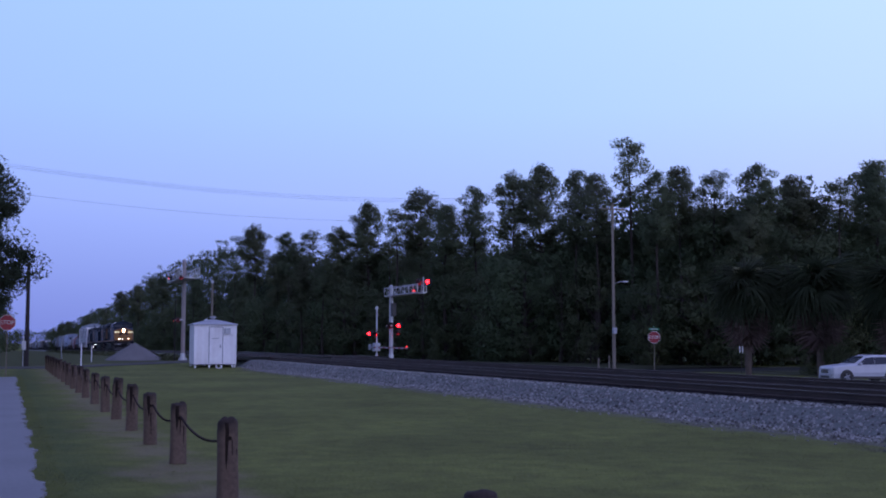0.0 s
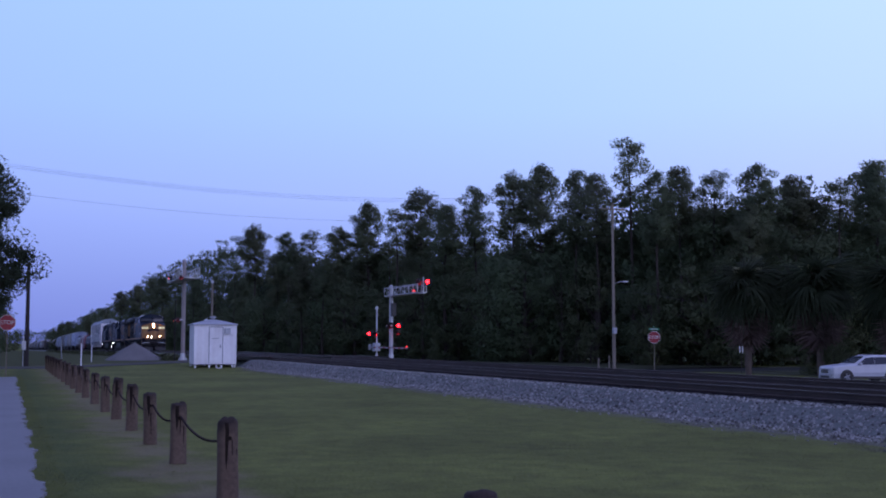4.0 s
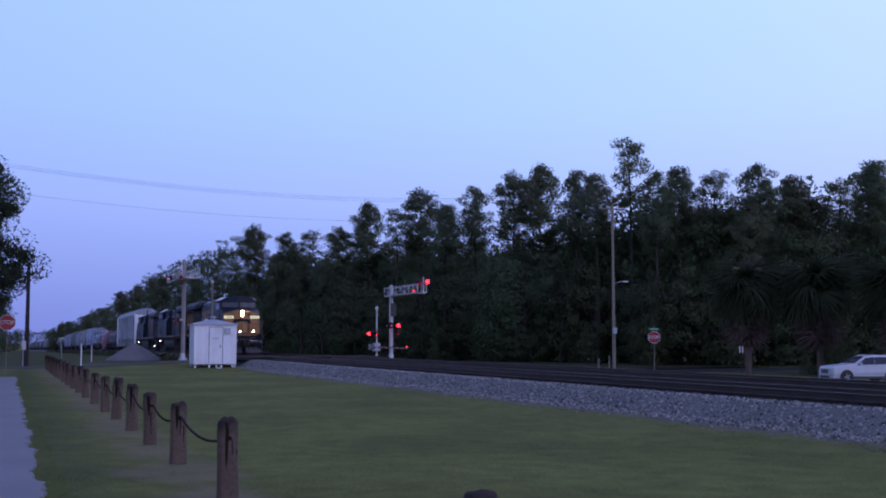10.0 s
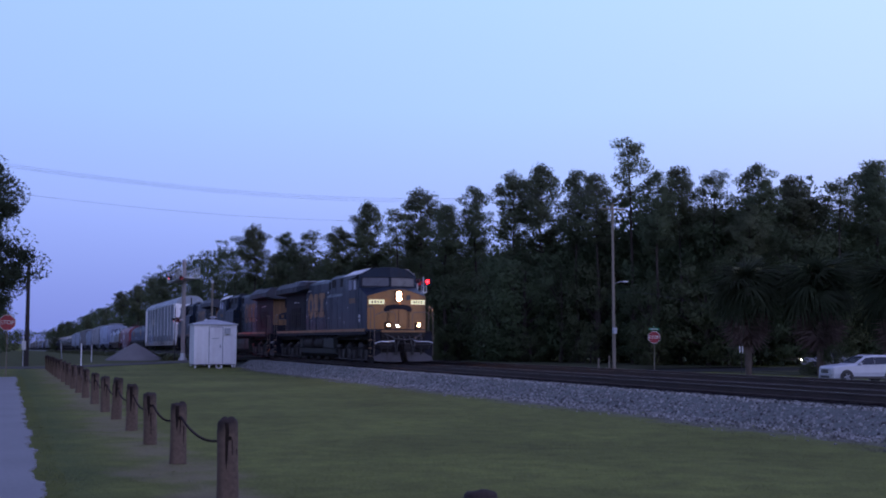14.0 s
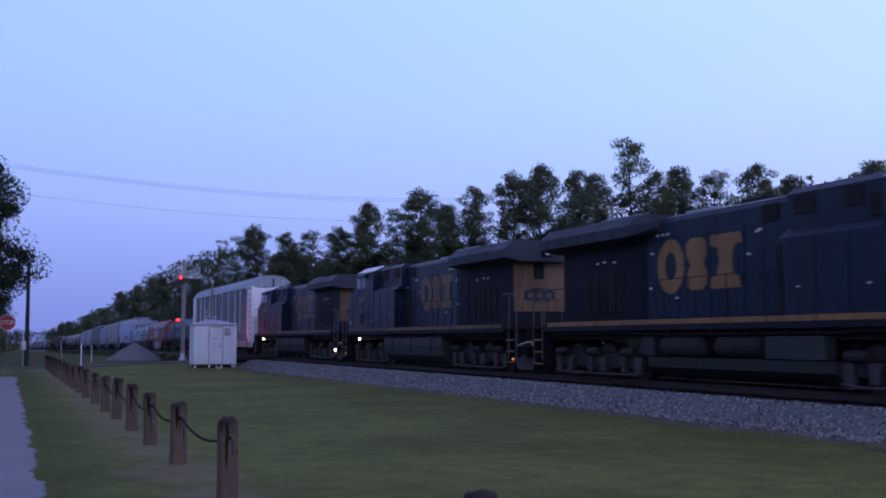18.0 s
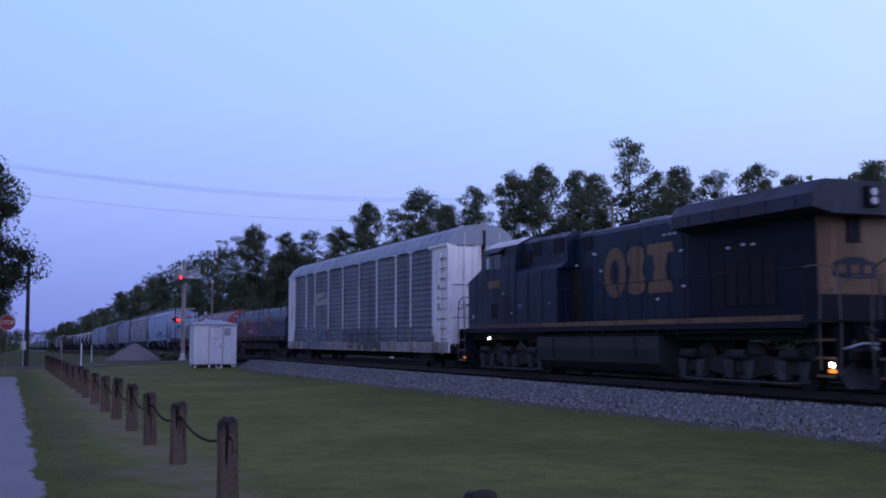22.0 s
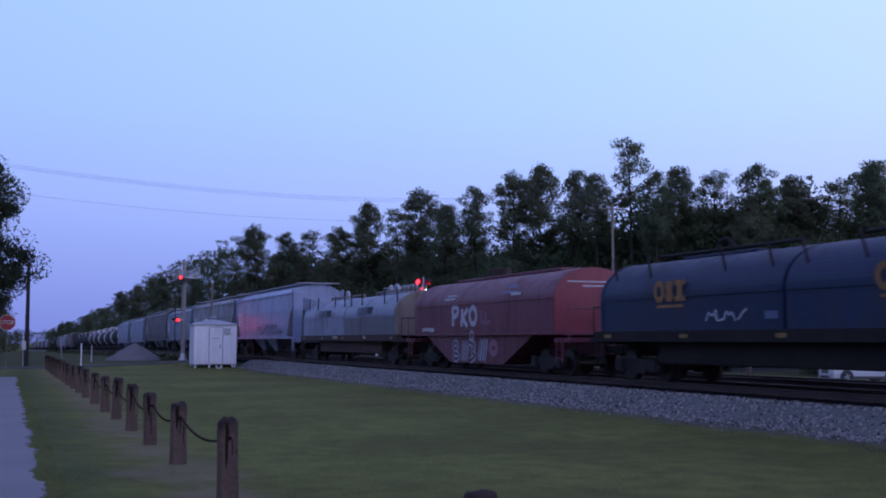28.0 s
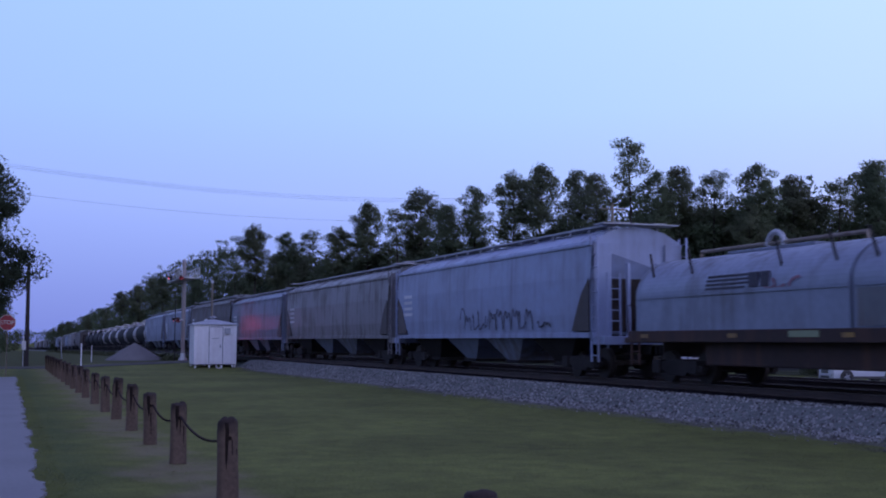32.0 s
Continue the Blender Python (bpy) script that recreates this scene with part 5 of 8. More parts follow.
def flower_stalks(x, y, h, seed):
    """Pale spent flower stalks that stand out of a palm's crown."""
    rng = random.Random(seed)
    for k in range(3):
        t = empty("flower_stalk", pose(x, y, ground_z(x, y) + h, 0, 0, 140 * k + rng.uniform(-20, 20)), "pale dry flower stalk in the palm crown", "palm flower", "palm flowers")
        bm = bmesh.new()
        pts = [(0, 0, 0), (0.35, 0, 0.8), (0.9, 0, 1.35), (1.5, 0, 1.45)]
        tube(bm, pts, 0.03, 5)
        part("stem", bm, "palmdead", t)
        v, f, nr = leaf_cloud(np.random.default_rng(seed + k), [(0.9, 0, 1.35), (1.2, 0.05, 1.45), (1.5, -0.05, 1.42)], [0.3, 0.34, 0.28], 40, 0.07)
        raw("bloom", v.tolist(), f.tolist(), "bloom", t, "pale yellowish spent bloom", nr)


palm(-68.5, 49.85, 5.9, 1, 1.25)
palm(-64.6, 53.0, 5.9, 2, 1.25)
palm(-59.5, 55.5, 5.4, 3, 1.2)
flower_stalks(-68.5, 49.85, 6.1, 61)
flower_stalks(-64.6, 53.0, 6.1, 64)
for i, (x, y, s) in enumerate(((-65.6, 53.6, 0.46), (-63.6, 53.4, 0.3))):
    b = copy_thing(BROADS[2], pose(x, y, ground_z(x, y) - 0.05, 0, 0, 90 * i))
    b.name = "shrub"
    b.scale = (s, s, s)
    tagged(b, "low dark shrub at the foot of the palms", "shrub", "shrubs")


# grass tufts on the near lawn
def blades(name, n, x0, x1, y0, y1, hmin, hmax, seed, keep, label, spread=0.5, mat="blade"):
    rng = np.random.default_rng(seed)
    v, f = [], []
    for _ in range(n):
        x, y = x1 - (x1 - x0) * rng.random() ** 1.5, y0 + (y1 - y0) * rng.random()
        if not keep(x, y):
            continue
        h, a = rng.uniform(hmin, hmax), rng.random() * 6.28
        z = ground_z(x, y)
        dx, dy = 0.007 * math.cos(a), 0.007 * math.sin(a)
        b = len(v)
        v += [(x - dx, y - dy, z + 0.004), (x + dx, y + dy, z + 0.004), (x + rng.normal() * h * spread, y + rng.normal() * h * spread, z + h)]
        p0, p1, p2 = v[b], v[b + 1], v[b + 2]
        up = (Vector(p1) - Vector(p0)).cross(Vector(p2) - Vector(p0)).dot(Vector((0.9, -0.25, 0.35))) > 0
        f.append((b, b + 1, b + 2) if up else (b, b + 2, b + 1))
    return tagged(raw(name, v, f, mat, normals=[(0, 0, 1)] * len(v)), label, "grass", kind="stuff")


blades("lawn_grass", 52000, -40, -6, 0.5, 13.5, 0.01, 0.024, 5, lambda x, y: abs(y - 2.1) > 0.5 or noise.noise(Vector((x, y, 5))) > 0.1, "short mown grass blades", 1.6)
blades("edge_grass", 12000, -60, -8, 0.05, 0.75, 0.012, 0.035, 6, lambda x, y: y > 0.5 - 0.2 * abs(noise.noise(Vector((x * 0.55, 4.4, 0)))) - 0.16 * abs(noise.noise(Vector((x * 1.7, 1.2, 0)))) + 0.03, "grass tufts creeping over the path edge", 1.1)

blades("verge_weeds", 5000, -75, -8, 12.6, 13.95, 0.02, 0.07, 8, lambda x, y: noise.noise(Vector((x * 0.6, y * 1.4, 2))) > 0.1, "ragged weeds along the foot of the ballast", 0.6, "weed")

def rank_weeds():
    rng = np.random.default_rng(71)
    cents, rads = [], []
    for _ in range(900):
        x = -92 - 330 * rng.random() ** 1.6
        y = 12.6 + 2.1 * rng.random()
        r = 0.22 + 0.3 * rng.random()
        cents.append((x, y, ground_z(x, y) + r * 0.6))
        rads.append(r)
    v, f, nr = leaf_cloud(rng, cents, rads, 26, 0.10, 0.8, axis=(0, 0, 0))
    tagged(raw("rank_weeds", v.tolist(), f.tolist(), "weed", normals=nr), "rank dark weeds beside the line beyond the crossing", "weeds", kind="stuff")


rank_weeds()

# ---------------------------------------------------------------- train
def truck(parent, x, axles, base, r, mat="truckgrey", name="truck"):
    """A wheel truck: two cast side frames, bolster and wheels on axles."""
    t = part(name, boxes([(x - 0.25, x + 0.25, -1.1, 1.1, r * 0.8, r * 1.5)], 0.03), "under", parent, "grimy steel wheel truck")
    half = base * (axles - 1) / 2
    for s in (-1, 1):
        y = s * 1.08
        bm = bmesh.new()
        prof = [(x - half - 0.35, r * 1.05), (x - half + 0.25, r * 1.35), (x - 0.45, r * 1.45), (x + 0.45, r * 1.45), (x + half - 0.25, r * 1.35), (x + half + 0.35, r * 1.05),
                (x + half + 0.3, r * 0.75), (x + half - 0.3, r * 0.8), (x + 0.4, r * 0.5), (x - 0.4, r * 0.5), (x - half + 0.3, r * 0.8), (x - half - 0.3, r * 0.75)]
        prism(bm, prof, y - 0.09, y + 0.09, "y")
        part("side_frame", bm, mat, t)
        for k in range(axles):
            ax = x - half + base * k
            part("journal_box", boxes([(ax - 0.17, ax + 0.17, y - 0.16, y + 0.16, r - 0.17, r + 0.19)], 0.03), mat, t)
        for k in range(axles - 1):
            ax = x - half + base * (k + 0.5)
            bm = bmesh.new()
            rod(bm, (ax - 0.12, y, r * 0.75), (ax - 0.12, y, r * 1.4), 0.08, 0.08, 8)
            rod(bm, (ax + 0.12, y, r * 0.75), (ax + 0.12, y, r * 1.4), 0.08, 0.08, 8)
            part("spring", bm, mat, t)
        if axles == 3:
            for k in range(axles):
                ax = x - half + base * k
                for e in (-1, 1):
                    bm = bmesh.new()
                    prism(bm, [(ax + e * 0.2, r * 1.25), (ax + e * 0.62, r * 1.25), (ax + e * 0.5, r * 0.45), (ax + e * 0.26, r * 0.42)], y + s * 0.02, y + s * 0.2, "y")
                    part("pedestal", bm, "castpale", t, "dusty grey axle pedestal")
                bm = bmesh.new()
                rod(bm, (ax - 0.35, y + s * 0.22, r * 1.5), (ax + 0.3, y + s * 0.22, r * 1.5), 0.12, 0.12, 12)
                part("brake_cylinder", bm, "truckgrey", t)
            bm = bmesh.new()
            tube(bm, [(x - half - 0.6, y + s * 0.18, r * 0.4), (x - half, y + s * 0.2, r * 0.3), (x + half, y + s * 0.2, r * 0.3), (x + half + 0.6, y + s * 0.18, r * 0.4)], 0.04, 6)
            part("brake_rod", bm, "castpale", t)
    for k in range(axles):
        ax = x - half + base * k
        bm = bmesh.new()
        rod(bm, (0, -0.78, 0), (0, 0.78, 0), 0.08, 0.08, 8)
        for s in (-1, 1):
            rod(bm, (0, s * 0.70, 0), (0, s * 0.82, 0), r, r, 24)
            rod(bm, (0, s * 0.66, 0), (0, s * 0.70, 0), r + 0.025, r + 0.025, 24)
        part("wheel", bm, "wheel", t, "steel wheelset").location = (ax, 0, r)
    return t


def coupler(parent, x, way):
    bm = bmesh.new()
    box(bm, min(x, x - way * 0.9), max(x, x - way * 0.9), -0.09, 0.09, 0.72, 0.95)
    box(bm, min(x + way * 0.02, x - way * 0.3), max(x + way * 0.02, x - way * 0.3), -0.16, 0.16, 0.68, 0.98, 0.03)
    part("coupler", bm, "under", parent)


def handrail(parent, pts, posts_to, mat="greyroof", name="handrail", r=0.02):
    bm = bmesh.new()
    tube(bm, pts, r, 6)
    rail = part(name, bm, mat, parent)
    for p in pts:
        bm = bmesh.new()
        rod(bm, (p[0], p[1], posts_to), p, r, r, 6)
        part("stanchion", bm, mat, rail)
    return rail


def ladder(parent, x, y, z0, z1, mat, along="x", w=0.42, n=6):
    bm = bmesh.new()
    if along == "x":
        for s in (0, w):
            box(bm, x + s - 0.02, x + s + 0.02, y - 0.03, y + 0.03, z0, z1)
    else:
        for s in (0, w):
            box(bm, x - 0.03, x + 0.03, y + s - 0.02, y + s + 0.02, z0, z1)
    lad = part("ladder", bm, mat, parent)
    for k in range(n):
        z = z0 + (z1 - z0) * (k + 0.5) / n
        bm = bmesh.new()
        rod(bm, (x, y, z), (x + w, y, z) if along == "x" else (x, y + w, z), 0.015, 0.015, 6)
        part("rung", bm, mat, lad)
    return lad


def flat_shape(parent, pts, y, mat, name, label="", thick=0.006):
    """A painted shape of (x, z) points standing just proud of a side at y."""
    bm = bmesh.new()
    prism(bm, pts, y, y - thick if y < 0 else y + thick, "y")
    return part(name, bm, mat, parent, label)


def stroke(parent, pts, y, w, mat, name, label=""):
    """A sprayed line on a side at y."""
    p = [Vector(q) for q in pts]
    left, right = [], []
    for i, q in enumerate(p):
        d = p[min(i + 1, len(p) - 1)] - p[max(i - 1, 0)]
        d = d.normalized() if d.length > 1e-5 else Vector((1, 0))
        nrm = Vector((-d.y, d.x)) * w / 2
        left.append(q + nrm)
        right.append(q - nrm)
    bm = bmesh.new()
    la = [[bm.verts.new((q.x, yy, q.y)) for q in left] for yy in (y, y - 0.005)]
    ra = [[bm.verts.new((q.x, yy, q.y)) for q in right] for yy in (y, y - 0.005)]
    for i in range(len(p) - 1):
        bm.faces.new((la[1][i], la[1][i + 1], ra[1][i + 1], ra[1][i]))
        bm.faces.new((la[0][i], la[0][i + 1], la[1][i + 1], la[1][i]))
        bm.faces.new((ra[0][i], ra[0][i + 1], ra[1][i + 1], ra[1][i]))
    return part(name, bm, mat, parent, label)


GLYPHS = {
    "P": [[(0.15, 0.0), (0.2, 0.5), (0.12, 0.98), (0.7, 1.0), (0.92, 0.75), (0.6, 0.5), (0.2, 0.48)]],
    "K": [[(0.15, 0.0), (0.15, 1.0)], [(0.9, 1.0), (0.2, 0.5), (0.92, 0.0)]],
    "O": [[(0.5, 1.0), (0.1, 0.75), (0.08, 0.3), (0.5, 0.0), (0.92, 0.3), (0.9, 0.75), (0.5, 1.0)]],
    # plain shapes, no letters
    "z": [[(0.05, 0.95), (0.9, 0.8), (0.2, 0.45), (0.95, 0.3), (0.1, 0.02)]],
    "%": [[(0.5, 1.0), (0.15, 0.78), (0.5, 0.56), (0.85, 0.78), (0.5, 1.0)], [(0.5, 0.46), (0.12, 0.22), (0.5, 0.0), (0.88, 0.22), (0.5, 0.46)]],
    "/": [[(0.1, 0.0), (0.3, 1.0)], [(0.42, 0.0), (0.62, 1.0)], [(0.74, 0.0), (0.94, 1.0)]],
    "=": [[(0.05, 0.1), (0.5, 0.2), (0.95, 0.05)], [(0.1, 0.5), (0.9, 0.55)], [(0.05, 0.9), (0.5, 0.98), (0.95, 0.85)]],
}


def rounded(pts, turns=2):
    """Corners cut again and again, so that a hand-drawn line bends softly."""
    closed = pts[0] == pts[-1]
    for _ in range(turns):
        out = [pts[0]]
        for p, q in zip(pts[:-1], pts[1:]):
            out += [(0.75 * p[0] + 0.25 * q[0], 0.75 * p[1] + 0.25 * q[1]), (0.25 * p[0] + 0.75 * q[0], 0.25 * p[1] + 0.75 * q[1])]
        pts = out + [pts[-1]]
        if closed:
            pts = out[1:] + [out[1]]
    return pts


def ring_line(x, z, rx, rz):
    return [(x + rx * math.cos(radians(45 * k)), z + rz * math.sin(radians(45 * k))) for k in range(9)]


def tag_word(parent, word, x0, z0, x1, z1, y, w, mat, label, inner=None, slant=0.08, rag=0.04, seed=1):
    """A sprayed row of letters or shapes: fat soft strokes, with a second colour inside them if given."""
    rng = random.Random(seed)
    cell = (x1 - x0) / len(word)
    for k, ch in enumerate(word):
        up, tall = rng.uniform(-rag, rag), rng.uniform(0.92, 1.06)
        for line in GLYPHS[ch]:
            pts = rounded([(x0 + cell * (k + 0.06 + 0.88 * u) + slant * v * (z1 - z0) * (1 if k % 2 else -0.6), z0 + (z1 - z0) * (v * tall + up)) for u, v in line])
            g = stroke(parent, pts, y, w, mat, "graffiti", label)
            if inner:
                stroke(parent, pts, y - 0.006, w * 0.5, inner, "graffiti_fill").parent = g


def scribble(parent, x0, z0, x1, z1, y, w, n, mat, label, seed):
    """Looping handwriting that says nothing."""
    rng = random.Random(seed)
    cell = (x1 - x0) / n
    for k in range(n):
        a = x0 + cell * k
        h = (z1 - z0) * rng.uniform(0.7, 1.0)
        kind = rng.randrange(3)
        a += cell * rng.uniform(-0.2, 0.2)
        if kind == 0:
            pts = [(a + 0.1 * cell, z0 + h * 0.7), (a + 0.25 * cell, z0 + h), (a + 0.3 * cell, z0), (a + 0.7 * cell, z0 + 0.05 * h), (a + 1.1 * cell, z0 + 0.3 * h)]
        elif kind == 1:
            pts = [(a + cell * (0.5 + 0.42 * math.cos(0.7 * j)), z0 + h * (0.5 + 0.46 * math.sin(0.7 * j + 0.5 * k + rng.uniform(-0.5, 0.5)))) for j in range(rng.randrange(6, 12))]
        else:
            pts = [(a, z0), (a + 0.3 * cell, z0 + h), (a + 0.55 * cell, z0 + 0.35 * h), (a + 0.8 * cell, z0 + h * 0.9), (a + 1.15 * cell, z0 - 0.04 * h)]
        stroke(parent, rounded(pts), y, w, mat, "graffiti", label)


def emblem(parent, x0, z0, w, h, y, mat, flip=1):
    """The road's emblem as three plain blocks: a ring and two waisted blocks."""
    def sh(p):
        return [(x0 + flip * u * w, z0 + v * h) for u, v in p]
    ring = [(0.17 + 0.125 * math.cos(radians(20 * k)), 0.5 + 0.41 * math.sin(radians(20 * k))) for k in range(19)]
    stroke(parent, sh(ring), y, 0.1 * w, mat, "emblem", "golden-yellow emblem ring")
    flat_shape(parent, sh([(0.38, 0.06), (0.44, 0.0), (0.56, 0.0), (0.62, 0.1), (0.62, 0.32), (0.58, 0.5), (0.62, 0.7), (0.61, 0.92), (0.55, 1.0), (0.43, 1.0), (0.37, 0.9), (0.37, 0.68), (0.42, 0.5), (0.38, 0.3)]), y, mat, "emblem", "golden-yellow emblem block")
    flat_shape(parent, sh([(0.66, 0.0), (1.0, 0.0), (0.98, 0.22), (0.92, 0.24), (0.9, 0.5), (0.94, 0.78), (1.02, 0.8), (1.0, 1.0), (0.66, 1.0), (0.66, 0.8), (0.74, 0.76), (0.76, 0.5), (0.73, 0.24), (0.66, 0.2)]), y, mat, "emblem", "golden-yellow emblem block")


def wedge(bm, prof, rear, front):
    """A body closed at the back by one face and at the front by two that meet in a ridge on the centre line.
    prof runs from the bottom centre up one side to the top centre and down the other; rear and front give each point's (x, lift)."""
    a = [bm.verts.new((rear(y)[0], y, z + rear(y)[1] * (z > 2.5))) for y, z in prof]
    b = [bm.verts.new((front(y)[0], y, z + front(y)[1] * (z > 2.5))) for y, z in prof]
    n, k = len(prof), len(prof) // 2
    faces = [bm.faces.new(list(reversed(a))), bm.faces.new(b[:k + 1]), bm.faces.new(b[k:] + b[:1])]
    for i in range(n):
        j = (i + 1) % n
        faces.append(bm.faces.new((a[i], a[j], b[j], b[i])))
    bmesh.ops.recalc_face_normals(bm, faces=faces)


def both_sides(half):
    """A closed outline from its half: bottom centre ... top centre, mirrored."""
    return half + [(-y, z) for y, z in reversed(half[1:-1])]


def nose_x(y):
    return 9.8 + 0.28 * (1 - abs(y) / 1.5)


def pane_x(y):
    return 8.45 + 0.34 * (1 - abs(y) / 1.52)


def front_piece(at, corners, d0, d1):
    """A thin piece that lies on the ridged front: its corners are (y, z)."""
    bm = bmesh.new()
    loft(bm, [[(at(y) + d, y, z) for y, z in corners] for d in (d0, d1)])
    return bm


def quad(y0, y1, z0, z1):
    return [(y0, z0), (y1, z0), (y1, z1), (y0, z1)]


def locomotive(lead, dull):
    """A six-axle wide-cab diesel, nose at +x, rail level z = 0."""
    gold = "golddull" if dull else "gold"
    L = empty("diesel_locomotive", pose(0, TRACK_A, 0), "dark blue and yellow diesel freight locomotive" + (" with lit headlights, leading" if lead else " running backward in the train"), "locomotive", "locomotives")
    # frame, walkway and side sill
    part("frame", boxes([(-10.3, 10.7, -1.2, 1.2, 1.14, 1.5)], 0.02), "under", L)
    part("walkway", boxes([(-10.5, 2.6, -1.53, 1.53, 1.5, 1.56)]), "under", L)
    for s in (-1, 1):
        y0, y1 = (-1.55, -1.52) if s < 0 else (1.52, 1.55)
        part("side_sill", boxes([(-9.5, 9.8, y0, y1, 1.40, 1.58)]), "navydark", L)
        xs = [-9.3, -7.7, -6.1, -4.5, -2.9, -1.3, 0.3, 1.9, 3.6, 5.8, 8.0, 9.6]
        for a, b in zip(xs[:-1], xs[1:]):
            part("sill_stripe", boxes([(a + 0.03, b - 0.03, y0 - 0.006, y1 + 0.006, 1.55, 1.68)]), gold if b < 4 or lead else "sillrust", L, "yellow reflective sill stripe")
        # brackets and pipes under the walkway
        for k in range(9):
            x = -4.3 + 0.98 * k
            part("deck_bracket", boxes([(x - 0.03, x + 0.03, s * 1.36 - 0.14, s * 1.36 + 0.14, 1.24, 1.5)]), "under", L)
        bm = bmesh.new()
        tube(bm, [(-9.2, s * 1.42, 1.33), (-4.0, s * 1.42, 1.33), (-3.6, s * 1.4, 1.29), (4.2, s * 1.4, 1.29), (4.6, s * 1.42, 1.33), (9.0, s * 1.42, 1.33)], 0.035, 8)
        part("brake_pipe", bm, "under", L)
    # long hood with its doors
    hood = bmesh.new()
    prism(hood, [(-0.98, 1.56), (0.98, 1.56), (0.98, 4.3), (0.9, 4.43), (0.72, 4.5), (-0.72, 4.5), (-0.9, 4.43), (-0.98, 4.3)], -4.1, 5.6)
    part("hood", hood, "navy", L)
    for k in range(9):
        x = -3.9 + 0.72 * k
        for s in (-1, 1):
            d = part("hood_door", boxes([(x, x + 0.67, s * 0.98 - 0.02, s * 0.98 + 0.02, 1.72, 3.9 if k < 6 else 3.35)], 0.008), "navy", L)
            part("door_latch", boxes([(x + 0.58, x + 0.62, s * 1.0 - 0.012, s * 1.0 + 0.012, 2.55, 2.72)]), "navydark", d)
    for s in (-1, 1):
        # a flat dark panel painted as a shaded doorway behind the cab, and small upper windows along the hood
        part("hood_doorway", boxes([(1.6, 2.5, s * 0.985 - 0.02, s * 0.985 + 0.02, 1.72, 3.3)], 0.01), "under", L, "flat dark panel painted as a shaded doorway")
        part("upper_grille", boxes([(1.1, 1.7, s * 0.985 - 0.02, s * 0.985 + 0.02, 3.9, 4.32)], 0.01), "under", L, "dark intake grille")
        for a, b in ((2.55, 3.25), (4.2, 4.8)):
            part("upper_grille", boxes([(a, b, s * 1.22 - 0.02, s * 1.22 + 0.02, 3.92, 4.36)], 0.01), "under", L, "dark intake grille")
        bm = bmesh.new()
        tube(bm, [(2.5, s * 1.26, 3.58), (5.5, s * 1.26, 3.58)], 0.02, 6)
        part("grab_rail", bm, "truckgrey", L)
    # equipment cabinet behind the cab, full width, with the narrower blower housing over it
    part("equipment_cabinet", boxes([(2.5, 5.62, -1.5, 1.5, 1.56, 3.42)], 0.03), "navy", L)
    bl = bmesh.new()
    prism(bl, [(-1.46, 3.4), (1.46, 3.4), (1.22, 3.62), (1.22, 4.4), (1.0, 4.56), (-1.0, 4.56), (-1.22, 4.4), (-1.22, 3.62)], 2.3, 5.62)
    part("blower_housing", bl, "navy", L)
    for s in (-1, 1):
        for x in (3.55, 4.6):
            part("cabinet_seam", boxes([(x - 0.012, x + 0.012, s * 1.5 - 0.01, s * 1.5 + 0.01, 1.72, 3.36)]), "navydark", L)
    # exhaust and roof gear
    part("exhaust_pipe", boxes([(-0.6, 0.6, -0.35, 0.35, 4.48, 4.66)], 0.04), "under", L)
    part("roof_hatch", boxes([(-2.6, -1.2, -0.7, 0.7, 4.47, 4.57)], 0.04), "rackroof", L, "pale roof hatch")
    bm = bmesh.new()
    for y, z in ((-0.2, 4.78), (0.0, 4.82), (0.2, 4.78)):
        rod(bm, (5.9, y, z), (6.5, y, z), 0.03, 0.075, 10)
    rod(bm, (6.1, -0.28, 4.74), (6.1, 0.28, 4.74), 0.03, 0.03, 8)
    part("air_horn", bm, "under", L)
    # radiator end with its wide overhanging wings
    # body a darker navy than the hood, wings a paler one
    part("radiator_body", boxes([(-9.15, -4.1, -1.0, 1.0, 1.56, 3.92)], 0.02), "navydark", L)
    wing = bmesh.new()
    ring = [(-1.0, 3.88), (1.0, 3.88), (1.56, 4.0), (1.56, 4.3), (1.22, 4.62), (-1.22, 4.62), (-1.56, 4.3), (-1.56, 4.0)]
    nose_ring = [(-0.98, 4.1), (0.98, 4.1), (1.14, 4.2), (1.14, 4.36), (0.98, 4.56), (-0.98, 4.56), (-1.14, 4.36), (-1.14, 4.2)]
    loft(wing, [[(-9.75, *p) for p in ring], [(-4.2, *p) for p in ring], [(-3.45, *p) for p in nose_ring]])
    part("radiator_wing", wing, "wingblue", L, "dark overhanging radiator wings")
    for k in range(5):
        x = -9.2 + 1.05 * k
        part("wing_seam", boxes([(x - 0.015, x + 0.015, s * 1.56 - 0.008, s * 1.56 + 0.008, 4.02, 4.29) for s in (-1, 1)]), "navydark", L)
    part("roof_panel", boxes([(-6.4, -4.3, -1.16, 1.16, 4.61, 4.655)], 0.015), "rackroof", L, "pale roof panel")
    for s in (-1, 1):
        for k in range(5):
            sc = part("radiator_screen", boxes([(-7.75 + 0.5 * k, -7.33 + 0.5 * k, s * 1.0 - 0.03, s * 1.0 + 0.03, 1.95, 3.08)], 0.01), "under", L, "dark radiator screen")
            part("screen_bar", boxes([(-7.75 + 0.5 * k, -7.33 + 0.5 * k, s * 1.03 - 0.006, s * 1.03 + 0.006, z, z + 0.02) for z in (2.2, 2.45, 2.7, 2.95)]), "navydark", sc)
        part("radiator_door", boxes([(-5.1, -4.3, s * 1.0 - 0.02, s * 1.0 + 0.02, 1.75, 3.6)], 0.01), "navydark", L)
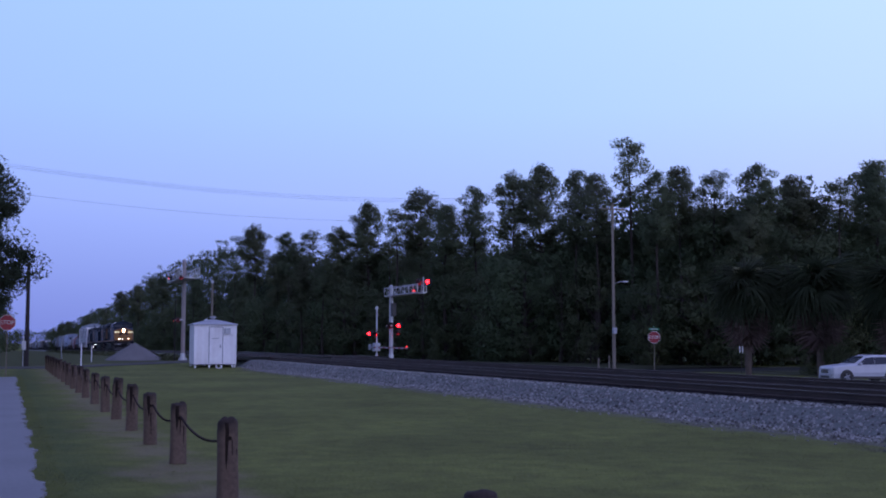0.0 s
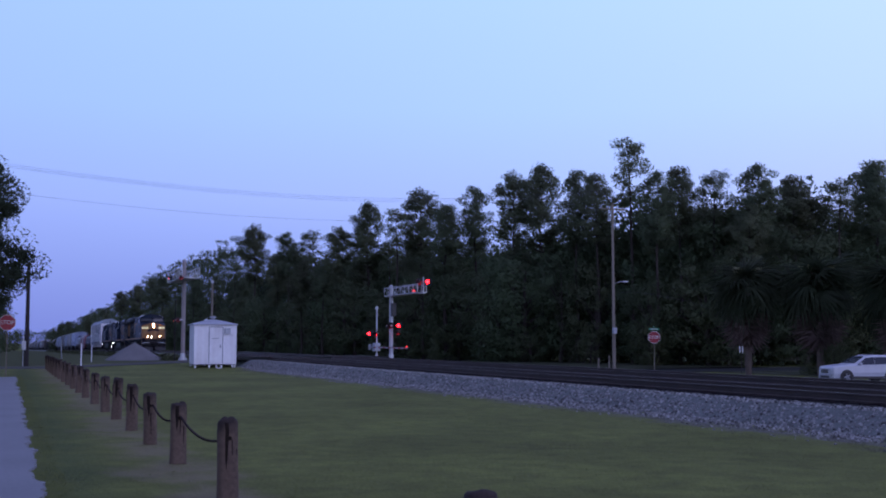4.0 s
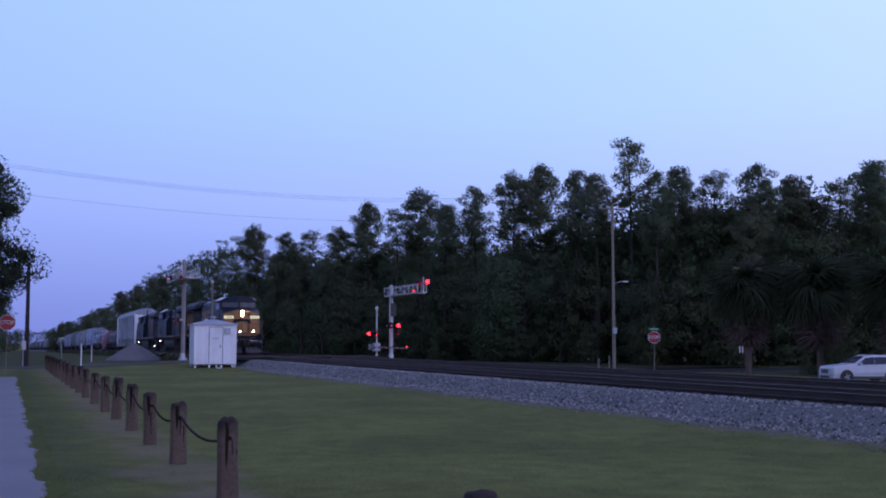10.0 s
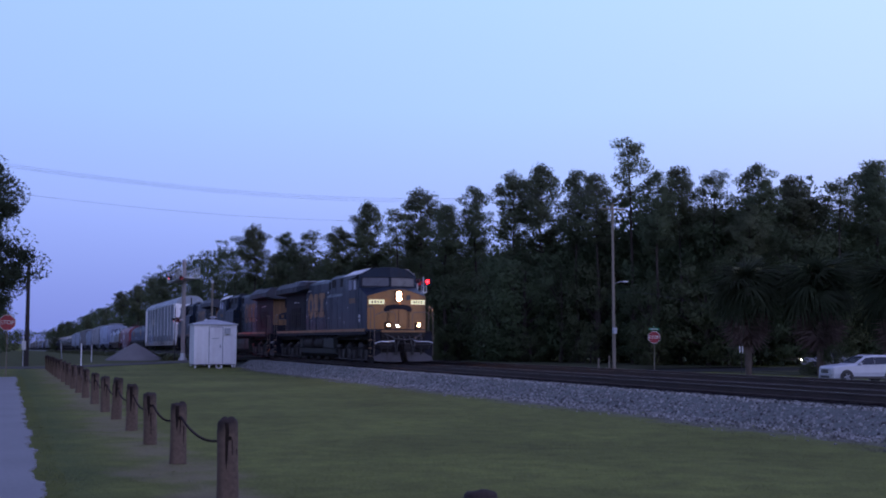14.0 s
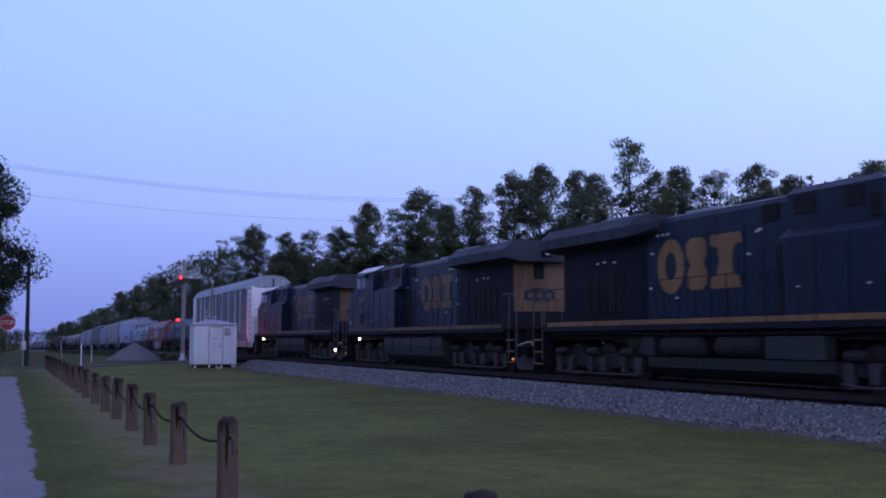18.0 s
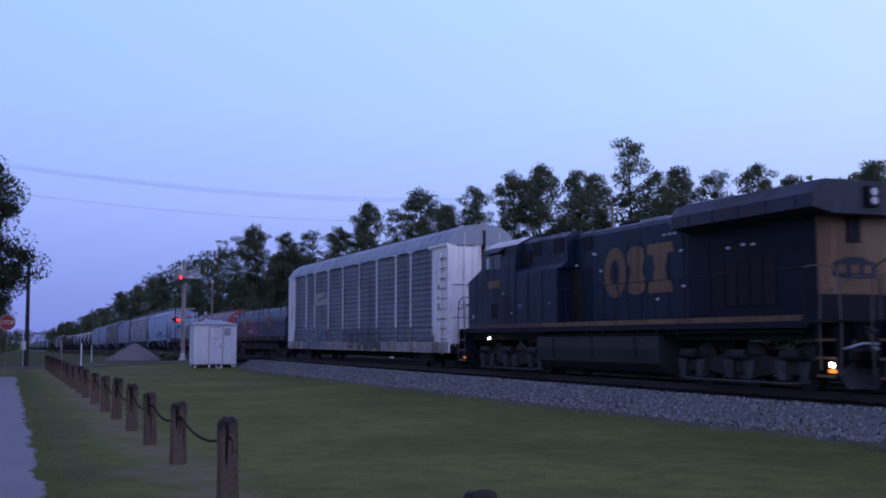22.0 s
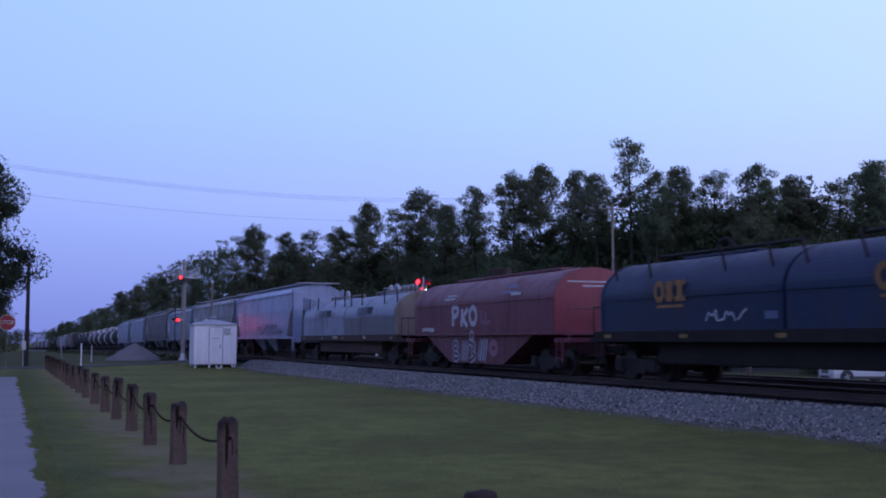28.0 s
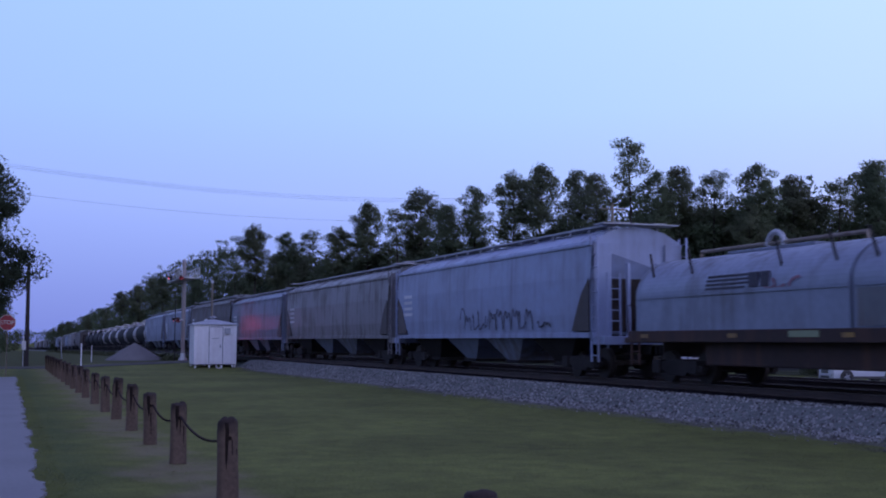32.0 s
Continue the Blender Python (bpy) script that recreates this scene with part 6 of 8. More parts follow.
        for x, z in ((-6.9, 3.42), (-6.5, 3.44), (-5.9, 3.4), (-4.9, 3.5)):
            part("stencil", boxes([(x - 0.07, x + 0.07, s * 1.006 - 0.006, s * 1.006 + 0.006, z - 0.03, z + 0.03)]), "marking", L)
    # end of the long hood
    part("end_face", boxes([(-9.19, -9.15, -0.99, 0.99, 2.14, 3.88)], 0.01), gold, L, "yellow long-hood end face")
    part("end_face_lower", boxes([(-9.19, -9.15, -0.99, 0.99, 1.58, 2.13)], 0.01), "navydark", L)
    part("end_column", boxes([(-9.24, -9.19, -0.16, 0.2, 3.3, 4.0)], 0.01), "navydark", L, "dark centre column")
    hb = part("rear_lamp_box", boxes([(-9.86, -9.74, -0.16, 0.16, 4.04, 4.5)], 0.02), "navydark", L)
    for z in (4.17, 4.37):
        bm = bmesh.new()
        rod(bm, (-9.86, 0, z), (-9.9, 0, z), 0.085, 0.085, 14)
        part("rear_headlight", bm, "paleglass", hb, "unlit pale rear headlight")
    bm = bmesh.new()
    prism(bm, [(-0.62, 2.55), (-0.3, 2.5), (0.3, 2.5), (0.62, 2.55), (0.58, 2.86), (0.2, 2.98), (-0.2, 2.98), (-0.58, 2.86)], -9.2, -9.192)
    part("end_emblem", bm, "navy", L, "dark blue emblem patch")
    for y in (-0.35, 0.0, 0.35):
        part("emblem_gap", boxes([(-9.206, -9.2, y - 0.1, y + 0.1, 2.62, 2.8)], 0.0), gold, L)
    part("end_step_lamp", boxes([(-9.24, -9.19, 0.62, 0.7, 2.2, 2.28)]), "cabglass", L)
    # cab with a ridged front
    cab = bmesh.new()
    wedge(cab, both_sides([(0, 1.56), (1.52, 1.56), (1.52, 3.72), (1.46, 4.36), (0.92, 4.64), (0.35, 4.72), (0, 4.73)]), lambda y: (5.6, 0), lambda y: (pane_x(y), 0))
    part("cab", cab, "navy", L)
    for s in (-1, 1):
        # sky light on the sloping roof flank, put in as a white panel
        bm = bmesh.new()
        q = [(5.65, s * 1.45, 4.37), (8.42, s * 1.45, 4.37), (8.52, s * 0.93, 4.645), (5.65, s * 0.93, 4.645)]
        loft(bm, [q, [(p[0], p[1] + s * 0.012, p[2] + 0.02) for p in q]])
        part("roof_side_panel", bm, "postwhite", L, "white panel painted as sky light on the cab roof flank")
        bm = bmesh.new()
        q = [(6.55, s * 1.47, 4.34), (8.2, s * 1.47, 4.34), (8.1, s * 1.68, 4.17), (6.65, s * 1.68, 4.17)]
        loft(bm, [q, [(p[0], p[1], p[2] + 0.02) for p in q]])
        part("sun_shade", bm, "wingblue", L, "sloping side window shade")
        for a, b, z0, z1 in ((6.75, 8.12, 3.62, 4.14), (4.95, 6.2, 3.5, 4.14)):
            yy = 1.515 if a > 6 else 1.50
            if a > 6:
                win = part("side_window", boxes([(a, b, s * yy - 0.015, s * yy + 0.015, z0, z1)], 0.01), "glass", L, "dark cab side window")
                part("window_divider", boxes([((a + b) / 2 - 0.025, (a + b) / 2 + 0.025, s * 1.53 - 0.012, s * 1.53 + 0.012, z0, z1)]), "navydark", win)
                # light on the glass, drawn as a pale patch
                part("window_curtain", boxes([(b - 0.34, b - 0.14, s * 1.534 - 0.008, s * 1.534 + 0.008, z0 + 0.05, z1 - 0.06)]), "paleglass", win, "pale patch painted as light on the pane")
            else:
                # shade behind the cab, painted as a flat dark panel
                part("side_recess", boxes([(a, b, s * 1.24 - 0.015, s * 1.24 + 0.015, z0 + 0.15, z1)], 0.01), "under", L, "flat dark panel painted as shade behind the cab")
        if lead:
            for z in (2.02, 2.22):
                part("builder_plate", boxes([(8.55, 8.75, s * 1.525 - 0.01, s * 1.525 + 0.01, z, z + 0.16)]), "marking", L, "small white safety plate")
        else:
            part("side_hatch", boxes([(7.1, 7.62, s * 1.52 - 0.012, s * 1.52 + 0.012, 1.88, 2.42)], 0.01), "under", L, "small dark side hatch")
            part("builder_plate", boxes([(9.3, 9.38, s * 1.5 - 0.01, s * 1.5 + 0.01, 1.92, 2.06)]), "marking", L, "small white safety plate")
        part("cab_number_bar", boxes([(6.85, 7.9, s * 1.526 - 0.008, s * 1.526 + 0.008, 2.96, 3.22)]), "golddull", L, "faded yellow number bar")
    for y0, y1 in ((-1.34, -0.07), (0.07, 1.34)):
        frame_bm = front_piece(pane_x, quad(y0 - 0.05, y1 + 0.05, 3.74, 4.24), 0.0, 0.012)
        fr = part("windshield_frame", frame_bm, "navydark", L)
        part("windshield", front_piece(pane_x, quad(y0, y1, 3.79, 4.19), 0.012, 0.022), "cabglass", fr, "grey reflecting windshield pane")
        bm = bmesh.new()
        ym = (y0 + y1) / 2
        rod(bm, (pane_x(ym) + 0.04, ym, 3.8), (pane_x(ym + 0.2) + 0.04, ym + 0.2, 4.08), 0.012, 0.012, 6)
        part("wiper", bm, "black", fr)
    # nose: the top slopes down to a gabled golden face
    half = [(0, 1.56), (1.5, 1.56), (1.5, 3.27), (0.42, 3.57), (0, 3.6)]
    nose = bmesh.new()
    wedge(nose, both_sides(half), lambda y: (8.4, 0.46 if abs(y) > 1 else 0.2), lambda y: (nose_x(y), 0))
    part("nose", nose, "navy", L)
    inset = [(y * 0.985, max(z, 1.66) - (0.02 if z > 2 else 0)) for y, z in half]
    for s in (-1, 1):
        part("nose_face", front_piece(nose_x, [(s * y, z) for y, z in inset], 0.004, 0.035), gold, L, "golden-yellow nose face")
    door = part("nose_door", front_piece(nose_x, quad(-0.44, -0.001, 1.68, 2.78), 0.036, 0.055), gold, L, "yellow nose door")
    part("door_leaf", front_piece(nose_x, quad(0.001, 0.44, 1.68, 2.78), 0.036, 0.055), gold, door)
    for y in (-0.46, 0.46, 0.0):
        part("door_seam", front_piece(nose_x, quad(y - 0.012, y + 0.012, 1.68, 2.8), 0.055, 0.06), "navydark", door)
    for s in (-1, 1):
        arch = [(0.0, 2.62), (0.3, 2.6), (0.66, 2.46), (0.74, 2.62), (0.6, 2.78), (0.3, 2.84), (0.0, 2.84)]
        part("nose_emblem", front_piece(nose_x, [(s * y, z) for y, z in arch], 0.06, 0.068), "navydark", L, "dark arched emblem")
    part("headlight_box", boxes([(10.06, 10.16, -0.17, 0.17, 2.98, 3.5)], 0.03), "navydark", L)
    for z in (3.12, 3.35):
        bm = bmesh.new()
        rod(bm, (10.16, 0, z), (10.2, 0, z), 0.1, 0.1, 20)
        part("headlight", bm, "headlight" if lead else "cabglass", L, "bright lit headlight" if lead else "unlit headlight")
    part("nose_vent", front_piece(nose_x, quad(0.42, 0.64, 3.05, 3.3), 0.036, 0.05), "black", L)
    for s in (-1, 1):
        nb = part("number_board", front_piece(nose_x, quad(s * 1.42, s * 0.68, 2.86, 3.07), 0.036, 0.07), "numglow" if lead else "cabglass", L, "lit number board" if lead else "unlit number board")
        for k in range(4):
            yk = s * 1.05 - 0.25 + 0.14 * k
            part("number_bar", front_piece(nose_x, quad(yk, yk + 0.08, 2.91, 3.02), 0.07, 0.075), "black", nb)
        # grab irons down the nose
        bm = bmesh.new()
        tube(bm, [(nose_x(0.55) + 0.04, s * 0.55, 1.75), (nose_x(0.55) + 0.1, s * 0.55, 1.85), (nose_x(0.55) + 0.1, s * 0.55, 2.4), (nose_x(0.55) + 0.04, s * 0.55, 2.5)], 0.016, 6)
        part("grab_iron", bm, "truckgrey", L)
        dl = part("ditch_lamp_box", boxes([(10.66, 10.88, s * 0.76 - 0.14, s * 0.76 + 0.14, 1.58, 1.98)], 0.03), "under", L)
        bm = bmesh.new()
        rod(bm, (10.88, s * 0.76, 1.84), (10.92, s * 0.76, 1.84), 0.07, 0.07, 16)
        part("ditch_lamp", bm, "ditch" if lead else "cabglass", dl, "lit ditch lamp" if lead else "unlit ditch lamp")
        # end steps: an open well with treads and a pale edge on each
        for end, ex in ((1, 10.42), (-1, -10.0)):
            st = part("step_well", boxes([(ex - 0.34, ex - 0.3, s * 1.3 - 0.2, s * 1.3 + 0.2, 0.32, 1.5), (ex + 0.3, ex + 0.34, s * 1.3 - 0.2, s * 1.3 + 0.2, 0.32, 1.5), (ex - 0.3, ex + 0.3, s * 1.1 - 0.015, s * 1.1 + 0.015, 0.32, 1.5)]), "navydark", L, "open step well")
            for z in (0.36, 0.74, 1.12):
                part("step", boxes([(ex - 0.3, ex + 0.3, s * 1.34 - 0.16, s * 1.34 + 0.16, z, z + 0.03)]), "under", st)
                part("step_edge", boxes([(ex - 0.3, ex + 0.3, s * 1.5 - 0.012, s * 1.5 + 0.012, z - 0.01, z + 0.045)]), "golddull", st, "worn yellow step edge")
            # glowing bar added for the amber pool of light on the steps
            if not lead:
                part("step_light", boxes([(ex - 0.26, ex + 0.02, s * 1.42 - 0.03, s * 1.42 + 0.03, 0.44, 0.52)], 0.02), "amberglow", st, "glowing bar for the amber pool of light on the steps")
        # hooped end rails that run down beside the steps
        for e, x0, x1 in ((1, 9.84, 10.92), (-1, -9.3, -10.42)):
            bm = bmesh.new()
            tube(bm, [(x0, s * 1.47, 2.72), (x0 + (x1 - x0) * 0.6, s * 1.47, 2.74), (x1 - e * 0.08, s * 1.47, 2.6), (x1, s * 1.47, 2.3), (x1 + e * 0.03, s * 1.47, 1.2), (x1 - e * 0.02, s * 1.47, 0.4)], 0.02, 8)
            part("end_handrail", bm, "railpale", L, "pale worn end handrail")
            bm = bmesh.new()
            tube(bm, [(x1 - e * 0.62, s * 1.47, 0.5), (x1 - e * 0.64, s * 1.47, 1.5), (x1 - e * 0.6, s * 1.47, 2.1), (x1 - e * 0.56, s * 1.47, 2.72)], 0.02, 8)
            part("end_handrail", bm, "railpale", L)
            bm = bmesh.new()
            tube(bm, [(x1, s * 1.44, 2.3), (x1 + e * 0.04, s * 1.1, 2.46), (x1 + e * 0.04, s * 0.5, 2.46), (x1 + e * 0.04, s * 0.42, 2.3), (x1, s * 0.42, 1.56)], 0.018, 8)
            part("end_handrail", bm, "railpale", L)
        handrail(L, [(x, s * 1.49, 2.72) for x in (-9.3, -7.7, -6.1, -4.5, -2.9, -1.3, 0.3, 1.9, 2.45)], 1.55, "truckgrey", "handrail", 0.014)
    if lead:
        bm = bmesh.new()
        rod(bm, (10.86, -0.3, 1.8), (10.9, -0.3, 1.8), 0.055, 0.06, 12)
        part("walkway_lamp", bm, "stepglow", L, "small lit white lamp")
    part("front_platform", boxes([(9.75, 10.86, -1.45, 1.45, 1.5, 1.56), (10.78, 10.86, -1.1, 1.1, 1.3, 1.5)], 0.01), "under", L)
    part("platform_edge", boxes([(10.86, 10.875, -1.1, 1.1, 1.5, 1.6)]), gold if lead else "golddull", L, "yellow platform edge")
    part("rear_platform", boxes([(-10.4, -9.15, -1.45, 1.45, 1.5, 1.56), (-10.42, -10.34, -1.1, 1.1, 1.3, 1.5)], 0.01), "under", L)
    # pilots: end plate, curved plow blades and hose clutter
    for e, ex in ((1, 10.76), (-1, -10.4)):
        part("pilot_plate", boxes([(min(ex, ex + e * 0.05), max(ex, ex + e * 0.05), -1.05, 1.05, 0.55, 1.3)], 0.01), "under", L)
        for s in (-1, 1):
            bm = bmesh.new()
            rows = []
            for z, fx in ((0.74, 0.02), (0.55, 0.06), (0.36, 0.14), (0.2, 0.26), (0.12, 0.36)):
                rows.append([(ex + e * fx, s * 0.16, z), (ex + e * (fx - 0.02), s * 0.8, z), (ex + e * (fx - 0.16), s * 1.46, z + 0.03), (ex + e * (fx - 0.19), s * 1.46, z + 0.03), (ex + e * (fx - 0.05), s * 0.8, z), (ex + e * (fx - 0.03), s * 0.16, z)])
            loft(bm, rows)
            part("plow_blade", bm, "plowgrey", L, "scuffed grey plow blade")
            bm = bmesh.new()
            tube(bm, [(ex + e * 0.1, s * 0.5, 1.12), (ex + e * 0.32, s * 0.55, 1.08), (ex + e * 0.34, s * 0.8, 1.06), (ex + e * 0.34, s * 1.2, 1.06), (ex + e * 0.28, s * 1.4, 1.0), (ex + e * 0.05, s * 1.42, 0.95)], 0.026, 8)
            part("uncoupling_lever", bm, "marking", L, "pale uncoupling lever")
            bm = bmesh.new()
            rows = [[(ex + e * dx, s * y, z) for dx, y, z in ((0.06, 0.55, 0.98), (0.3, 0.6, 0.9), (0.3, 1.32, 0.9), (0.06, 1.38, 0.98))], [(ex + e * dx, s * y, z) for dx, y, z in ((0.06, 0.6, 0.72), (0.22, 0.68, 0.72), (0.22, 1.2, 0.72), (0.06, 1.3, 0.72))]]
            loft(bm, rows)
            part("hose_tray", bm, "black", L)
        for k in range(7):
            y = -0.84 + 0.28 * k
            bm = bmesh.new()
            sag = 0.1 * math.sin(k * 2.1)
            tube(bm, [(ex + e * 0.05, y, 1.36), (ex + e * 0.2, y + 0.03, 1.2), (ex + e * 0.3, y + sag, 0.86), (ex + e * 0.26, y + sag * 1.4, 0.56), (ex + e * 0.18, y + sag, 0.46)], 0.03, 8)
            part("air_hose", bm, "black", L)
        bm = bmesh.new()
        tube(bm, [(ex + e * 0.08, -0.9, 1.42), (ex + e * 0.26, -0.5, 1.2), (ex + e * 0.3, 0, 1.14), (ex + e * 0.26, 0.5, 1.2), (ex + e * 0.08, 0.9, 1.42)], 0.035, 8)
        part("control_cable", bm, "black", L)
        coupler(L, 11.4 if e > 0 else -11.15, e)
    # fuel tank: slab-sided with a rounded belly; the right side carries reservoirs and boxes
    tank = bmesh.new()
    prism(tank, [(-1.43, 0.68), (-0.8, 0.7), (-0.8, 1.2), (1.47, 1.24), (1.5, 0.9), (1.44, 0.5), (1.2, 0.26), (0.9, 0.22), (-1.1, 0.22), (-1.4, 0.42)], -3.4, 4.0)
    part("fuel_tank", tank, "tankgrey", L, "grey-green fuel tank")
    for x in (-2.2, 0.3, 2.8):
        part("tank_strap", boxes([(x - 0.04, x + 0.04, 1.485, 1.505, 0.6, 1.2)]), "under", L)
    for a, b in ((-2.9, -0.9), (-0.4, 1.57)):
        bm = bmesh.new()
        loft(bm, [[(x, -1.18 + 0.29 * k * math.cos(2 * math.pi * j / 20), 0.98 + 0.29 * k * math.sin(2 * math.pi * j / 20)) for j in range(20)] for x, k in ((a, 0.5), (a + 0.08, 0.9), (a + 0.16, 1.0), (b - 0.16, 1.0), (b - 0.08, 0.9), (b, 0.5))])
        part("air_reservoir", bm, "truckgrey", L, "grey horizontal air reservoir")
    part("battery_box", boxes([(1.72, 3.75, -1.47, -1.14, 0.7, 1.22)], 0.02), "tankgrey", L)
    part("sand_pipe_box", boxes([(-3.75, -3.1, -1.42, -1.1, 0.72, 1.22)], 0.02), "tankgrey", L)
    for s in (-1, 1):
        # small stencilled notices and latches on the hood doors
        for x, z in ((-3.5, 3.98), (-3.25, 3.98), (-3.0, 3.98), (-1.9, 3.45), (-3.8, 3.5), (-3.1, 3.52), (-2.6, 2.25), (0.55, 3.2), (1.0, 3.75), (0.9, 3.72), (2.1, 3.45), (-3.9, 2.55)):
            part("stencil", boxes([(x - 0.07, x + 0.07, s * 1.004 - 0.006, s * 1.004 + 0.006, z - 0.03, z + 0.03)]), "marking", L)
        for x, z in ((3.0, 2.3), (5.2, 2.28), (5.9, 2.05), (6.6, 2.75)):
            part("stencil", boxes([(x - 0.05, x + 0.05, s * 1.524 - 0.006, s * 1.524 + 0.006, z - 0.02, z + 0.02)]), "marking", L)
        emblem(L, -3.5 if s < 0 else 0.35, 2.42, 3.75, 1.36, s * 1.012, gold, 1 if s < 0 else -1)
        bm = bmesh.new()
        rod(bm, (7.95, s * 1.42, 1.22), (7.95, s * 1.5, 1.18), 0.034, 0.034, 14)
        part("step_lamp", bm, "cabglass" if lead else "stepglow", L, "small step lamp")
    truck(L, 6.6, 3, 2.0, 0.53)
    truck(L, -6.6, 3, 2.0, 0.53)
    return L


def autorack():
    W = empty("autorack_wagon", pose(0, TRACK_A, 0), "grey covered car-carrier wagon with white posts and graffiti", "freight wagon", "wagons of the train")
    h = 13.5
    prof_top = [(-1.47, 4.9), (-1.4, 5.08), (-1.15, 5.42), (-0.75, 5.66), (0, 5.76), (0.75, 5.66), (1.15, 5.42), (1.4, 5.08), (1.47, 4.9)]
    roof = bmesh.new()
    prism(roof, prof_top, -h, h)
    part("roof", roof, "rackroof", W, "curved galvanised roof")
    for k in range(27):
        x = -h + 0.5 + k
        bm = bmesh.new()
        prism(bm, [(p[0] * 1.008, p[1] + 0.012) for p in prof_top], x - 0.03, x + 0.03)
        part("roof_seam", bm, "rackroof", W)
    part("side_sill", boxes([(-h, h, -1.5, -1.38, 0.62, 1.06), (-h, h, 1.38, 1.5, 0.62, 1.06)], 0.01), "racksill", W, "dirty white side sill with rust")
    part("deck", boxes([(-h, h, -1.38, 1.38, 0.85, 1.0)]), "under", W)
    part("centre_sill", boxes([(-h, h, -0.4, 0.4, 0.34, 0.85)], 0.02), "under", W)
    for k in range(14):
        x = -12.6 + 1.94 * k
        part("cross_bearer", boxes([(x - 0.08, x + 0.08, -1.38, 1.38, 0.55, 0.86)]), "under", W)
    part("inner_deck", boxes([(-h + 0.4, h - 0.4, -1.3, 1.3, 2.75, 2.85)]), "under", W)
    posts = [-13.0, -12.0, -9.3, -7.3, -4.45, -1.6, 1.3, 4.13, 6.95, 8.95, 11.75, 12.95]
    # each bay has stacked ribbed screens
    rows = 17
    for s in (-1, 1):
        y = s * 1.40
        for a, b in zip(posts[1:-2], posts[2:-1]):
            bm = bmesh.new()
            z0, dz = 1.1, (4.86 - 1.1) / rows
            rib = []
            for r in range(rows):
                z = z0 + dz * r
                rib += [(y, z + 0.005), (y, z + dz * 0.62), (y + s * 0.045, z + dz * 0.68), (y + s * 0.045, z + dz * 0.8), (y, z + dz * 0.97)]
            prism(bm, rib + [(y - s * 0.03, 4.86), (y - s * 0.03, z0)], a + 0.09, b - 0.09)
            part("side_screen", bm, "rackside", W, "ribbed grey screen panel")
        for i, x in enumerate(posts[1:-1]):
            p = part("side_post", boxes([(x - 0.052, x + 0.052, y - 0.055, y + 0.055, 1.0, 4.84)], 0.01), "postwhite", W, "white upright post")
            part("post_head", boxes([(x - 0.25, x + 0.25, y - 0.08, y + 0.08, 4.84, 4.91)], 0.01), "postwhite", p)
            part("post_foot", boxes([(x - 0.12, x + 0.12, y - 0.064, y + 0.064, 1.0, 1.35), (x - 0.08, x + 0.08, y - 0.06, y + 0.06, 1.35, 1.7)], 0.02), "racksill", p)
        for x0, x1 in ((11.82, 13.5), (-13.5, -12.07)):
            part("end_panel", boxes([(x0, x1, y - 0.03, y + 0.03, 1.0, 4.88)], 0.01), "rackwhite", W, "white end side panel")
        p = part("end_pillar", boxes([(11.64, 11.84, y - 0.06, y + 0.06, 0.66, 4.84)], 0.01), "postwhite", W, "broad white end pillar")
        part("pillar_head", boxes([(11.3, 12.1, y - 0.085, y + 0.085, 4.8, 4.87)], 0.01), "postwhite", p)
        for zz, hh in ((3.15, 0.2), (2.75, 0.14), (2.3, 0.3), (1.9, 0.12)):
            part("stencil_patch", boxes([(12.2, 12.2 + hh * 1.4, y + s * 0.03 - 0.004, y + s * 0.03 + 0.004, zz, zz + hh)]), "racksill", W)
        for k in range(9):
            part("stirrup", boxes([(12.75, 13.3, y + s * 0.1 - 0.05, y + s * 0.1 + 0.05, 1.15 + 0.4 * k, 1.19 + 0.4 * k)]), "racksill", W)
        lad_x = 12.95
        ladder(W, lad_x - 0.2, y + s * 0.08, 1.0, 4.6, "rackwhite", "x", 0.42, 12)
        part("corner_post", boxes([(13.35, 13.52, y - 0.07, y + 0.09, 0.62, 4.9)], 0.01), "rackwhite", W)
        part("corner_post", boxes([(-13.52, -13.35, y - 0.07, y + 0.09, 0.62, 4.9)], 0.01), "rackwhite", W)
        part("eave_rail", boxes([(11.3, 13.5, y - 0.12, y + 0.12, 4.86, 4.95)], 0.01), "rackwhite", W)
        part("eave_rail", boxes([(-13.5, -12.6, y - 0.12, y + 0.12, 4.86, 4.95)], 0.01), "rackwhite", W)
        part("name_board", boxes([(-7.1, -4.65, y + s * 0.045 - 0.006, y + s * 0.045 + 0.006, 3.05, 3.7)]), "boardtan", W, "faded tan painted name board")
        for k, (a, b, z) in enumerate(((-6.8, -5.9, 3.3), (-6.3, -5.5, 3.42), (-5.7, -4.8, 3.38), (-5.6, -4.75, 3.48), (-5.5, -4.7, 3.58))):
            flat_shape(W, [(a, z), (b, z), (b + 0.1, z + 0.055), (a + 0.1, z + 0.055)], y + s * 0.052, "scrawl", "name_stripe", "dark slanted emblem stripe")
        for k in range(10):
            x = -12.6 + 2.75 * k
            part("reflector", boxes([(x, x + 0.4, s * 1.5 - 0.006, s * 1.5 + 0.006, 0.72, 0.82)]), "reflector", W)
    for e in (-1, 1):
        face = bmesh.new()
        prism(face, [(-1.45, 0.95), (1.45, 0.95), (1.45, 4.9), (1.12, 5.4), (0.74, 5.63), (0, 5.73), (-0.74, 5.63), (-1.12, 5.4), (-1.45, 4.9)], e * 13.42 - 0.03, e * 13.42 + 0.03)
        part("end_door", face, "rackwhite", W, "white end door with rust stains")
